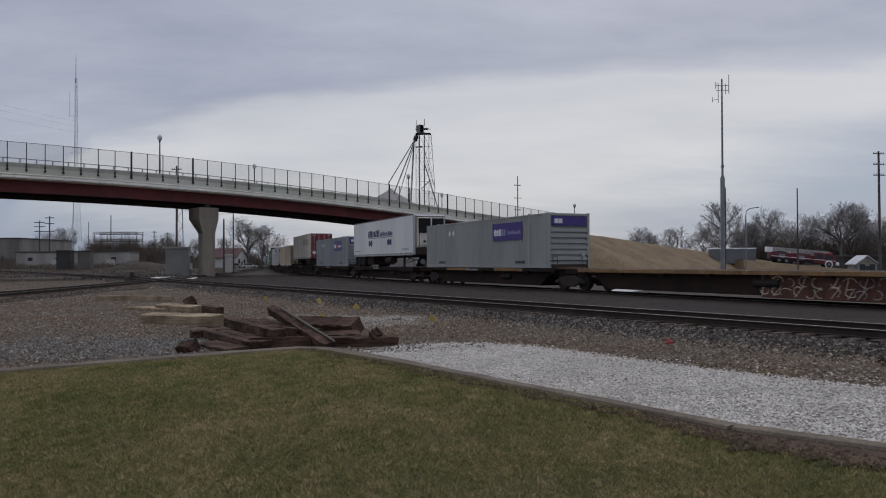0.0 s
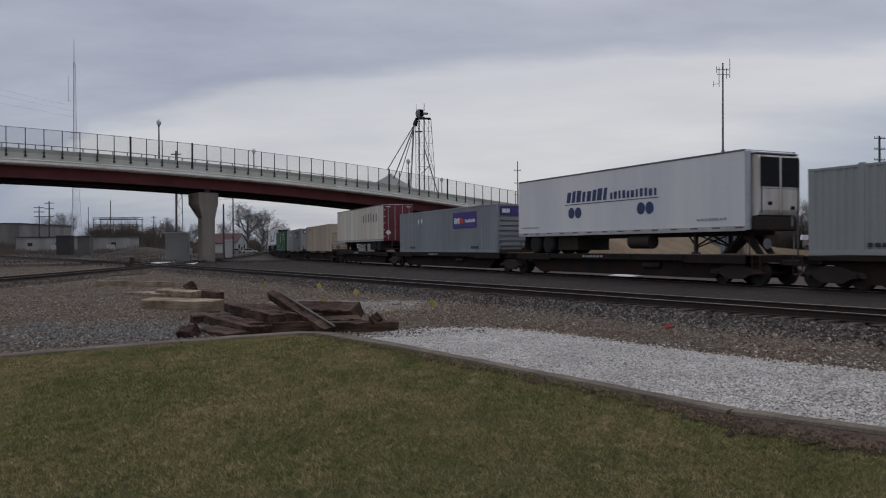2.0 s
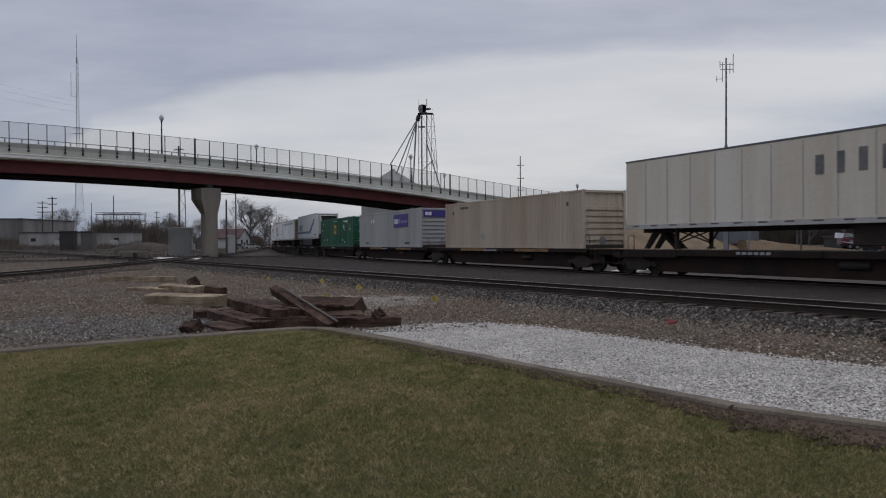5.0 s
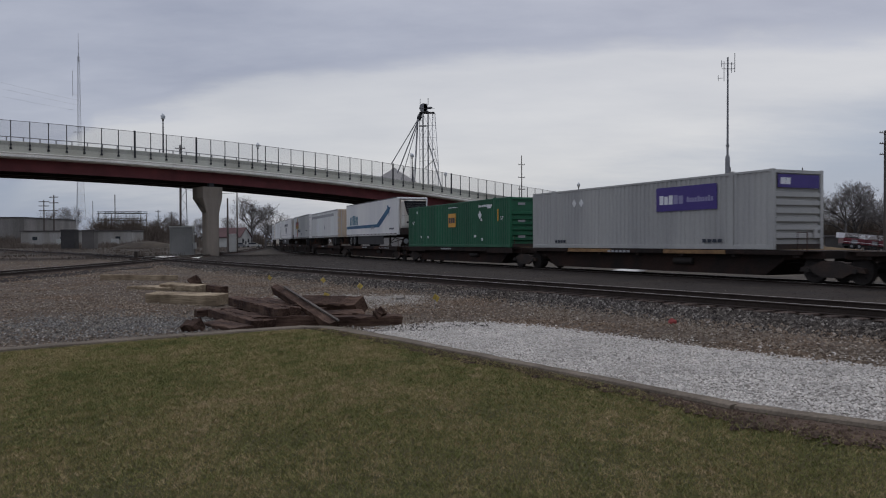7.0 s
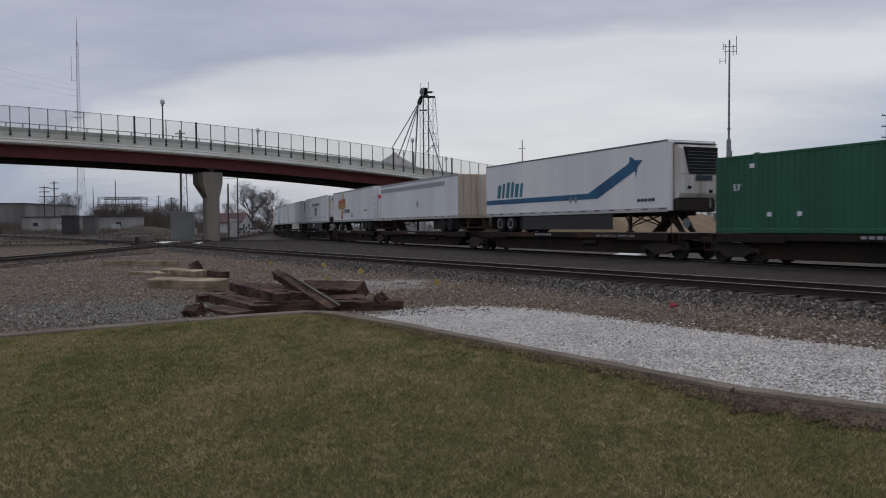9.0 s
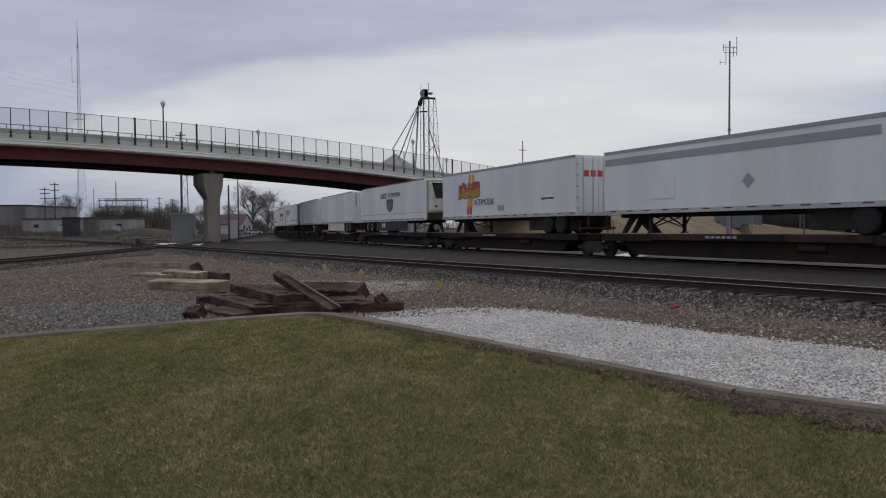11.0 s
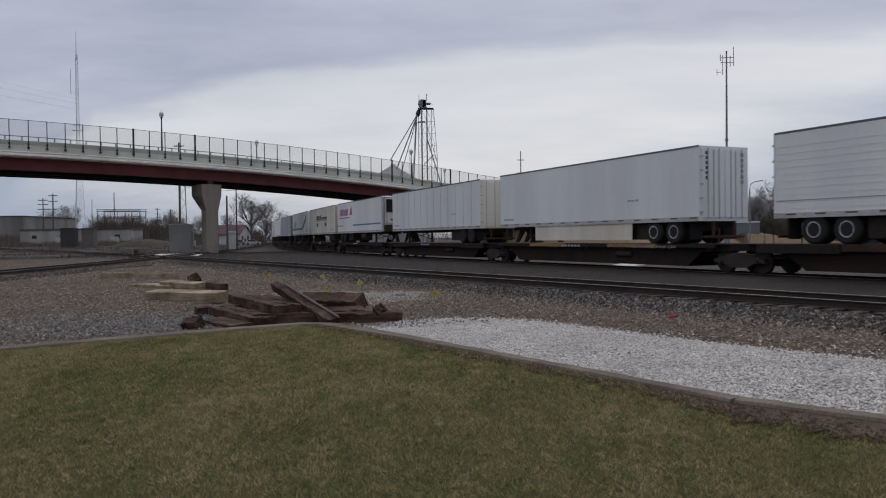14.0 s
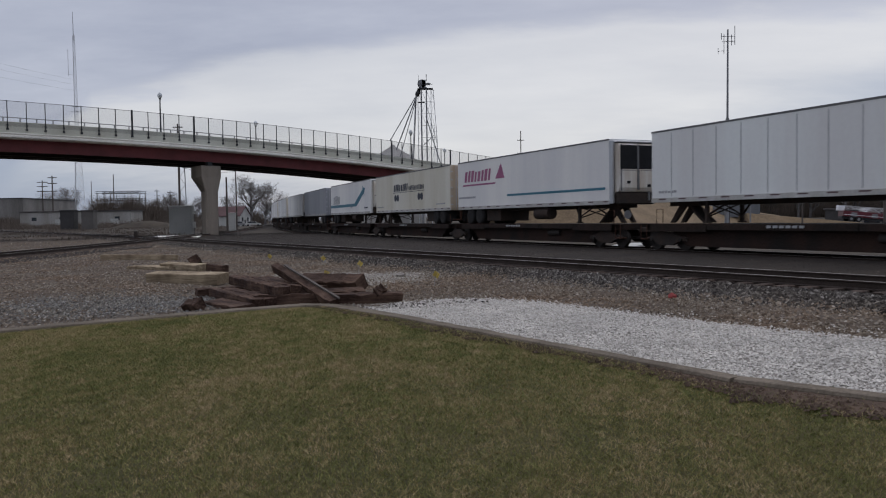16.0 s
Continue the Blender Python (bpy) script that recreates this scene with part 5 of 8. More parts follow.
def dress_sunset(t, h):
    for a in (0, 0.52):
        x = -4.22 + a * 0.8
        part("upright_stripe", Build().prism([(x, 2.8), (x + 0.32, 2.8), (x + 0.62, 4.84), (x + 0.3, 4.84)], -TW - 0.014, -TW - 0.010, "y"), M["orange"], t, "orange and red upright stripe")
        part("upright_stripe", Build().prism([(x - 0.07, 2.3), (x + 0.25, 2.3), (x + 0.32, 2.797), (x, 2.797)], -TW - 0.014, -TW - 0.010, "y"), M["redvinyl"], t)
    # six jagged painted shapes in place of a word: slanting strokes, red above and orange below, on a dark rim
    rr = random.Random(4)
    for i in range(6):
        x, lo, hi = -5.55 + i * 0.535, 3.38 + 0.04 * (i % 2), 4.2 + 0.05 * ((i * 2) % 3)
        mid = lo + (hi - lo) * rr.uniform(0.4, 0.6)
        for k, (a, w_) in enumerate(((0.0, 0.17), (0.27, 0.17))):
            sl = (0.16, 0.10, -0.02, 0.18)[(i + k) % 4]
            za, zb = lo + rr.uniform(-0.07, 0.05), hi + rr.uniform(-0.05, 0.08)
            xa = x + a
            xm = xa + sl * (mid - lo) / (hi - lo)
            part("lettering_rim", Build().prism([(xa - 0.03, za - 0.03), (xa + w_ + 0.03, za - 0.03), (xa + w_ + sl + 0.03, zb + 0.03), (xa + sl - 0.03, zb + 0.03)], -TW - 0.019, -TW - 0.015, "y"), M["ink"], t)
            part("lettering_bar", Build().prism([(xa, za), (xa + w_, za + 0.03), (xm + w_, mid), (xm, mid)], -TW - 0.024, -TW - 0.019, "y"), M["orange"], t)
            part("lettering_bar", Build().prism([(xm, mid), (xm + w_, mid), (xa + w_ + sl, zb - 0.04), (xa + sl, zb)], -TW - 0.024, -TW - 0.019, "y"), M["redvinyl"], t)
        zc = mid + rr.uniform(-0.15, 0.2)
        part("lettering_bar", Build().prism([(x + 0.1, zc), (x + 0.42, zc + 0.03), (x + 0.42, zc + 0.15), (x + 0.1, zc + 0.12)], -TW - 0.027, -TW - 0.0245, "y"), M["orange"] if i % 2 else M["redvinyl"], t)
    letters("lettering", "INTERMODAL", 0.56, M["ink"], t, pose(-1.93, -TW - 0.012, 2.86, 90, 0, 0), 2.75, 0.28)
    dots(t, 0.3, 2.62, 0.2, M["greyvinyl"])
    blocks(t, 4.8, 6.1, 2.95, 3.05, 7, M["ink"])
    for y in (-0.85, -0.45, -0.05, 0.35, 0.75):
        part("lettering_bar", Build().box(h + 0.09, h + 0.096, y, y + 0.30, 3.98, 4.3), M["redvinyl"] if y < 0.3 else M["orange"], t)


def dress_shield(t, h):
    blocks(t, -2.55, -0.80, 3.95, 4.38, 5, M["ink"], 0.05)
    for i in range(5):
        x = -2.49 + i * 0.35
        part("lettering_bar", Build().prism([(x, 4.0), (x + 0.10, 4.0), (x + 0.14, 4.26), (x + 0.04, 4.26)], -TW - 0.019, -TW - 0.0145, "y"), M["whitevinyl"], t)
    letters("lettering", "INTERMODAL", 0.52, M["ink"], t, pose(1.12, -TW - 0.012, 3.99, 90, 0, 0), 3.3, 0.28)
    sh = part("shield", Build().prism([(-0.85, 3.75), (-0.6, 3.86), (0.65, 3.86), (0.92, 3.75), (0.8, 3.08), (0.04, 2.76), (-0.72, 3.08)], -TW - 0.012, -TW - 0.004, "y"), M["ink"], t, "dark shield emblem")
    for x in (-0.45, -0.05, 0.35):
        part("mark", Build().prism([(x - 0.1, 3.0), (x + 0.06, 3.0), (x + 0.2, 3.75), (x + 0.04, 3.75)], -TW - 0.018, -TW - 0.012, "y"), M["greyvinyl"], sh)
    for x in (-2.0, -1.5):
        part("placard", Build().prism([(x, 1.5), (x + 0.2, 1.72), (x, 1.94), (x - 0.2, 1.72)], -TW - 0.004, -TW + 0.03, "y"), M["whitevinyl"], t)
    decal(t, "belt_line", -h + 0.1, h - 0.4, 2.62, 2.66, M["greyvinyl"], -TW - 0.004)


def dress_magenta(t, h):
    strokes(t, -7.2, -3.6, 3.75, 4.45, 8, M["magenta"], 0.16, 0.42)
    decal(t, "underline", -7.4, -3.0, 3.5, 3.6, M["magenta"], -TW - 0.004)
    part("sail_mark", Build().prism([(-3.0, 3.8), (-1.9, 3.8), (-2.3, 4.7)], -TW - 0.012, -TW - 0.004, "y"), M["magenta"], t)
    decal(t, "teal_line", -1.6, h - 0.3, 2.72, 2.84, M["teal"], -TW - 0.004)
    decal(t, "teal_line", -h + 0.1, -5.6, 2.72, 2.84, M["greyvinyl"], -TW - 0.004)


def dress_plain(t, h):
    blocks(t, -7.6, -6.5, 2.42, 2.52, 6, M["greyvinyl"])
    blocks(t, 3.6, 4.4, 3.0, 3.08, 3, M["greyvinyl"])


def dress_van(t, h):
    dress_plain(t, h)
    for i in range(6):
        part("lettering_bar", Build().box(h + 0.086, h + 0.092, -1.02, -0.88, 3.7 + i * 0.2, 3.83 + i * 0.2), M["ink"], t)
        part("lettering_bar", Build().box(h + 0.086, h + 0.092, 0.86, 1.0, 3.55 + i * 0.22, 3.7 + i * 0.22), M["ink"], t)
    for y in (-0.62, 0.55):
        part("door_seal", Build().box(h + 0.086, h + 0.10, y, y + 0.05, TZ0 + 0.2, TZ1 - 0.15), M["greyvinyl"], t)


def truck(parent, x, name="truck"):
    """A two-axle bogie: cast side frames, bolster, turning wheelsets."""
    tr = part(name, Build().box(x - 0.22, x + 0.22, -1.0, 1.0, 0.42, 0.72, 0.03), M["grime"], parent)
    for y in (-1.02, 1.02):
        prof = [(x - 1.25, 0.40), (x - 1.2, 0.56), (x - 0.75, 0.62), (x - 0.35, 0.78), (x + 0.35, 0.78), (x + 0.75, 0.62), (x + 1.2, 0.56), (x + 1.25, 0.40), (x + 0.8, 0.42), (x + 0.4, 0.22), (x - 0.4, 0.22), (x - 0.8, 0.42)]
        part("side_frame", Build().prism(prof, y - 0.07, y + 0.07, "y"), M["grime"], tr)
        for k in (-0.12, 0.12):
            part("spring", Build().tube([(x + k, y, 0.28), (x + k, y, 0.5)], 0.07, 8), M["wheel"], tr)
        for k in (-0.89, 0.89):
            part("bearing_cap", Build().disc((x + k, y * 1.09, 0.46), (0, 1, 0), 0.085, 0.08, 12), M["wheel"], tr)
    w = Build()
    for y in (-0.755, 0.755):
        w.disc((0, y, 0), (0, 1, 0), 0.46, 0.12, 28, 0.015)
        w.disc((0, y - math.copysign(0.07, y), 0), (0, 1, 0), 0.485, 0.03, 28)
        for k in range(5):
            a = k * 1.2566
            w.disc((0.27 * math.cos(a), y + math.copysign(0.061, y), 0.27 * math.sin(a)), (0, 1, 0), 0.05, 0.012, 8)
    w.tube([(0, -1.1, 0), (0, 1.1, 0)], 0.08, 10)
    me = WHEELSET[0] if WHEELSET else w.mesh("wheelset", M["wheel"])
    if not WHEELSET:
        WHEELSET.append(me)
    for k in (-0.89, 0.89):
        o = part("wheelset", me, M["wheel"], tr, m=pose(x + k, 0, 0.46))
        SPINS.append((o, x + k))
    return tr


WHEELSET = []


def spine_unit(s0, s1, lead, trail, colour="carrust", trailer_on=False, bare=False, words=False):
    """One platform of an articulated spine car between s0 and s1. lead, trail: what stands at its ends: a shared truck, its own truck and coupler, or none."""
    t = thing("spine_car", "grimy articulated flat car platform, " + ("faded yellow side sills" if colour == "caryellow" else "rust-brown side sills" if colour == "carrust" else "soot-dark side sills"), "rail car", "cars of the train")
    h = (s1 - s0) / 2
    part("spine", Build().prism([(-h + 0.4, 0.85), (-h + 2.0, 0.80), (-h + 2.9, 0.20), (h - 2.9, 0.20), (h - 2.0, 0.80), (h - 0.4, 0.85), (h - 0.4, 1.1), (-h + 0.4, 1.1)], -1.0, 1.0, "y"), M["spine"], t)
    side = M[colour]
    n = 5
    for out in (-1, 1):
        for i in range(n):
            a, e = -h + 1.0 + i * (2 * h - 2.0) / n, -h + 1.0 + (i + 1) * (2 * h - 2.0) / n
            lo = 0.96 if colour == "caryellow" else 0.80 if i in (0, n - 1) else 0.88
            m_ = side if (i % 2 or bare) else M["carsoot"]
            part("side_sill", Build().box(a + 0.02, e - 0.02, out * 1.26 - 0.05, out * 1.26 + 0.02, lo, 1.12, 0.01), m_, t)
    for i in range(7):
        x = -h + 1.4 + i * (2 * h - 2.8) / 6
        part("cross_bearer", Build().box(x - 0.09, x + 0.09, -1.22, 1.22, 0.86, 1.08, 0.01), M["grime"], t)
    part("deck_plate", Build().box(-h + 0.5, h - 0.5, -1.2, 1.2, 1.09, 1.12), M["grime"], t)
    for i in range(0 if bare else 6):
        x = -2.0 + i * 0.28
        part("number_bar", Build().box(x, x + 0.2, -1.317, -1.312, 0.97, 1.07), M["greyvinyl"], t)
    for out, x in ((-1, -h + 1.3), (-1, h - 1.3)):
        part("grab_iron", Build().tube([(x, out * 1.2, 1.1), (x, out * 1.2, 1.75), (x + 0.4, out * 1.2, 1.75), (x + 0.4, out * 1.2, 1.1)], 0.02, 6), M["carrust"], t)
    if words:
        letters("lettering", "ALL PURPOSE SPINE CAR", 0.15, M["greyvinyl"], t, pose(5.0, -1.316, 0.94, 90, 0, 0), 2.9)
    if trailer_on:
        part("bridge_plate", Build().box(-h + 0.2, -h + 4.6, -1.28, -0.5, 1.121, 1.135), M["carrust"], t)
    part("brake_pipe", Build().tube([(-h + 1.2, -0.5, 0.7), (-1, -0.9, 0.5), (1, -0.9, 0.5), (h - 1.2, -0.5, 0.7)], 0.03, 6), M["wheel"], t)
    part("air_reservoir", Build().tube([(2.2, -1.0, 0.66), (3.3, -1.0, 0.66)], 0.15, 12), M["wheel"], t)
    if lead == "own":
        truck(t, h - 1.75)
        part("coupler", Build().box(h - 0.5, h + 0.35, -0.12, 0.12, 0.72, 0.95, 0.03), M["grime"], t)
        part("handbrake_wheel", Build().tube([(h - 0.55, -0.7, 1.55), (h - 0.53, -0.7, 1.55)], 0.2, 16), M["greysteel"], t)
        part("end_step", Build().box(h - 0.75, h - 0.35, -1.28, -0.9, 0.45, 0.5).box(h - 0.75, h - 0.72, -1.28, -1.25, 0.45, 1.1).box(h - 0.38, h - 0.35, -1.28, -1.25, 0.45, 1.1), M["carrust"], t)
    if trail == "own":
        truck(t, -h + 1.75)
        part("coupler", Build().box(-h - 0.35, -h + 0.5, -0.12, 0.12, 0.72, 0.95, 0.03), M["grime"], t)
        part("end_step", Build().box(-h + 0.35, -h + 0.75, -1.28, -0.9, 0.45, 0.5).box(-h + 0.35, -h + 0.38, -1.28, -1.25, 0.45, 1.1).box(-h + 0.72, -h + 0.75, -1.28, -1.25, 0.45, 1.1), M["carrust"], t)
    if trail == "shared":
        truck(t, -h - 0.05)
    if bare:   # rusty side plate with sprayed outlines in two rows
        pl = part("side_plate", Build().box(h - 7.1, h - 0.4, -1.03, -0.99, 0.14, 0.955, 0.01), M["platerust"], t, "rusty plate with pale sprayed scrawl")
        rr = random.Random(7)
        for lo, hi, n_ in ((0.20, 0.56, 13), (0.52, 0.90, 11)):
            for i in range(n_):
                x = h - 6.9 + i * 6.3 / n_ + rr.uniform(-0.08, 0.08)
                w_, zc, hh = rr.uniform(0.32, 0.55), (lo + hi) / 2 + rr.uniform(-0.05, 0.05), (hi - lo) * rr.uniform(0.36, 0.52)
                a0 = rr.uniform(-3.1, 3.1)
                a1 = a0 + rr.uniform(2.6, 5.2) * rr.choice((-1, 1))
                arc = [(x + w_ * 0.5 * math.cos(a0 + (a1 - a0) * k / 10), -1.032, zc + hh * math.sin(a0 + (a1 - a0) * k / 10)) for k in range(11)]
                part("sprayed_loop", Build().tube(arc, rr.uniform(0.011, 0.02), 4), M["cream"] if i < n_ * 0.55 else M["greyvinyl"], pl)
                if rr.random() < 0.5:
                    part("sprayed_bar", Build().tube([(x - 0.12, -1.032, lo), (x + rr.uniform(-0.1, 0.25), -1.032, hi)], 0.014, 4), M["cream"], pl)
    MOVES.append((t, s0, s1))
    return t


# what rides on the train, from its leading end: place of the load's front, kind
LOADS = [(-16.8, None), (2.2, None), (21.45, "c"), (40.3, "t"), (59.0, "c"), (79.2, "t"), (98.6, "c"), (119.25, "c"), (137.9, "c"), (156.75, "t"), (177.0, "t"), (195.45, "t"), (215.0, "t"), (234.85, "t"), (253.55, "t"), (272.6, "t"), (290.0, "t"), (308.0, "t"), (327.0, "t"), (346.0, "t"), (365.2, "t"), (384.2, "t"), (403.0, "t"), (422.2, "t"), (441.2, "t")]
GAP = [LOADS[i + 1][0] - LOADS[i][0] - CL for i in range(len(LOADS) - 1)] + [2.9]
for i, (s, kind) in enumerate(LOADS):
    pos = i % 3   # leading, middle, trailing platform of a three-platform car
    g0 = GAP[i - 1] if i else 2.9
    s0, s1 = s - g0 / 2 + (0.35 if pos == 0 else 0), s + CL + GAP[i] / 2 - (0.35 if pos == 2 else 0)
    spine_unit(s0, s1, "own" if pos == 0 else "", "own" if pos == 2 else "shared", "caryellow" if i in (1, 2, 6, 7, 13) else "carrust" if 8 < i < 14 else "carsoot", kind == "t", kind is None, i in (9, 13))

at = [s for s, k in LOADS]
container(at[2], M["greencase"], "green-grey corrugated container with a purple sign panel", dress_purple)
trailer(at[3], M["white"], "white refrigerated trailer with dark blue lettering bars", reefer=True, split=True, dress=dress_discs)
container(at[4], M["bluegrey"], "blue-grey corrugated container with a purple sign panel", lambda t, h: dress_purple(t, h, "redvinyl", "whitevinyl"))
trailer(at[5], M["cream"], "stained cream trailer with red doors leading", nose=False, ribs=11, doors="reddoor", dress=dress_faded)
container(at[6], M["tan"], "tan corrugated container with a dark diamond placard", dress_tan)
container(at[7], M["palecase"], "grey corrugated container with a purple sign panel", dress_purple)
container(at[8], M["green"], "green corrugated container with an orange square", dress_green)
trailer(at[9], M["white"], "white refrigerated trailer with a sweeping blue stripe", reefer=True, dress=dress_swoosh, skirt="darkbox", bright=True)
trailer(at[10], M["palegrey"], "dirty white trailer with a grey stripe and rusty doors", nose=False, doors="rustywhite", dress=dress_band, roofband=M["greyvinyl"], top=4.92)
trailer(at[11], M["white"], "white ribbed trailer with orange and red lettering", nose=False, doors="white", lines=14, dress=dress_sunset, roofband=M["railgrey"])
trailer(at[12], M["white"], "white refrigerated trailer with a dark shield emblem", reefer=True, dress=dress_shield, skirt="darkbox", lines=10, bright=True)
trailer(at[13], M["palegrey"], "plain pale grey trailer with a white side skirt", nose=False, doors="palegrey", skirt="cream", dress=dress_van, bright=True)
trailer(at[14], M["palegrey"], "pale grey trailer with upright seams and cream doors", nose=False, ribs=12, doors="cream", dress=dress_plain)
trailer(at[15], M["white"], "white refrigerated trailer with magenta lettering bars", reefer=True, split=True, dress=dress_magenta)
trailer(at[16], M["dingy"], "dingy cream trailer with black lettering bars and discs", nose=False, doors="rustywhite", dress=lambda t_, h_: dress_discs(t_, h_, "ink"))
trailer(at[17], M["white"], "white trailer with a sweeping teal stripe", nose=True, reefer=True, dress=lambda t, h: dress_swoosh(t, h, "teal", "greyvinyl"))
trailer(at[18], M["greytrailer"], "mid-grey dry van trailer", nose=False, doors="greytrailer", dress=dress_plain)
for i, (sk, rb, rf) in enumerate((("white", 0, True), ("palegrey", 10, False), ("white", 0, False), ("palegrey", 0, True), ("white", 0, False), ("palegrey", 8, False))):
    trailer(at[19 + i], M[sk], "plain white dry van trailer with cream doors" if sk == "white" else "plain pale grey trailer with upright side posts", reefer=rf, nose=rf, ribs=rb, doors="cream", dress=dress_plain)

# ---- old ties and timbers on the yard ----
def baulk(name, label, x, y, z, length, yaw, pitch, roll, material, w=0.23, h=0.18, worn=0.02, seed=0, category="railway tie", group="heap of old ties"):
    """A squared timber with worn, uneven edges, its centre at x, y, z."""
    r = random.Random(seed)
    n = max(7, round(length * 8))
    vs, fs = [], []
    for i in range(n):
        px = -length / 2 + length * i / (n - 1) + r.uniform(-0.01, 0.01) + (r.uniform(-0.06, 0.06) if i in (0, n - 1) else 0)
        for a, c in ((-1, -0.88), (-0.9, -1), (0.9, -1), (1, -0.88), (1, 0.9), (0.92, 1), (-0.92, 1), (-1, 0.9)):
            vs.append((px + r.uniform(-0.02, 0.02), a * w / 2 + r.uniform(-worn, worn), c * h / 2 + r.uniform(-worn, worn)))
    for i in range(n - 1):
        for k in range(8):
            fs.append((i * 8 + k, i * 8 + (k + 1) % 8, (i + 1) * 8 + (k + 1) % 8, (i + 1) * 8 + k))
    fs += [tuple(range(8)), tuple(range(len(vs) - 1, len(vs) - 9, -1))]
    ob = part(name, Build().add(vs, fs), material, None, "", pose(x, y, z, roll, -pitch, yaw))
    return tagged(ob, label, category, group)


OLD = "weathered dark railway tie lying in a heap"
for i, (x, y, z, L_, yaw, pitch, roll, w, h) in enumerate((
        (-4.22, 17.62, -0.085, 4.0, -61, 0, 2, 0.27, 0.21), (-3.97, 17.78, -0.085, 3.7, -60.5, 0, -4, 0.26, 0.20), (-3.73, 17.95, -0.08, 3.2, -62, 1, 5, 0.25, 0.20),
        (-4.42, 16.57, -0.262, 3.1, -58, 0, -3, 0.27, 0.20), (-4.17, 16.74, -0.262, 2.9, -58.5, 0, 4, 0.25, 0.19),
        (-2.98, 16.58, 0.0, 2.9, -54, -12.5, 14, 0.19, 0.165), (-2.68, 18.55, -0.15, 2.0, -34, 1, 30, 0.37, 0.35),
        (-1.55, 16.0, -0.25, 1.40, 6, 0, 8, 0.24, 0.20), (-3.05, 15.95, -0.25, 1.7, 18, 0, -5, 0.27, 0.22),
        (-4.31, 15.6, -0.31, 1.5, -52, 0, 4, 0.44, 0.10), (-2.55, 16.5, -0.24, 1.9, 25, 0, 15, 0.28, 0.24),
        (-3.57, 17.3, -0.27, 2.5, -41, 0, 3, 0.27, 0.20), (-3.5, 16.6, -0.27, 2.2, -30, 0, 3, 0.28, 0.20),
        (-8.15, 27.4, -0.24, 2.4, -51, 0, 0, 0.26, 0.24), (-3.3, 18.0, -0.27, 2.4, 40, 0, 0, 0.25, 0.20), (-4.6, 18.6, -0.27, 2.4, 30, 0, 0, 0.28, 0.19))):
    baulk("railway_tie", OLD, x, y, z, L_, yaw, pitch, roll, M["oldtie"], w, h, 0.016, i)
baulk("lath", "long thin weathered lath on a heap of ties", -2.81, 16.45, 0.095, 2.5, -54, -12.5, 14, M["pole"], 0.045, 0.03, 0.004, 30, "timber")
baulk("tie_stub", "broken stub of a dark railway tie", -4.81, 15.1, -0.26, 0.34, -30, 6, 30, M["oldtie"], 0.24, 0.22, 0.03, 31)
baulk("tie_stub", "broken stub of a dark railway tie", -1.30, 16.05, -0.12, 0.24, 50, 20, 35, M["oldtie"], 0.18, 0.17, 0.03, 32)
baulk("tie_stub", "dark tie stub leaning on other timbers", -8.95, 28.3, -0.12, 0.8, -80, 24, 35, M["oldtie"], 0.36, 0.3, 0.03, 33)
baulk("timber", "new pale sawn timber lying on gravel", -7.25, 21.95, -0.20, 3.0, -33, 0.8, 7, M["timber"], 0.44, 0.29, 0.006, 40, "timber", "timbers on the yard")
baulk("timber", "new pale sawn timber lying on gravel", -9.3, 28.0, -0.24, 2.4, -40, 0, 7, M["timber"], 0.42, 0.26, 0.008, 41, "timber", "timbers on the yard")
baulk("timber", "pale flat board half buried in gravel", -10.5, 28.9, -0.30, 2.6, -36, 0, 0, M["timber"], 0.9, 0.12, 0.02, 42, "timber", "timbers on the yard")
baulk("timber", "long thin pale timber on gravel", -14.1, 36.2, -0.23, 4.3, -20, 0, 0, M["timber"], 0.2, 0.24, 0.008, 43, "timber", "timbers on the yard")
baulk("timber", "long thin grey timber on gravel", -20.1, 51.4, -0.30, 4.8, 88, 0, 0, M["pole"], 0.14, 0.1, 0.01, 44, "timber", "timbers on the yard")

# ---- marker flags and litter ----
for i, (x, y, hgt, tilt) in enumerate(((-6.94, 31.3, 0.36, 35), (-4.44, 29.0, 0.36, 50), (-2.66, 25.04, 0.36, 40), (-3.12, 20.9, 0.34, 20), (-0.18, 19.66, 0.36, 30))):
    t = thing("marker_flag", "small yellow utility marker flag on a bent wire", "flag", "marker flags", m=pose(x, y, -0.37, 0, 0, (-25, 20, -10, 35, -30)[i]))
    part("wire", Build().tube([(-0.06, 0, 0), (-0.05, 0.02, hgt * 0.5), (0, 0, hgt)], 0.006, 5), M["greysteel"], t)
    b = Build()
    for k in range(4):   # a limp square of plastic film, slightly creased
        x0, x1 = -0.08 + 0.04 * k, -0.04 + 0.04 * k
        y0, y1 = 0.012 * math.sin(2.2 * k + i), 0.012 * math.sin(2.2 * (k + 1) + i)
        b.add([(x0, y0, -0.07), (x1, y1, -0.07), (x1, y1, 0.07), (x0, y0, 0.07), (x0, y0 + 0.005, -0.07), (x1, y1 + 0.005, -0.07), (x1, y1 + 0.005, 0.07), (x0, y0 + 0.005, 0.07)], [(0, 1, 2, 3), (7, 6, 5, 4), (0, 4, 5, 1), (3, 2, 6, 7)])
    part("flag", b, M["yellowflag"], t, m=pose(0, 0.004, hgt - 0.04, 0, tilt, 0))


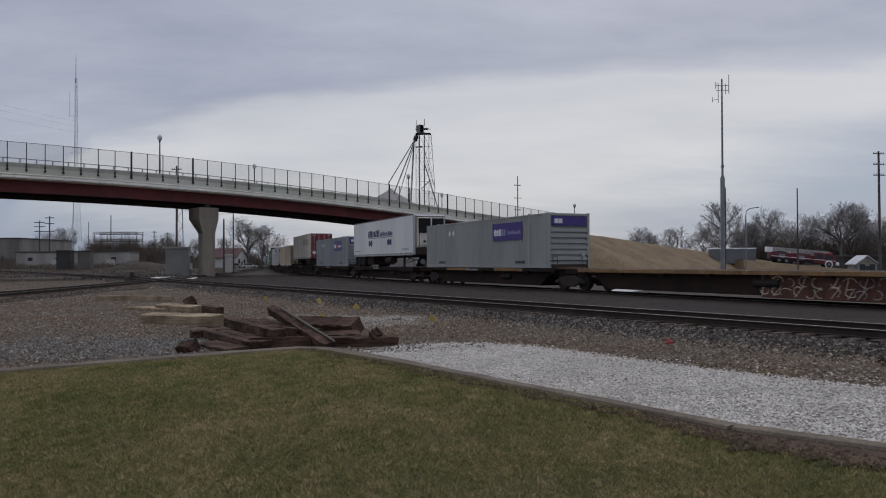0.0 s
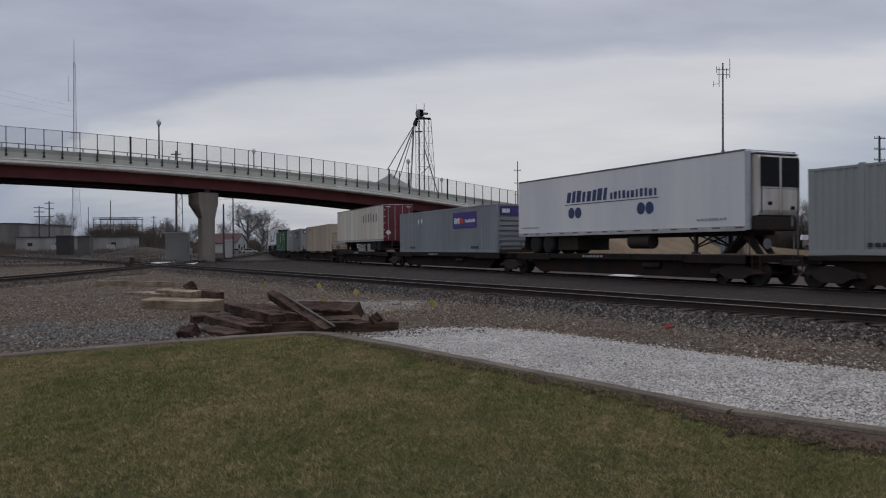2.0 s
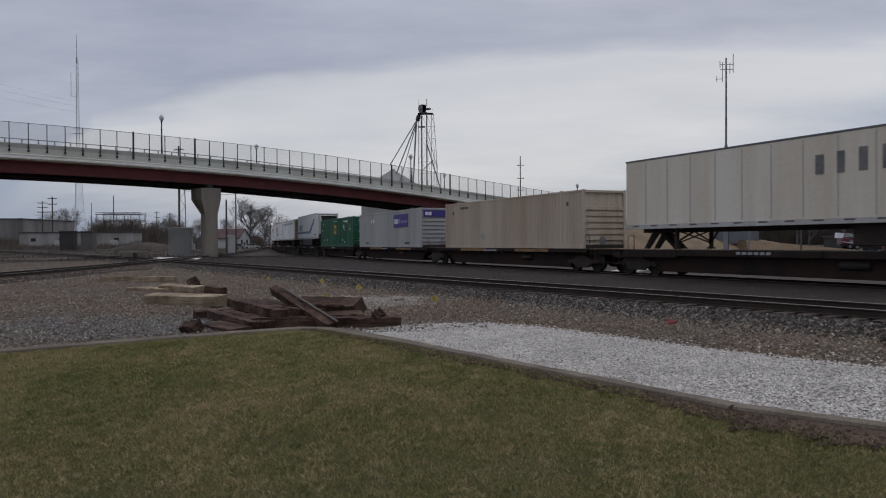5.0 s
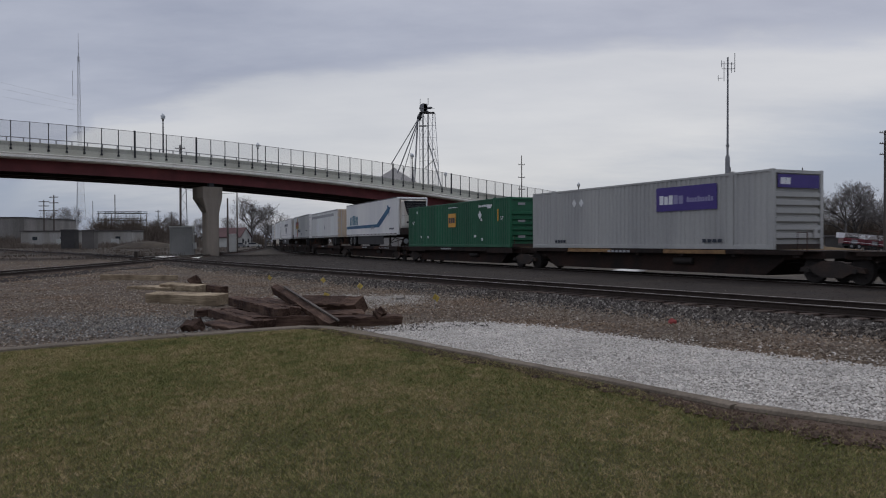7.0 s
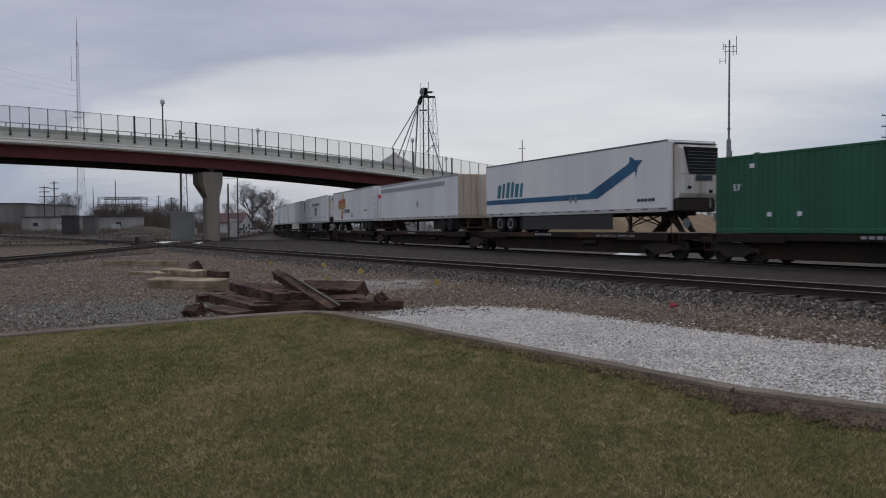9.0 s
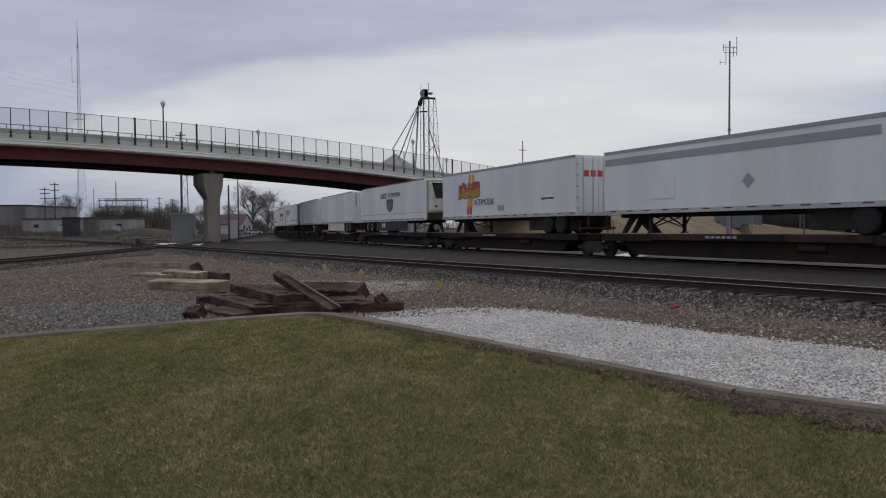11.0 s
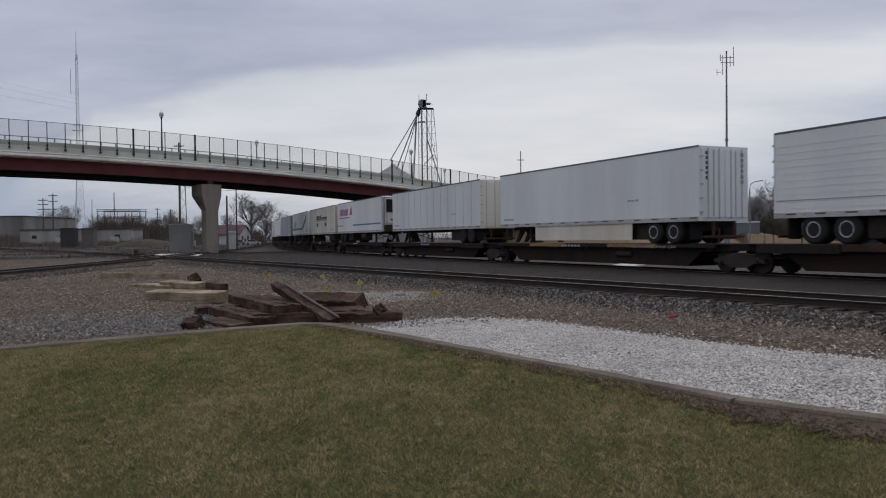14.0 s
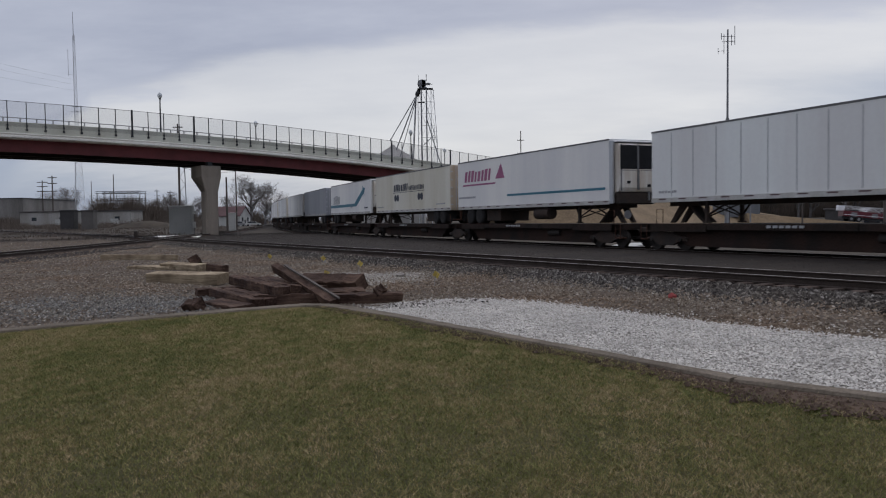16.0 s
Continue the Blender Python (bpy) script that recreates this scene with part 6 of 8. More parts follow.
def scrap(name, label, x, y, size, material, seed, cat):
    r = random.Random(seed)
    b = Build()
    n = 9
    top = [(size * math.cos(6.283 * k / n) * r.uniform(0.6, 1.1), size * 0.6 * math.sin(6.283 * k / n) * r.uniform(0.6, 1.1), r.uniform(0.03, 0.10)) for k in range(n)]
    bot = [(a * 0.9, c * 0.9, -0.02) for a, c, _ in top]
    b.add(top + bot + [(0, 0, 0.13)], [(k, (k + 1) % n, n + (k + 1) % n, n + k) for k in range(n)] + [(k, (k + 1) % n, 2 * n) for k in range(n)] + [tuple(range(n, 2 * n))])
    tagged(part(name, b, material, None, "", pose(x, y, -0.35, 0, 0, r.uniform(0, 360))), label, cat)


scrap("rag", "crumpled red rag on the ballast", 4.66, 15.95, 0.10, M["redcloth"], 3, "litter")
scrap("plastic_sheet", "crumpled white plastic sheet on gravel", -1.25, 23.1, 0.24, M["palebed"], 4, "litter")
scrap("plastic_cup", "small white piece of litter", -4.7, 31.0, 0.09, M["palebed"], 5, "litter")
scrap("paper_scrap", "pale scrap of paper on cinders", 3.6, 31.0, 0.16, M["whitevinyl"], 6, "litter")
scrap("paper_scrap", "pale scrap of paper on cinders", -3.5, 41.0, 0.18, M["whitevinyl"], 7, "litter")
scrap("paper_scrap", "small pale scrap on the lawn edge", -1.72, 14.9, 0.045, M["palebed"], 8, "litter")


# ---- poles, masts, towers ----
def utility_pole(x, y, z0, top, arms=(), r=0.16, label="weathered wooden utility pole", turn=0.0, arm=1.2, lean=0.0):
    t = thing("utility_pole", label, "utility pole", "utility poles", m=pose(x, y, z0, 0, lean, turn))
    h = top - z0
    part("shaft", Build().tube([(0, 0, -0.3), (0, 0, h * 0.5), (0, 0, h)], [r, r * 0.85, r * 0.65], 8), M["pole"], t)
    for dz in arms:
        a = part("crossarm", Build().box(-arm, arm, -0.06, 0.06, h - dz - arm * 0.07, h - dz + arm * 0.07, 0.01), M["pole"], t)
        for k in (-0.9, -0.45, 0.45, 0.9):
            part("insulator", Build().tube([(k * arm, 0, h - dz + 0.07), (k * arm, 0, h - dz + 0.3)], [0.07, 0.04], 6), M["greysteel"], a)
    return t


GZ = -0.1
for x, y, top, arms, r in ((-168, 330, 19.8, (0.8, 2.6, 4.6), 0.3), (-163.8, 330, 21.7, (0.8, 3.2, 6.5), 0.36), (-134, 300, 17.5, (), 0.16), (-125.5, 300, 20, (), 0.25), (-109, 300, 14, (0.6, 2.4), 0.22), (-104, 300, 13.4, (0.6,), 0.22),
                           (-50.2, 150, 20.1, (0.7,), 0.24), (-35.7, 130, 8.7, (), 0.2), (-31.5, 120, 9.5, (), 0.13), (22.2, 220, 25.4, (2.6, 6.2, 9.5), 0.19), (73.4, 130, 19.4, (0.4, 2.2, 4.0), 0.24), (54.2, 118, 12.2, (), 0.13)):
    utility_pole(x, y, GZ, top, arms, r, turn=random.uniform(-15, 15), arm=2.2 if y > 300 else 1.0)

# metal pole with rungs beside the wooden one
t = thing("utility_pole", "grey steel lattice utility pole", "utility pole", "utility poles", m=pose(-52.2, 158, GZ))
for sx in (-0.5, 0.5):
    part("leg", Build().tube([(sx * 1.5, 0, 0), (sx * 0.9, 0, 14.0)], 0.09, 6), M["greysteel"], t)
for k in range(9):
    part("brace", Build().tube([((0.75 - 0.033 * k) * (-1) ** k, 0, k * 1.5), (-(0.75 - 0.033 * (k + 1)) * (-1) ** k, 0, (k + 1) * 1.5)], 0.05, 5), M["greysteel"], t)


def lattice_mast():
    """Slender three-legged radio tower with a side antenna."""
    t = thing("radio_tower", "tall slender grey lattice radio tower", "tower", m=pose(-139, 300, GZ))
    def rad(z):
        return 2.7 - 1.9 * min(1, z / 38) if z < 38 else 0.8 - 0.35 * (z - 38) / 34
    def leg(k, z):
        a = radians(30 + 120 * k)
        return Vector((rad(z) * math.cos(a), rad(z) * math.sin(a), z))
    zs = [0]
    while zs[-1] < 72:
        zs.append(zs[-1] + max(1.6, rad(zs[-1]) * 1.5))
    for k in range(3):
        part("leg", Build().tube([leg(k, z) for z in zs], 0.06, 6), M["galv"], t)
    for i in range(len(zs) - 1):
        b = Build()
        for k in range(3):
            b.tube([leg(k, zs[i]), leg((k + 1) % 3, zs[i + 1])], 0.035, 4, False)
            b.tube([leg((k + 1) % 3, zs[i]), leg(k, zs[i + 1])], 0.035, 4, False)
            b.tube([leg(k, zs[i + 1]), leg((k + 1) % 3, zs[i + 1])], 0.035, 4, False)
        part("bracing", b, M["galv"], t)
    part("whip_antenna", Build().tube([(0, 0, 71), (0, 0, 77), (0, 0, 82)], [0.12, 0.1, 0.04], 6), M["greysteel"], t)
    a = part("side_arm", Build().tube([(0, 0, 58), (-2.3, 0, 58.4)], 0.07, 6), M["galv"], t)
    part("side_antenna", Build().tube([(-2.3, 0, 57.8), (-2.3, 0, 67.5)], 0.08, 6), M["galv"], a)
    for z, w in ((46, 1.6), (44, 2.0)):
        part("platform", Build().box(-w, w, -0.3, 0.3, z, z + 0.15), M["galv"], t)


lattice_mast()


def grain_leg():
    """Elevator tower of a grain mill with its head house, spouts and caged ladders."""
    t = thing("grain_elevator_tower", "grey lattice grain elevator tower with slanting spouts", "tower", m=pose(-4.0, 200, GZ))
    # main legs: two heavy uprights, lighter ones round them, the outer pair splayed
    for (x0, x1), y, r_ in (((-0.95, -0.90), -0.8, 0.19), ((0.30, 0.40), -0.8, 0.17), ((-0.95, -0.90), 1.4, 0.10), ((0.30, 0.40), 1.4, 0.10)):
        part("leg", Build().tube([(x0, y, 0), (x1, y, 34.6)], r_, 7), M["greysteel"], t)
    for pts_ in ([(-4.3, 0.3, 0), (-3.5, 0.3, 15), (-2.4, 0.3, 32.4)], [(-1.9, 1.0, 0), (-1.8, 1.0, 34.3)], [(1.45, -0.4, 0), (1.55, -0.4, 34.3)], [(2.6, 0.4, 0), (3.0, 0.4, 20.5), (2.1, 0.4, 34.3)]):
        part("leg", Build().tube(pts_, 0.085, 6), M["galv"], t)
    for k in range(11):
        z0, z1 = 1.0 + k * 3.0, 4.0 + k * 3.0
        for (xa, ya), (xb, yb) in (((-1.85, 1.0), (-0.92, -0.8)), ((0.35, -0.8), (1.5, -0.4)), ((1.5, -0.4), (2.4, 0.4)), ((-0.92, -0.8), (0.35, -0.8))):
            part("diagonal_brace", Build().tube([(xa, ya, z0), (xb, yb, z1)] if k % 2 else [(xb, yb, z0), (xa, ya, z1)], 0.038, 4, False), M["galv"], t)
            part("cross_brace", Build().tube([(xa, ya, z1), (xb, yb, z1)], 0.045, 4, False), M["greysteel"], t)
    part("head_house", Build().tube([(-0.75, -1.0, 35.5), (-0.75, 1.0, 35.5)], 1.06, 14).box(-0.75, 0.25, -1.0, 1.0, 34.42, 36.5, 0.1), M["greysteel"], t)
    part("drive_motor", Build().box(0.2, 1.3, -0.4, 0.4, 35.3, 35.8, 0.08).tube([(1.0, 0, 35.5), (1.45, 0, 35.7)], 0.16, 8), M["greysteel"], t)
    part("platform", Build().box(-1.85, 2.05, -1.2, 1.2, 34.22, 34.36).box(-1.85, 2.05, -1.2, -1.16, 35.2, 35.26).box(-1.9, -0.05, -1.0, 0.6, 30.85, 30.97), M["darksteel"], t)
    part("distributor", Build().tube([(-1.5, 0, 34.2), (-1.75, 0, 33.4), (-2.0, 0, 32.6), (-2.3, 0, 32.2)], [0.35, 0.62, 0.55, 0.2], 10), M["darksteel"], t)
    for a_, c_, r_ in (((-1.8, 0, 33.3), (-9.2, 2.0, 21.5), 0.13), ((-1.9, -0.3, 33.0), (-7.5, 0.0, 19.0), 0.15), ((-1.95, -0.5, 32.6), (-8.6, -1.0, 10.0), 0.10), ((-2.2, 0, 32.4), (-3.6, -0.6, 8.0), 0.13), ((0.2, -0.9, 27.3), (3.6, -1.2, 15.7), 0.13), ((3.6, -1.2, 15.7), (4.6, -1.2, 11.0), 0.13), ((2.05, -0.6, 22.5), (-0.55, -0.9, 20.0), 0.10), ((0.3, -0.9, 30.5), (2.9, -0.9, 20.5), 0.06)):
        part("spout", Build().tube([a_, c_], r_, 8), M["greysteel"], t)
    # caged ladders on both flanks
    for x, top in ((2.55, 24.5), (-3.9, 24.0)):
        part("ladder", Build().tube([(x - 0.25, -0.9, 0), (x - 0.25, -0.9, top)], 0.035, 5).tube([(x + 0.25, -0.9, 0), (x + 0.25, -0.9, top)], 0.035, 5), M["galv"], t)
        for k in range(8):
            z = 10.0 + k * 1.9
            part("cage_hoop", Build().box(x - 0.5, x + 0.5, -1.35, -1.30, z, z + 0.07).box(x - 0.5, x - 0.45, -1.35, -0.9, z, z + 0.07).box(x + 0.45, x + 0.5, -1.35, -0.9, z, z + 0.07), M["galv"], t)
    part("antenna", Build().tube([(0.4, 0, 36.3), (0.4, 0, 38.1)], 0.09, 5), M["darksteel"], t)
    part("antenna", Build().tube([(-1.6, 0, 35.9), (-1.6, 0, 37.9)], 0.05, 5), M["darksteel"], t)


grain_leg()
t = thing("grain_bin", "round corrugated grain bin with a cone roof", "grain bin", m=pose(-13.1, 212, GZ))
part("shell", Build().tube([(0, 0, 0), (0, 0, 16.0)], 8.6, 32), M["binsteel"], t)
part("cone_roof", Build().tube([(0, 0, 16.0), (0, 0, 20.9), (0, 0, 21.4)], [8.8, 0.8, 0.5], 32), M["binsteel"], t)


def antenna_mast():
    t = thing("antenna_mast", "tall grey steel mast with dipole antennas at its top", "mast", m=pose(34.5, 95, -0.3, 0, 0.25, 0))
    part("lower_tube", Build().tube([(0, 0, 0), (0, 0, 11.6), (0, 0, 11.9)], [0.30, 0.27, 0.2], 14), M["greysteel"], t)
    part("upper_tube", Build().tube([(0, 0, 11.8), (0, 0, 18), (0, 0, 23.8)], [0.13, 0.11, 0.09], 10), M["greysteel"], t)
    part("joint_ring", Build().tube([(0, 0, 13.0), (0, 0, 13.2)], 0.2, 10), M["greysteel"], t)
    for z in (22.4, 23.0):
        part("antenna_arm", Build().tube([(-0.7, 0, z), (0.85, 0, z)], 0.035, 6), M["greysteel"], t)
    for x, lo, hi in ((-0.45, 20.9, 23.3), (0.85, 22.0, 24.3), (-0.75, 22.6, 23.4), (0.45, 21.9, 23.2)):
        part("dipole", Build().tube([(x, 0, lo), (x, 0, hi)], 0.04, 6), M["greysteel"], t)
    part("antenna_arm", Build().tube([(-1.2, 0, 21.2), (-0.45, 0, 21.3)], 0.03, 6).tube([(-1.15, 0, 20.9), (-1.15, 0, 21.6)], 0.03, 6), M["greysteel"], t)
    part("cable_run", Build().tube([(0.2, -0.2, 0), (0.28, -0.2, 10.5)], 0.05, 6), M["darksteel"], t)


antenna_mast()
t = thing("road_light", "grey steel road light with a curved arm", "street lamp", m=pose(55.0, 140, -0.2))
part("pole", Build().tube([(0, 0, 0), (0, 0, 9.5), (0.15, 0, 10.4), (0.7, 0, 10.8), (1.8, 0, 11.0)], [0.14, 0.1, 0.09, 0.08, 0.07], 8), M["greysteel"], t)
part("lamp_head", Build().box(1.6, 2.4, -0.15, 0.15, 10.93, 11.1, 0.04), M["greysteel"], t)


# ---- buildings and cabinets ----
def slab_building(name, label, x0, x1, y0, y1, h, wall, roof, bays=0, cat="building", doors=0, overhang=0.3, z0=-0.3):
    t = thing(name, label, cat, m=pose((x0 + x1) / 2, (y0 + y1) / 2, z0))
    a, b_ = (x1 - x0) / 2, (y1 - y0) / 2
    part("wall", Build().box(-a, a, -b_, b_, 0, h, 0.02), wall, t)
    part("roof", Build().box(-a - overhang, a + overhang, -b_ - overhang, b_ + overhang, h + 0.003, h + 0.35, 0.03), roof, t)
    for i in range(bays):
        x = -a + (i + 0.5) * 2 * a / bays
        w = part("window", Build().box(x - 0.8, x + 0.8, -b_ - 0.03, -b_ + 0.01, h * 0.5, h * 0.5 + 1.1), M["window"], t)
        part("sill", Build().box(x - 0.9, x + 0.9, -b_ - 0.08, -b_ + 0.01, h * 0.5 - 0.12, h * 0.5), wall, w)
    for i in range(doors):
        x = -a + (i + 0.7) * 2 * a / max(1, doors)
        part("door", Build().box(x - 1.3, x + 1.3, -b_ - 0.05, -b_ + 0.01, 0, min(3.2, h * 0.7)), M["greybox"], t)
    return t


slab_building("warehouse", "long faded grey metal warehouse with a flat roof", -225, -170, 318, 365, 12.2, M["warehouse"], M["darkbox"], 0, doors=2)
slab_building("workshop", "low chalky white block building beside the yard", -139, -102.5, 258, 268, 5.6, M["whitewall"], M["roof"], 4, doors=2)
slab_building("relay_shed", "small black-brown railway relay shed", -92.2, -88.9, 189, 191.2, 4.7, M["darkbox"], M["darkbox"], 0, "shed", 0, 0.1)
slab_building("relay_shed", "small grey-brown railway relay shed", -87.1, -84.2, 189, 191.2, 4.6, mat("brown_grey_shed", (0.10, 0.09, 0.08), 0.7, 0.2, 0.5, 8), M["roof"], 0, "shed", 0, 0.1)
t = slab_building("signal_cabinet", "large plain grey metal signal cabinet", -35.95, -33.0, 103, 104.2, 3.5, M["greybox"], M["greybox"], 0, "cabinet", 0, 0.06)
part("door", Build().box(-0.5, 0.5, -0.63, -0.597, 0.1, 2.3, 0.01), M["greybox"], t)
part("meter_box", Build().box(1.5, 1.85, -0.3, 0.1, 0.9, 1.7, 0.02), M["palegrey"], t)
part("conduit", Build().tube([(1.68, -0.1, 0), (1.68, -0.1, 3.2)], 0.05, 8), M["greysteel"], t)
part("lamp_bracket", Build().box(1.46, 1.8, -0.2, 0.0, 2.7, 2.95, 0.03), M["palegrey"], t)
t = slab_building("equipment_box", "small pale grey trackside equipment box", -34.0, -32.9, 124.5, 125.5, 2.7, M["greybox"], M["greybox"], 0, "cabinet", 0, 0.05)
slab_building("garage", "low dark lineside building with a flat roof", 83, 112, 160, 170, 3.6, M["darkbox"], M["roof"], 0, z0=-1.7)


def gable_house(name, label, x, y, w, d, h, ridge, wall, roof, turn, z=-0.2):
    t = thing(name, label, "house", m=pose(x, y, z, 0, 0, turn))
    part("wall", Build().prism([(-w / 2, 0), (w / 2, 0), (w / 2, h), (0, ridge), (-w / 2, h)], -d / 2, d / 2, "y"), wall, t)
    for s in (-1, 1):
        part("roof", Build().prism([(0, ridge + 0.02), (0, ridge + 0.2), (s * (w / 2 + 0.4), h - 0.16 + 0.0), (s * (w / 2 + 0.4), h - 0.36)], -d / 2 - 0.3, d / 2 + 0.3, "y"), roof, t)
    for k in (-0.25, 0.25):
        win = part("window", Build().box(k * w - 0.5, k * w + 0.5, -d / 2 - 0.03, -d / 2 + 0.01, h * 0.45, h * 0.45 + 1.2), M["window"], t)
        part("sill", Build().box(k * w - 0.6, k * w + 0.6, -d / 2 - 0.08, -d / 2 + 0.01, h * 0.45 - 0.1, h * 0.45), M["whitewall"], win)
    part("door", Build().box(-0.5, 0.5, -d / 2 - 0.03, -d / 2 + 0.01, 0, 2.0), M["darkbox"], t)
    return t


gable_house("house", "small pale grey house with a dull red roof", -63.4, 236, 7.0, 8.6, 3.4, 5.9, M["greybox"], M["brickred"], 78)
gable_house("garage_house", "small white gabled garage among bare trees", 82.3, 152, 3.6, 5, 2.6, 3.9, M["whitewall"], M["galv"], -8, -1.9)
gable_house("house", "pale house half hidden behind the tracks", -74, 262, 10, 9, 3.2, 5.6, M["whitewall"], M["roof"], -10)


def parked_trailer():
    t = thing("storage_trailer", "grey box trailer with a white roof, parked", "trailer", m=pose(57.0, 152, -0.2, 0, 0, 6))
    part("body", Build().box(-4.2, 4.2, -1.25, 1.25, 0.9, 3.75, 0.03), mat("dull_dark_grey_panel", (0.13, 0.135, 0.14), 0.6, 0.2, 0.5, 8), t)
    part("roof", Build().box(-4.25, 4.25, -1.3, 1.3, 3.75, 3.95, 0.03), M["whitevinyl"], t)
    for x in (-3.6, -2.5):
        for y in (-1.1, 1.1):
            part("wheel", Build().disc((x, y, 0.5), (0, 1, 0), 0.5, 0.3, 18, 0.04), M["rubber"], t)
    for y in (-0.8, 0.8):
        part("landing_leg", Build().box(3.2, 3.35, y - 0.07, y + 0.07, 0, 1.0, 0.01), M["greysteel"], t)


parked_trailer()


# ---- ramp and fire truck ----
RAMP_SLOPE, RAMP_TURN = 5.7, -6.0
RAMP = pose(67.6, 146, 0.40, 0, RAMP_SLOPE, RAMP_TURN)
ROLL = [(0, 0.0), (0.5, 1.7), (1.0, 3.3), (1.5, 4.9), (2.0, 6.5), (2.5, 8.0), (3.0, 9.4), (3.5, 10.6), (4.0, 11.5), (4.5, 12.0), (5.0, 12.1), (16, 12.1)]


def rolled(t):
    return float(np.interp(t, [a for a, _ in ROLL], [d for _, d in ROLL]))


def engine_pose(d):
    return RAMP @ pose(d, 0, 0)


t = thing("ramp_road", "sloping asphalt side road with earth shoulders", "road", kind="structure", m=RAMP)
part("carriageway", Build().box(-11, 22, -2.0, 2.0, -0.25, 0.0, 0.02), M["asphalt"], t)
part("shoulder", Build().prism([(-5.5, -2.6), (-2.4, -0.05), (-2.0, -0.03), (-2.0, -0.24), (2.0, -0.24), (2.0, -0.03), (2.4, -0.05), (5.5, -2.6)], -11.2, 22.2, "x"), M["hill"], t)

ENGINE_WHEELS = []


def fire_truck():
    t = thing("fire_truck", "red ladder fire truck with a silver ladder, rolling downhill", "fire truck", m=RAMP)
    part("chassis", Build().box(-6.0, 5.6, -0.9, 0.9, 0.5, 0.9, 0.02), M["darksteel"], t)
    part("body", Build().box(-5.9, 1.6, -1.22, 1.22, 0.88, 1.95, 0.05), M["firered"], t)
    cab = part("cab", Build().prism([(1.9, 0.55), (5.7, 0.55), (5.8, 1.5), (5.5, 2.35), (5.2, 2.48), (1.9, 2.48)], -1.22, 1.22, "y"), M["firered"], t)
    part("windscreen", Build().prism([(5.77, 1.52), (5.81, 1.52), (5.55, 2.28), (5.51, 2.28)], -1.05, 1.05, "y"), M["window"], cab)
    for x0, x1 in ((2.2, 3.4), (3.7, 5.1)):
        part("side_window", Build().box(x0, x1, -1.235, -1.21, 1.5, 2.2, 0.02), M["window"], cab)
    part("bumper", Build().box(5.7, 6.35, -1.2, 1.2, 0.45, 1.05, 0.08), M["whitevinyl"], t, "white front bumper")
    part("wheel_arch", Build().disc((4.5, -1.2, 0.55), (0, 1, 0), 0.72, 0.08, 18, 0.02), M["whitevinyl"], cab)
    for i in range(6):
        part("locker", Build().box(-5.7 + i * 1.2, -4.65 + i * 1.2, -1.245, -1.21, 1.0, 1.72, 0.01), M["greysteel"] if i % 3 == 1 else M["firered"], t)
    part("stripe", Build().box(-5.85, 5.6, -1.255, -1.225, 1.20, 1.28), M["whitevinyl"], t)
    for y in (-1.1, 1.1):   # handrails over the lockers
        part("handrail", Build().box(-5.8, 1.5, y - 0.03, y + 0.03, 2.22, 2.28).box(-5.8, -5.72, y - 0.03, y + 0.03, 1.95, 2.25).box(-2.2, -2.12, y - 0.03, y + 0.03, 1.95, 2.25).box(1.4, 1.48, y - 0.03, y + 0.03, 1.95, 2.25), M["rim"], t)
    # the aerial: two trussed sides with rungs, nested fly section above
    lad = part("ladder", Build().box(-6.2, 5.0, -0.48, -0.42, 2.30, 2.38).box(-6.2, 5.0, 0.42, 0.48, 2.30, 2.38).box(-6.2, 4.8, -0.48, -0.42, 2.72, 2.79).box(-6.2, 4.8, 0.42, 0.48, 2.72, 2.79), M["rim"], t, "silver aerial ladder")
    part("fly_section", Build().box(-5.4, 5.3, -0.34, -0.29, 2.50, 2.57).box(-5.4, 5.3, 0.29, 0.34, 2.50, 2.57).box(-5.4, 4.9, -0.34, -0.29, 2.86, 2.92).box(-5.4, 4.9, 0.29, 0.34, 2.86, 2.92), M["rim"], lad)
    for i in range(26):
        x = -6.1 + i * 0.42
        part("rung", Build().tube([(x, -0.45, 2.36), (x, 0.45, 2.36)], 0.028, 5), M["rim"], lad)
        part("strut", Build().tube([(x, -0.45, 2.36), (x + 0.4, -0.45, 2.74)] if i % 2 else [(x, -0.45, 2.74), (x + 0.4, -0.45, 2.36)], 0.032, 5), M["rim"], lad)
        if 2 <= i < 25:
            part("strut", Build().tube([(x, -0.315, 2.54), (x + 0.4, -0.315, 2.88)] if i % 2 else [(x, -0.315, 2.88), (x + 0.4, -0.315, 2.54)], 0.028, 5), M["rim"], lad)
    part("turntable", Build().tube([(-3.6, 0, 1.95), (-3.6, 0, 2.3)], 0.85, 16), M["darksteel"], t)
    bk = part("basket", Build().box(-6.6, -5.5, -0.62, -0.57, 1.9, 2.85, 0.01).box(-6.6, -5.5, 0.57, 0.62, 1.9, 2.85, 0.01).box(-6.6, -6.53, -0.57, 0.57, 1.9, 2.85, 0.01), M["whitevinyl"], t, "white ladder basket")
    part("lifting_ram", Build().tube([(-2.2, -0.55, 2.0), (-4.2, -0.55, 2.55)], 0.12, 10), M["rim"], t)
    part("light_bar", Build().box(4.2, 4.9, -0.9, 0.9, 2.48, 2.62, 0.03), M["redvinyl"], t)
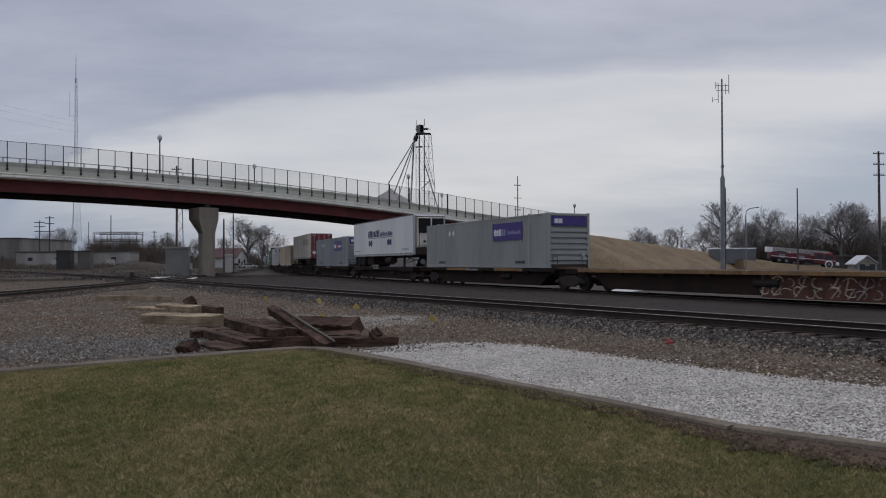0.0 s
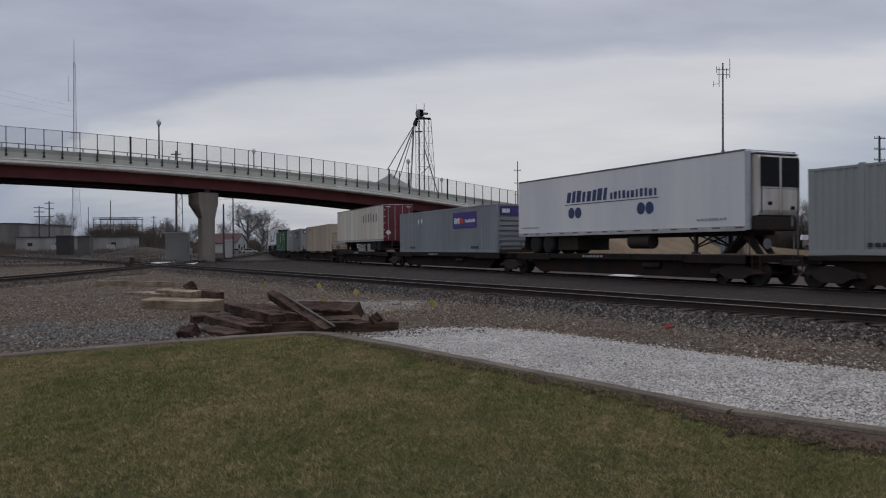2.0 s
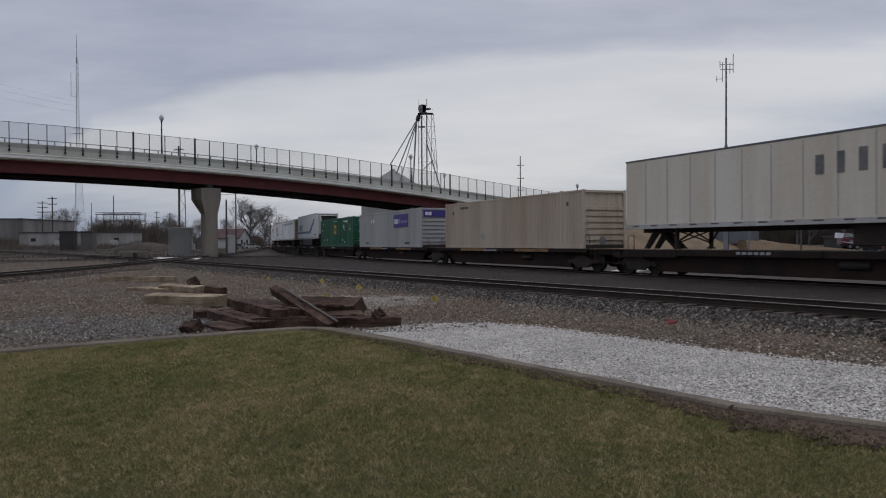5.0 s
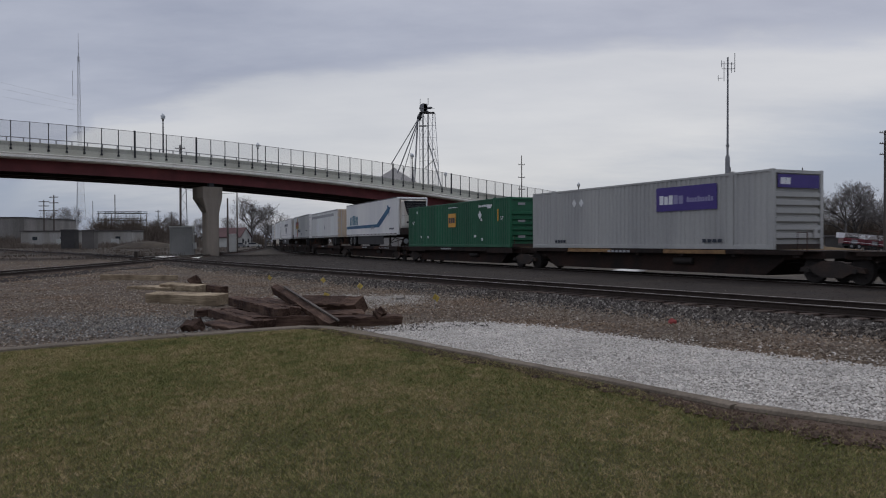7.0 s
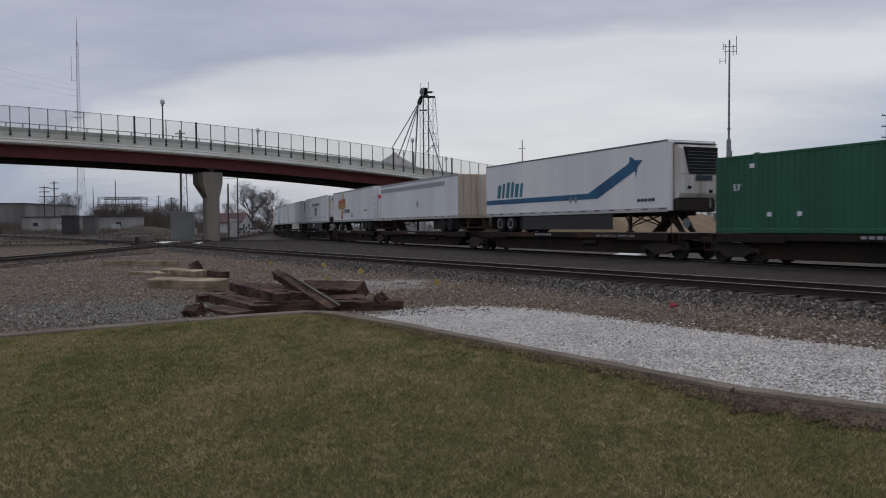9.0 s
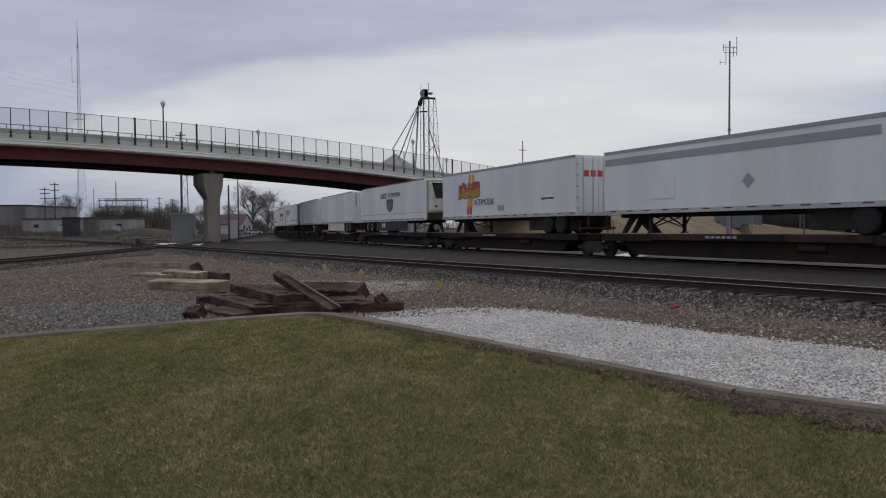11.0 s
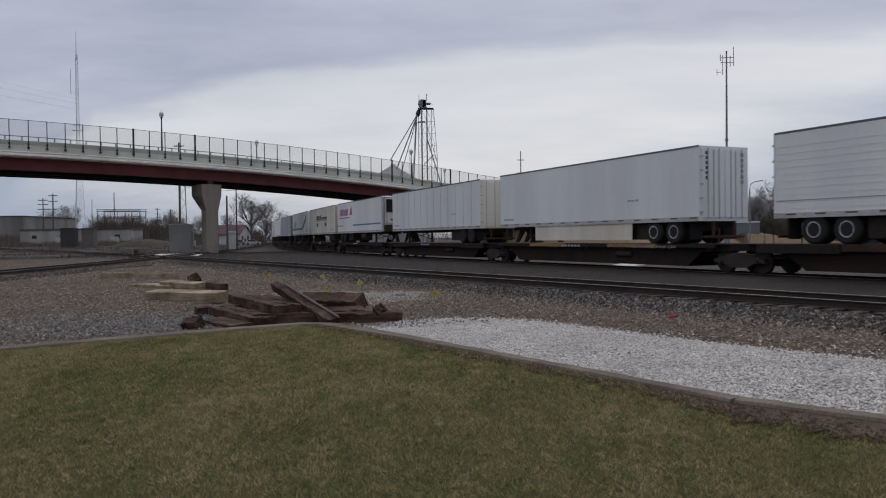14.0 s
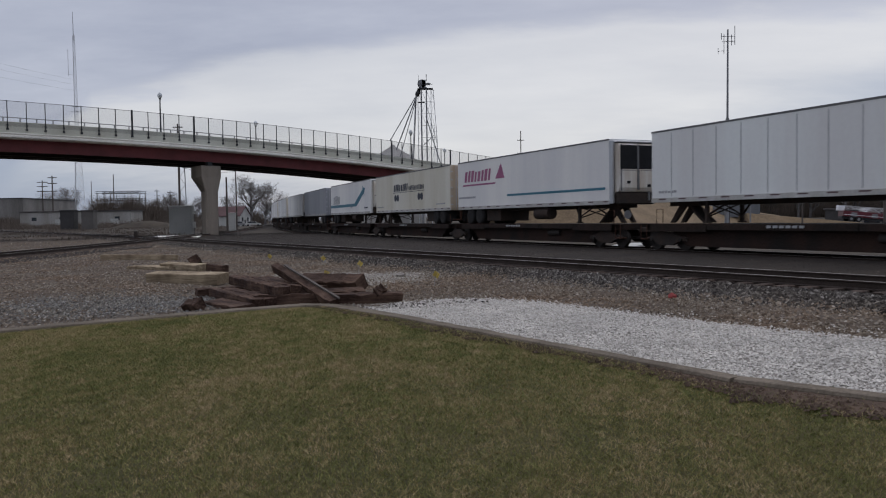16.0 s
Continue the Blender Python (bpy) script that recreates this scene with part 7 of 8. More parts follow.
    for x in (-4.4, -3.1, 4.5):
        for y in (-1.12, 1.12):
            w = part("wheel", Build().disc((0, 0, 0), (0, 1, 0), 0.52, 0.32, 18, 0.04), M["rubber"], t, m=pose(x, y, 0.52))
            part("rim", Build().disc((0, math.copysign(0.13, y), 0), (0, 1, 0), 0.26, 0.10, 10), M["greysteel"], w)
            ENGINE_WHEELS.append((w, x, y))
    return t


ENGINE = fire_truck()


def pickup(x, y, turn, paint, label):
    t = thing("parked_car", label, "car", "parked cars", m=pose(x, y, -0.15, 0, 0, turn))
    part("body", Build().prism([(-2.3, 0.4), (2.3, 0.4), (2.35, 0.85), (1.3, 1.0), (0.7, 1.5), (-1.4, 1.5), (-2.0, 1.0), (-2.35, 0.95)], -0.88, 0.88, "y"), paint, t)
    part("side_window", Build().prism([(-1.6, 1.02), (1.05, 1.02), (0.6, 1.42), (-1.3, 1.42)], -0.895, 0.895, "y"), M["window"], t)
    for xx in (-1.4, 1.45):
        for yy in (-0.8, 0.8):
            part("wheel", Build().disc((xx, yy, 0.33), (0, 1, 0), 0.33, 0.22, 16, 0.03), M["rubber"], t)


pickup(-54.5, 225, 15, M["greybox"], "pale grey parked car near a house")
pickup(-56.5, 216, 70, M["greysteel"], "grey parked car near a house")

# switch stand, crossing slab, substation
t = thing("switch_stand", "low black railway switch stand", "switch stand", m=pose(-28.2, 72, -0.3))
part("base", Build().box(-0.5, 0.5, -0.3, 0.3, 0, 0.3, 0.03), M["grime"], t)
part("stand", Build().box(-0.15, 0.15, -0.15, 0.15, 0.3, 0.9, 0.03), M["grime"], t)
part("lever", Build().tube([(0.1, 0, 0.5), (0.8, 0, 0.4)], 0.035, 6), M["grime"], t)
t = thing("crossing_slab", "pale concrete panels beside the rail crossing", "slab", kind="structure", m=pose(-27.2, 79.0, -0.22, 0, 0, 14))
for i in range(4):
    part("panel", Build().box(-2.6, 2.4, i * 3.4, i * 3.4 + 3.36, -0.2, 0.07, 0.02), M["concrete"], t)


t = thing("concrete_pad", "pale flat concrete pad beyond the tracks", "slab", kind="structure", m=pose(10.7, 45.4, -0.36, 0, 0, 66))
for i in range(2):
    part("panel", Build().box(-3.2 + i * 3.25, i * 3.25, -0.75, 0.75, -0.15, 0.03, 0.02), M["greybox"], t)


def substation():
    t = thing("substation", "steel lattice gantries of an electric substation", "substation", m=pose(-123, 300, GZ))
    for x in (-8, -3.0, 2.5, 8):
        for y in (-2, 4):
            part("column", Build().box(x - 0.13, x + 0.13, y - 0.13, y + 0.13, 0, 13.0), M["greysteel"], t)
    for y in (-2, 4):
        for z in (10.0, 12.8):
            b = Build().box(-8.5, 8.5, y - 0.3, y + 0.3, z, z + 0.18).box(-8.5, 8.5, y - 0.3, y + 0.3, z + 0.75, z + 0.87)
            for k in range(17):
                b.tube([(-8.5 + k, y - 0.25, z), (-7.5 + k, y - 0.25, z + 0.8)], 0.05, 4, False)
            part("gantry_beam", b, M["darksteel"], t)
    for x in (-7, -5, -1, 0.5, 5, 7):
        part("insulator", Build().tube([(x, -2, 9.9), (x, -2, 8.2)], 0.18, 6), M["greysteel"], t)
    for x in (-6, 0, 6):
        part("transformer", Build().box(x - 1.5, x + 1.5, -0.5, 2.5, 0, 4.2, 0.1), M["greybox"], t)


substation()


# ---- wires ----
def wire(name, label, a, c, sag, r, n=14):
    a, c = Vector(a), Vector(c)
    pts_ = [a.lerp(c, i / n) - Vector((0, 0, sag * 4 * (i / n) * (1 - i / n))) for i in range(n + 1)]
    tagged(part(name, Build().tube(pts_, r, 5), M["darksteel"]), label, "cable", "overhead wires")


wire("overhead_wire", "thin black overhead wire", (-31.5, 120, 9.3), (30, 215, 8.5), 0.8, 0.035)
wire("overhead_wire", "thin black overhead wire", (-31.5, 120, 9.0), (-50.2, 150, 12.0), 0.5, 0.03)
for dz in (0, 2.2, 4.0):
    wire("overhead_wire", "thin dark power line", (-139, 300, 52 + dz), (-330, 330, 105 + dz * 3), 4, 0.018)
for dz in (0.4, 2.2, 4.0):
    wire("overhead_wire", "thin dark power line", (73.4, 130, 19.4 - dz), (150, 120, 20 - dz), 1.2, 0.03)

# guard rail on the bank
t = thing("guard_rail", "low steel guard rail along the road on the bank", "guard rail", m=BR)
for l in np.arange(85, 170, 2.0):
    z = float(bank_z(l, 0)) - 0.35
    part("post", Build().box(l - 0.07, l + 0.07, 2.1, 2.25, z - 0.2, z + 0.72), M["pole"], t)
    part("beam", Build().add([(l - 1, 2.05, z + 0.45), (l + 1, 2.05, z + 0.45 - 0.16), (l + 1, 2.05, z + 0.75 - 0.16), (l - 1, 2.05, z + 0.75), (l - 1, 2.1, z + 0.45), (l + 1, 2.1, z + 0.29), (l + 1, 2.1, z + 0.59), (l - 1, 2.1, z + 0.75)], [(0, 1, 2, 3), (4, 5, 6, 7), (0, 1, 5, 4), (3, 2, 6, 7)]), M["greysteel"], t)


# ---- trees ----
def bare_tree(seed, height):
    """Trunk and limbs, and a crown of very many fine bare twigs."""
    r = random.Random(seed)
    limbs, twigs = Build(), Build()

    def grow(p, d, length, rad, depth):
        n = 3 if depth < 4 else 2
        pts_, q = [p], p.copy()
        for i in range(n):
            d = (d + Vector((r.uniform(-1, 1), r.uniform(-1, 1), r.uniform(-0.2, 0.5))) * 0.2).normalized()
            q = q + d * length / n
            pts_.append(q.copy())
        rads = [rad * (1 - 0.45 * i / n) for i in range(n + 1)]
        if depth < 4:
            limbs.tube(pts_, rads, 6 if depth < 2 else 4, False)
        else:
            twigs.tube(pts_, rads, 3, False, False)
        if depth >= 6:
            return
        for i in range(6 if depth == 0 else 4 if depth < 3 else 3):
            seg = pts_[-1] if i < 2 else pts_[r.randint(1, n)]
            ax = Vector((r.uniform(-1, 1), r.uniform(-1, 1), r.uniform(-0.1, 0.6))).normalized()
            nd = (d * r.uniform(0.35, 0.8) + ax * r.uniform(0.5, 0.9)).normalized()
            grow(seg, nd, length * r.uniform(0.55, 0.78), max(0.012, rad * r.uniform(0.45, 0.6)), depth + 1)

    grow(Vector((0, 0, -0.2)), Vector((0, 0, 1)), height * 0.26, height * 0.019, 0)
    t = thing("tree", "bare winter tree with fine grey-brown twigs", "tree", "bare trees")
    part("trunk", limbs.mesh("trunk", M["bark"], False), M["bark"], t)
    part("crown", twigs.mesh("crown", M["twig"], False), M["twig"], t)
    top = max(v[2] for v in twigs.v)
    t["h"] = top
    return t


KINDS = [bare_tree(s, 12.0) for s in (11, 12, 13, 14)]
TALL = [k["h"] for k in KINDS]
for k in KINDS:
    del k["h"]
SPOTS = []
rt = random.Random(5)
for x, y, h in ((57, 222, 14.5), (66, 218, 14.5), (61.5, 224, 14), (81, 215, 12.5), (88, 222, 12), (76, 226, 9.5), (99, 218, 13), (104, 222, 14), (110, 214, 13), (117, 222, 13), (122, 216, 13), (128, 219, 14), (134, 214, 15), (140, 220, 14), (95, 228, 12), (146, 215, 16),
                (-61, 250, 13), (-57.5, 254, 11), (-64, 262, 11), (-54, 246, 10), (-185, 372, 14), (-176, 372, 15), (-165, 372, 13), (-150, 352, 10), (-109, 310, 11), (-103, 306, 9), (-96, 302, 8), (-115, 312, 11), (-92, 300, 9), (-80, 295, 9), (-128, 318, 10)):
    SPOTS.append((x, y, h))
for i in range(16):
    SPOTS.append((rt.uniform(92, 190), rt.uniform(232, 290), rt.uniform(11, 16)))
for i, (x, y, h) in enumerate(SPOTS):
    m_ = pose(x, y, -0.2, 0, 0, rt.uniform(0, 360)) @ Matrix.Scale((0.98 if x > 90 else 0.80 if x > 0 else 0.92) * h / TALL[i % 4], 4)
    if i < 4:
        KINDS[i].matrix_basis = m_
    else:
        copy_thing(KINDS[i % 4], m_)

# low scrub: a thicket of many thin stems behind the yard and before the far woods
def thicket(name, label, boxes, count, hmin, hmax, seed, width=0.06):
    r = np.random.RandomState(seed)
    vs, fs = [], []
    for x0, x1, y0, y1, hs in boxes:
        k = int(count * (x1 - x0) * hs / 40)
        px, py = r.uniform(x0, x1, k), r.uniform(y0, y1, k)
        hh = r.uniform(hmin, hmax, k) * hs * (0.6 + 0.4 * np.sin(px * 0.35 + y0) ** 2)
        dx, dy = r.normal(0, 0.28, k) * hh, r.normal(0, 0.28, k) * hh
        z0 = r.uniform(0, 0.55, k) * hh
        w = width * (0.6 + 0.6 * r.rand(k))
        for i in range(k):
            o = len(vs)
            vs += [(px[i] - w[i], py[i], z0[i] - 0.3), (px[i] + w[i], py[i] + 0.05, z0[i] - 0.3), (px[i] + dx[i], py[i] + dy[i], hh[i] - 0.2)]
            fs.append((o, o + 1, o + 2))
    me_ = bpy.data.meshes.new(name)
    me_.from_pydata(vs, [], fs)
    me_.materials.append(M["brush"])
    tagged(part(name, me_, M["brush"]), label, "scrub", kind="stuff")


thicket("yard_scrub", "tangled leafless brown scrub behind the yard", [(-127, -106, 280, 290, 2.1), (-140, -100, 250, 256, 0.4), (-122, -94, 284, 296, 1.75), (-116, -98, 276, 286, 1.35), (-96, -66, 280, 292, 1.1), (-200, -140, 300, 312, 0.95), (-190, -150, 290, 300, 0.6), (-160, -70, 232, 246, 0.34), (-104, -78, 246, 258, 0.55), (-90, -60, 250, 262, 0.6)], 7000, 1.5, 6.5, 3, 0.055)
thicket("far_woods_undergrowth", "dark leafless undergrowth of the far woods", [(45, 100, 232, 242, 0.7), (92, 150, 226, 236, 1.5), (100, 200, 238, 262, 1.9)], 5200, 1.5, 6.5, 4)
thicket("far_woods_undergrowth", "leafless woods along the skyline", [(-420, -40, 420, 470, 1.1), (-30, 480, 420, 480, 1.3)], 700, 2.5, 8.5, 6)

# earth mound with dry grass beside the sheds
b = Build()
for i in range(13):
    for k in range(24):
        q, a = i / 12, k * 6.28319 / 24
        v = Vector((math.cos(a) * q * 11, math.sin(a) * q * 6, 0))
        b.v.append((v.x, v.y, -0.35 + 1.9 * (1 - q * q) ** 1.5 + (0.25 * noise.noise(v * 0.4) + 0.1 * noise.noise(v * 1.5)) * (1 - q)))
b.f = [(i * 24 + k, i * 24 + (k + 1) % 24, (i + 1) * 24 + (k + 1) % 24, (i + 1) * 24 + k) for i in range(12) for k in range(24)]
b.s = [True] * len(b.f)
tagged(part("earth_mound", b, M["ground"], m=pose(-80, 212, 0.3)), "low mound of bare brown earth", "mound", kind="structure")


# ---- stones and grass ----
def rocks(name, label, pts_, sizes, material, seed):
    r = np.random.RandomState(seed)
    n = len(pts_)
    base = np.array([(1, 0, 0), (-1, 0, 0), (0, 1, 0), (0, -1, 0), (0, 0, 1), (0, 0, -1)], float)
    v = base[None] * r.uniform(0.55, 1.25, (n, 6, 1)) * np.array(sizes)[:, None, None] + r.normal(0, 0.15, (n, 6, 3)) * np.array(sizes)[:, None, None]
    a = r.uniform(0, 6.283, n)
    c, s = np.cos(a)[:, None], np.sin(a)[:, None]
    x, y = v[..., 0] * c - v[..., 1] * s, v[..., 0] * s + v[..., 1] * c
    v = np.stack([x, y, v[..., 2] * 0.75], -1) + np.array(pts_)[:, None, :]
    f = np.array([(0, 2, 4), (2, 1, 4), (1, 3, 4), (3, 0, 4)])   # the underside lies in the ground
    v = v[:, :5]
    f = (f[None] + 5 * np.arange(n)[:, None, None]).reshape(-1, 3)
    me_ = bpy.data.meshes.new(name)
    me_.from_pydata(v.reshape(-1, 3).tolist(), [], f.tolist())
    me_.materials.append(material)
    tagged(part(name, me_, material), label, "stones", kind="stuff")


r8 = np.random.RandomState(8)
pts_, sz = [], []
while len(pts_) < 60000:
    x, y = r8.uniform(-1.9, 11), r8.uniform(4, 16.6)
    if inside(x, y, WHITE):
        pts_.append((x, y, -0.342 + r8.uniform(-0.008, 0.012)))
        sz.append(r8.uniform(0.009, 0.027))
rocks("white_gravel_stones", "loose crushed white stones", pts_, sz, M["palestone"], 9)

# white and brown stones trodden into one another along the far edge of the white gravel
pale_, psz, brown_, bsz = [], [], [], []
while len(pale_) < 1900:
    x, y = r8.uniform(-2.6, 11), r8.uniform(4, 18)
    near = inside(x + r8.normal(0, 0.13), y + r8.normal(0, 0.22), WHITE)
    if inside(x, y, LAWN):
        continue
    if near and not inside(x, y, WHITE):
        pale_.append((x, y, -0.355 + r8.uniform(-0.004, 0.014)))
        psz.append(r8.uniform(0.009, 0.028))
    elif not near and inside(x, y, WHITE) and inside(x - 0.15, y - 0.5, WHITE) and r8.rand() < (0.7 if x < 2.2 else 0.35):
        brown_.append((x, y, -0.332 + r8.uniform(-0.006, 0.012)))
        bsz.append(r8.uniform(0.010, 0.030))
rocks("white_gravel_stones", "white stones strewn past the gravel bed", pale_, psz, M["palestone"], 12)
rocks("yard_stones", "brown stones strewn over white gravel", brown_, bsz, M["stone"], 13)

pts_, sz, dk = [], [], []
while len(pts_) < 190000:
    l, n_ = r8.uniform(-22, 1) + r8.exponential(4 if len(pts_) % 5 == 1 else 16), r8.uniform(1.27, 3.1) if len(pts_) % 3 == 0 else 2.5 + 21 * r8.rand() ** 1.3 if len(pts_) % 5 != 1 else r8.uniform(2.3, 6.5)
    p = T1 + D1 * l - N1 * n_
    if l > 75 or inside(p.x, p.y, LAWN) or inside(p.x, p.y, WHITE):
        continue
    bare = noise.noise(Vector((p.x * 0.45, p.y * 0.45, 7))) + 0.5 * noise.noise(Vector((p.x * 1.4, p.y * 1.4, 2)))
    if n_ > 3.3 and r8.rand() < (0.75 if bare > 0.05 else 0.25):   # trodden earth shows between the stones
        continue
    z = -0.36 if n_ > 3.4 else max(-0.21 - max(0, n_ - 1.25) * 0.163, -0.26 - (n_ - 1.1) * 0.0435)
    pts_.append((p.x, p.y, z + r8.uniform(-0.005, 0.02) ))
    sz.append((0.016 + 0.036 * r8.rand() ** 1.6) * (1.45 if n_ < 3 else 0.85) * (1 + max(0, l) * 0.012))
    dk.append(n_ + r8.normal(0, 0.35) < 3.0)
for flag, lab, m_ in ((True, "loose dark angular ballast stones", "darkstone"), (False, "loose grey-brown yard stones", "stone")):
    pick = [i for i in range(len(pts_)) if dk[i] == flag]
    rocks("ballast_stones" if flag else "yard_stones", lab, [pts_[i] for i in pick], [sz[i] for i in pick], M[m_], 10 + flag)

# stones over the bed of the crossing line
pts_, sz = [], []
while len(pts_) < 16000:
    l, o_ = r8.uniform(12, 72), r8.uniform(-3.2, 2.8)
    p = cross_frame(l) @ Vector((0, o_, 0))
    pts_.append((p.x, p.y, max(-0.21 - max(0, abs(o_) - 1.5) * 0.244, -0.36) + r8.uniform(-0.01, 0.02)))
    sz.append(r8.uniform(0.025, 0.06))
rocks("crossing_stones", "loose brown-grey stones on the crossing line", pts_, sz, M["stone"], 27)

# a spill of blue-grey crushed stone near the kerb
pts_, sz = [], []
while len(pts_) < 9500:
    x, y = r8.normal(-6.9, 1.5), r8.normal(16.3, 1.3)
    if not inside(x, y, LAWN):
        pts_.append((x, y, -0.352 + r8.uniform(-0.005, 0.02)))
        sz.append(0.014 + 0.026 * r8.rand() ** 1.5)
rocks("crushed_stones", "spill of blue-grey crushed stones", pts_, sz, stone_mix("blue_grey_crushed_stones", [(0.0, (0.05, 0.046, 0.041)), (0.5, (0.135, 0.127, 0.114)), (0.9, (0.22, 0.21, 0.192)), (1.0, (0.35, 0.335, 0.305))], (1.0, 0.95, 0.88)), 19)

# a pale dusty streak behind the heap of ties
pts_, sz = [], []
while len(pts_) < 7500:
    q = r8.rand()
    if len(pts_) > 4200:
        pts_.append((-1.9 + r8.normal(0, 0.75), 22.6 + r8.normal(0, 1.0), -0.352 + r8.uniform(0, 0.012)))
        sz.append(0.010 + 0.028 * r8.rand() ** 2)
        continue
    x, y = -5.0 + 4.4 * q + r8.normal(0, 0.35), 24.6 - 0.9 * q + r8.normal(0, 0.55)
    pts_.append((x, y, -0.352 + r8.uniform(0, 0.012)))
    sz.append(0.012 + 0.03 * r8.rand() ** 2)
rocks("pale_chippings", "streak of pale stone chippings on the yard", pts_, sz, mat("pale_chippings", (0.36, 0.33, 0.285), 0.9, 0.3, 1.5, 40, 0.3, isl=0.4, spec=0.12), 23)

# weeds and dry tufts on the ground beyond the crossing
pts_, vs = [], []
for i in range(15000):
    x, y = r8.uniform(-110, -24), r8.uniform(82, 215)
    if x / y < -0.60 or x / y > -0.27 or noise.noise(Vector((x * 0.12, y * 0.06, 4))) < 0.0:
        continue
    h, w = r8.uniform(0.15, 0.55), r8.uniform(0.03, 0.10)
    g = float(ground_z(x, y)) - 0.03
    vs += [(x - w, y, g), (x + w, y, g), (x + r8.normal(0, 0.2), y, g + h)]
me_ = bpy.data.meshes.new("dry_weeds")
me_.from_pydata(vs, [], np.arange(len(vs)).reshape(-1, 3).tolist())
me_.materials.append(M["brush"])
tagged(part("dry_weeds", me_, M["brush"]), "dry brown weeds on bare ground", "weeds", kind="stuff")

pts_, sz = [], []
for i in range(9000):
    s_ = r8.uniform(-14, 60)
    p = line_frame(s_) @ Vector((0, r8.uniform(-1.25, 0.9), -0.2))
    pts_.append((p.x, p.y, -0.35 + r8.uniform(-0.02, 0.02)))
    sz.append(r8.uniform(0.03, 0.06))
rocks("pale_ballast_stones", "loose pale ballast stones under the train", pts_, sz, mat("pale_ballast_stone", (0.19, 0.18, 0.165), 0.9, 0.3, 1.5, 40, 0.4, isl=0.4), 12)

# small dark stones on the cinders
pts_, sz = [], []
while len(pts_) < 30000:
    l, q = -20 + 110 * r8.rand() ** 1.3, r8.rand()
    a, c = near_frame(l) @ Vector((0, -2.0, 0)), line_frame(l * 0.98 - 2) @ Vector((0, -0.95, 0))
    v = a.lerp(c, q)
    pts_.append((v.x, v.y, -0.30 + 0.095 * q))
    sz.append(r8.uniform(0.008, 0.022) * (1 + max(0, l) * 0.02))
rocks("cinder_stones", "small dark stones on cinders", pts_, sz, stone_mix("cinder_stones", [(0.0, (0.020, 0.017, 0.014)), (0.5, (0.032, 0.027, 0.023)), (0.95, (0.05, 0.043, 0.037)), (1.0, (0.26, 0.235, 0.205))], (1.0, 0.95, 0.9)), 17)

# stray white stones and dark lumps along the edge
pts_, sz = [], []
for i in range(230):
    q = r8.uniform(0, 1)
    a, c = np.array((-1.3, 15.6)), np.array((7.0, 9.8))
    p = a + (c - a) * q + r8.normal(0, 0.22, 2) + np.array((0.5, 0.6)) * math.sin(3.1416 * q) * 1.6
    if not inside(p[0], p[1], LAWN):
        pts_.append((p[0], p[1], -0.345))
        sz.append(r8.uniform(0.012, 0.03))
rocks("stray_white_stones", "white stones strayed over grey ballast", pts_, sz, M["palestone"], 13)

# dark lumps of earth on the thin end of the white gravel
pts_, sz = [], []
for i in range(700):
    q = min(2.6, r8.exponential(0.9))
    p_ = (-1.75 + q * 0.95 + r8.uniform(-0.2, 0.2), 15.1 + q * 0.35 + r8.uniform(-0.7, 0.5))
    if inside(p_[0], p_[1], WHITE):
        pts_.append((p_[0], p_[1], -0.335))
        sz.append(0.012 + 0.03 * r8.rand() ** 2)
for i in range(120):
    p_ = (r8.uniform(-1, 5), r8.uniform(10, 16.2))
    if inside(p_[0], p_[1], WHITE):
        pts_.append((p_[0], p_[1], -0.335))
        sz.append(r8.uniform(0.01, 0.022))
rocks("earth_lumps", "dark lumps of earth on white gravel", pts_, sz, M["darkstone"], 15)


def grass():
    r = np.random.RandomState(21)
    n = 640000
    x, y = r.uniform(-9.5, 8.0, n * 2), 4.2 + 11.4 * r.rand(n * 2) ** 1.05
    # patchy growth
    keep = []
    for i in range(len(x)):
        if len(keep) >= n:
            break
        v = Vector((x[i] * 1.1, y[i] * 1.1, 0))
        if r.rand() < 0.9 + 0.45 * noise.noise(v) and inside(x[i], y[i], KERB_IN):
            keep.append(i)
    x, y = x[keep], y[keep]
    n = len(x)
    k = 0.45 + y * 0.055
    h = r.uniform(0.008, 0.024, n) * k
    w = r.uniform(0.0022, 0.0045, n) * (0.5 + y * 0.065)
    a = r.uniform(0, 6.283, n)
    lx, ly = r.normal(0, 1.7, n) * h, r.normal(0, 1.3, n) * h
    z = np.full(n, -0.33)
    v = np.stack([np.stack([x - w * np.cos(a), y - w * np.sin(a), z], -1), np.stack([x + w * np.cos(a), y + w * np.sin(a), z], -1), np.stack([x + lx, y + ly, z + h + 0.012], -1)], 1)
    me_ = bpy.data.meshes.new("grass")
    me_.from_pydata(v.reshape(-1, 3).tolist(), [], np.arange(3 * n).reshape(-1, 3).tolist())
    me_.materials.append(M["blade"])
    tagged(part("grass", me_, M["blade"]), "short mown grass blades, green and straw-coloured", "grass", kind="stuff")


KERB_IN = [(-14, 3), (-14, 6.25), (-6.91, 12.03), (-4.85, 13.68), (-3.27, 14.80), (-2.77, 15.03), (-2.47, 14.98), (-2.15, 14.66), (-1.09, 13.20), (0.57, 10.85), (1.75, 9.1), (2.72, 7.55), (3.75, 6.6), (6.4, 4.55), (6.4, 3)]
grass()

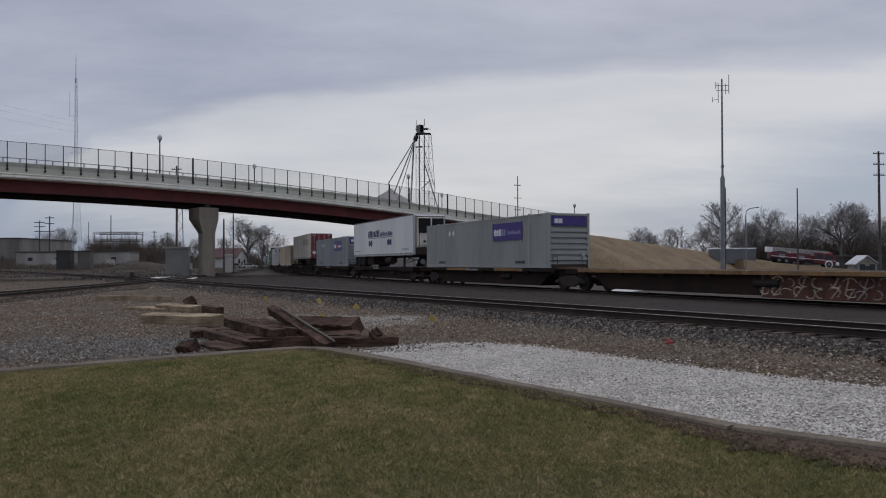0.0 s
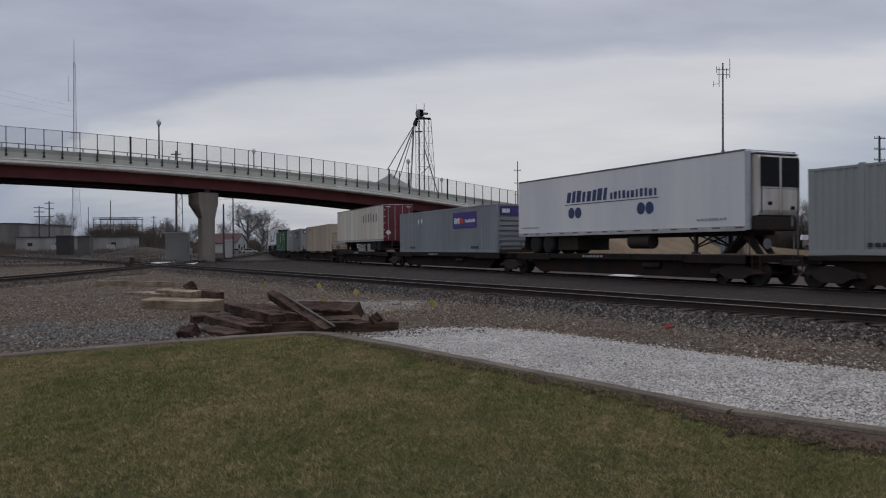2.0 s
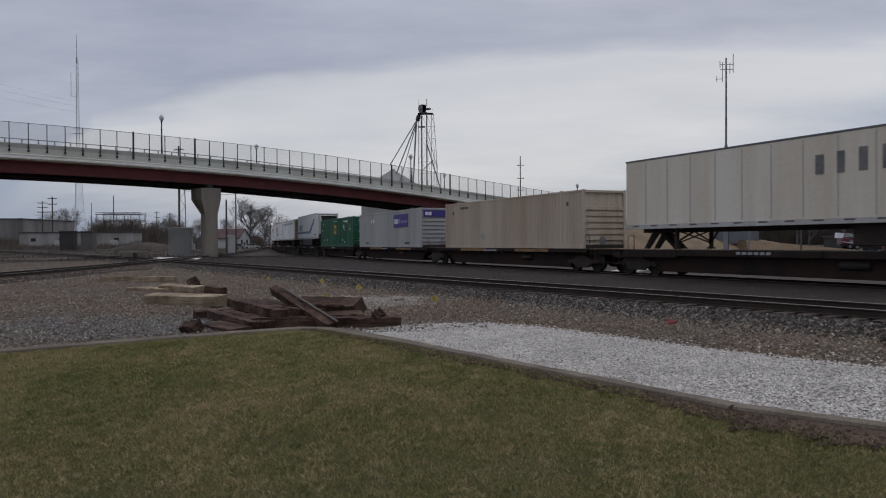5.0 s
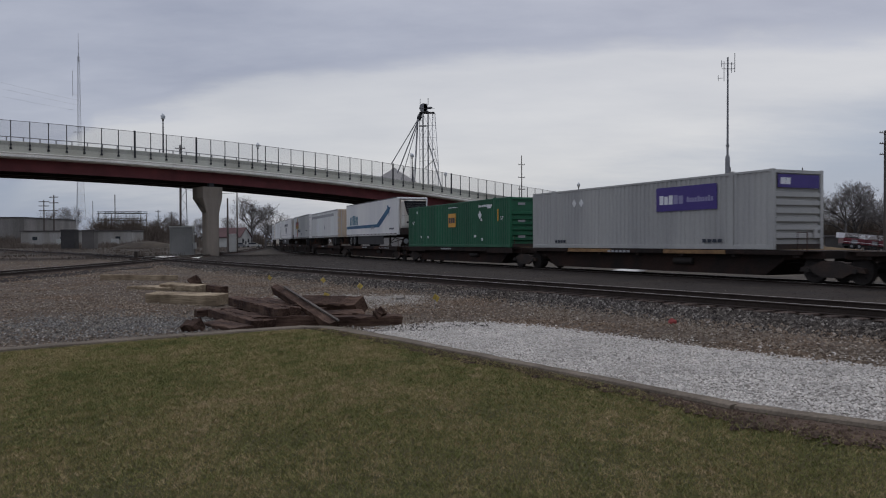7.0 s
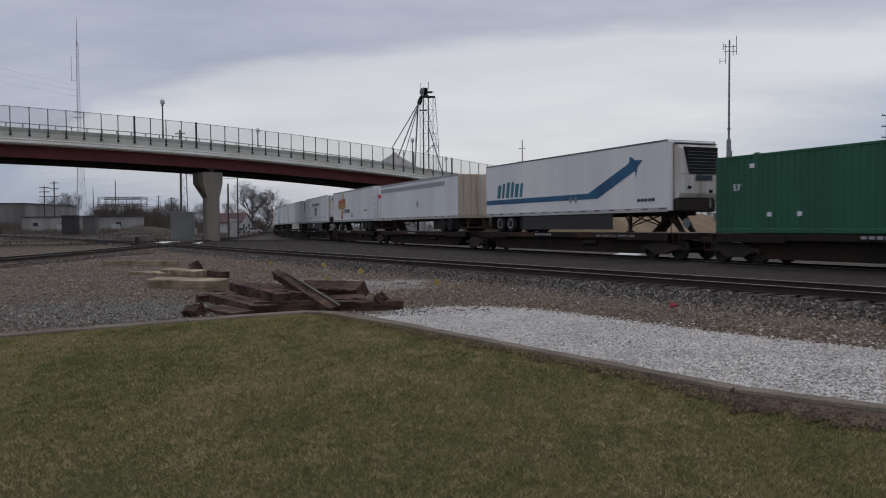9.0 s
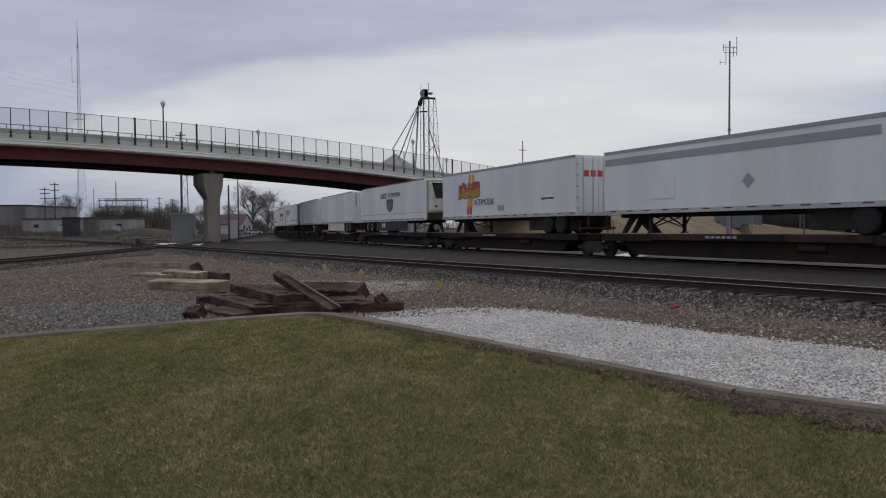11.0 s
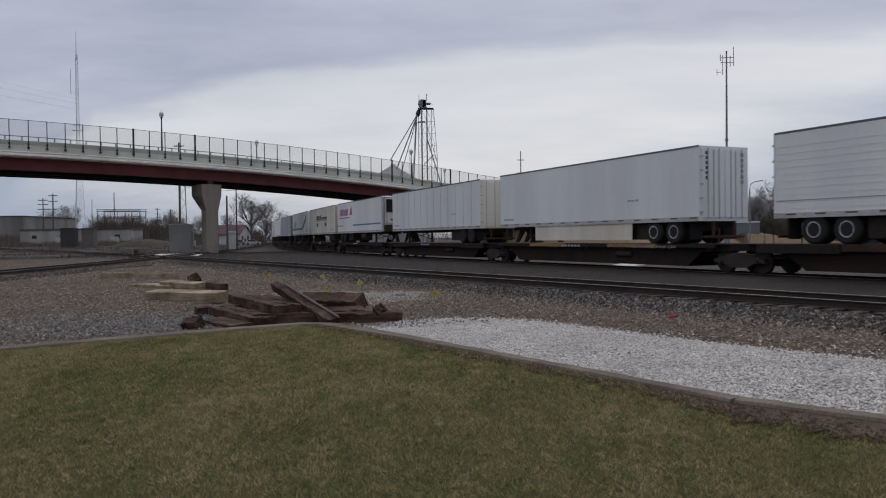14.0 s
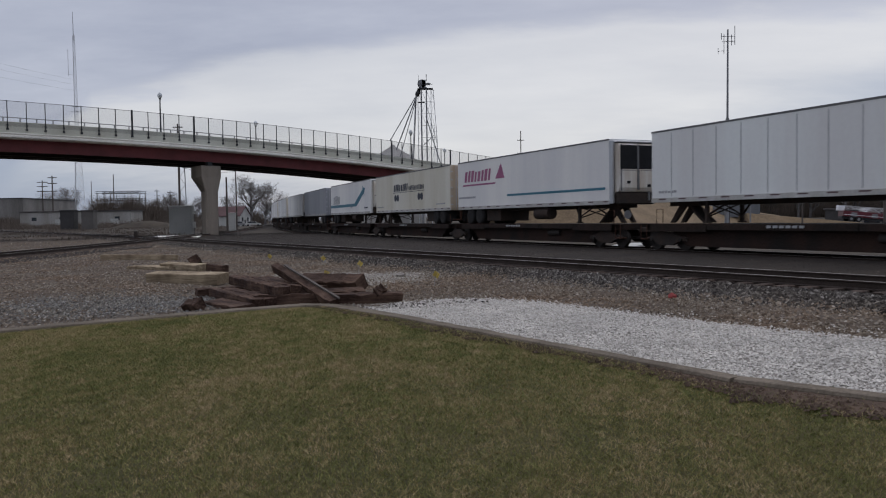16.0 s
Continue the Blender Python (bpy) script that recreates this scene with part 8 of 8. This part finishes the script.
# worn brown strip inside the kerb: ragged bare earth with clods and thin grass
def worn_strip():
    b = Build()
    edge = along([(-2.25, 15.0), (-2.0, 14.75), (-0.97, 13.33), (0.63, 10.93), (1.82, 9.18), (2.3, 8.5), (2.8, 7.72), (3.87, 6.8), (6.5, 4.75)], 0.05)
    wide = []
    for i, (x, y) in enumerate(edge):
        d = 0.10 + 0.26 * (noise.noise(Vector((x * 2.6, y * 2.6, 3))) + 0.4) + 0.16 * noise.noise(Vector((x * 9, y * 9, 1))) + 0.10 * noise.noise(Vector((x * 25, y * 25, 2))) + 0.34 * min(1, max(0, (x - 2.5) * 1.2))
        d = max(0.03, d * (0.75 if x < 2.3 else 1.0))
        wide.append(d)
        b.v += [(x - 0.02, y - 0.02, -0.306), (x - d * 0.82, y - d * 0.57, -0.309)]
    b.f = [(2 * i, 2 * i + 2, 2 * i + 3, 2 * i + 1) for i in range(len(edge) - 1)]
    b.s = [False] * len(b.f)
    tagged(part("bare_strip", b, M["bareearth"]), "bare brown earth along the kerb", "ground", kind="structure")
    r = np.random.RandomState(31)
    clods, cs, vs = [], [], []
    for i in range(26000):
        k = r.randint(len(edge))
        x, y = edge[k]
        q = r.rand() ** 0.8 * (wide[k] + 0.12)
        x, y = x - q * 0.82 + r.normal(0, 0.02), y - q * 0.57 + r.normal(0, 0.02)
        if i < 9000:
            clods.append((x, y, -0.309))
            cs.append(0.007 + 0.03 * r.rand() ** 3)
        elif r.rand() < (0.9 if x < 2.2 else 0.03) + 0.6 * (q / (wide[k] + 0.12)) ** 2:
            h, a, w = r.uniform(0.015, 0.035), r.uniform(0, 6.283), 0.0035
            vs += [(x - w * math.cos(a), y - w * math.sin(a), -0.312), (x + w * math.cos(a), y + w * math.sin(a), -0.312), (x + r.normal(0, h), y + r.normal(0, h), -0.308 + h)]
    rocks("earth_clods", "small clods of brown earth along the kerb", clods, cs, M["bareearth"], 32)
    me_ = bpy.data.meshes.new("strip_grass")
    me_.from_pydata(vs, [], np.arange(len(vs)).reshape(-1, 3).tolist())
    me_.materials.append(M["blade"])
    tagged(part("strip_grass", me_, M["blade"]), "thin grass blades on bare earth", "grass", kind="stuff")


worn_strip()
# ---- what moves ----
def motions():
    """The whole train runs along its line at one speed; its wheels turn with it."""
    for ob, s0, s1 in MOVES:
        walk(ob, [(t, chord(s0 - SPEED * t, s1 - SPEED * t)) for t in TIMES])
    walk(ENGINE, [(t, engine_pose(d)) for t, d in ROLL])
    for wheel_, x, y in ENGINE_WHEELS:
        walk(wheel_, [(i * 0.1, pose(x, y, 0.52, 0, math.degrees(rolled(i * 0.1) / 0.52), 0)) for i in range(161)])
    step = 1 / 30
    turn = math.degrees(SPEED * step / 0.46)
    for ob, x in SPINS:
        walk(ob, [(i * step, pose(x, 0, 0.46, 0, i * turn, 0)) for i in range(481)])


motions()
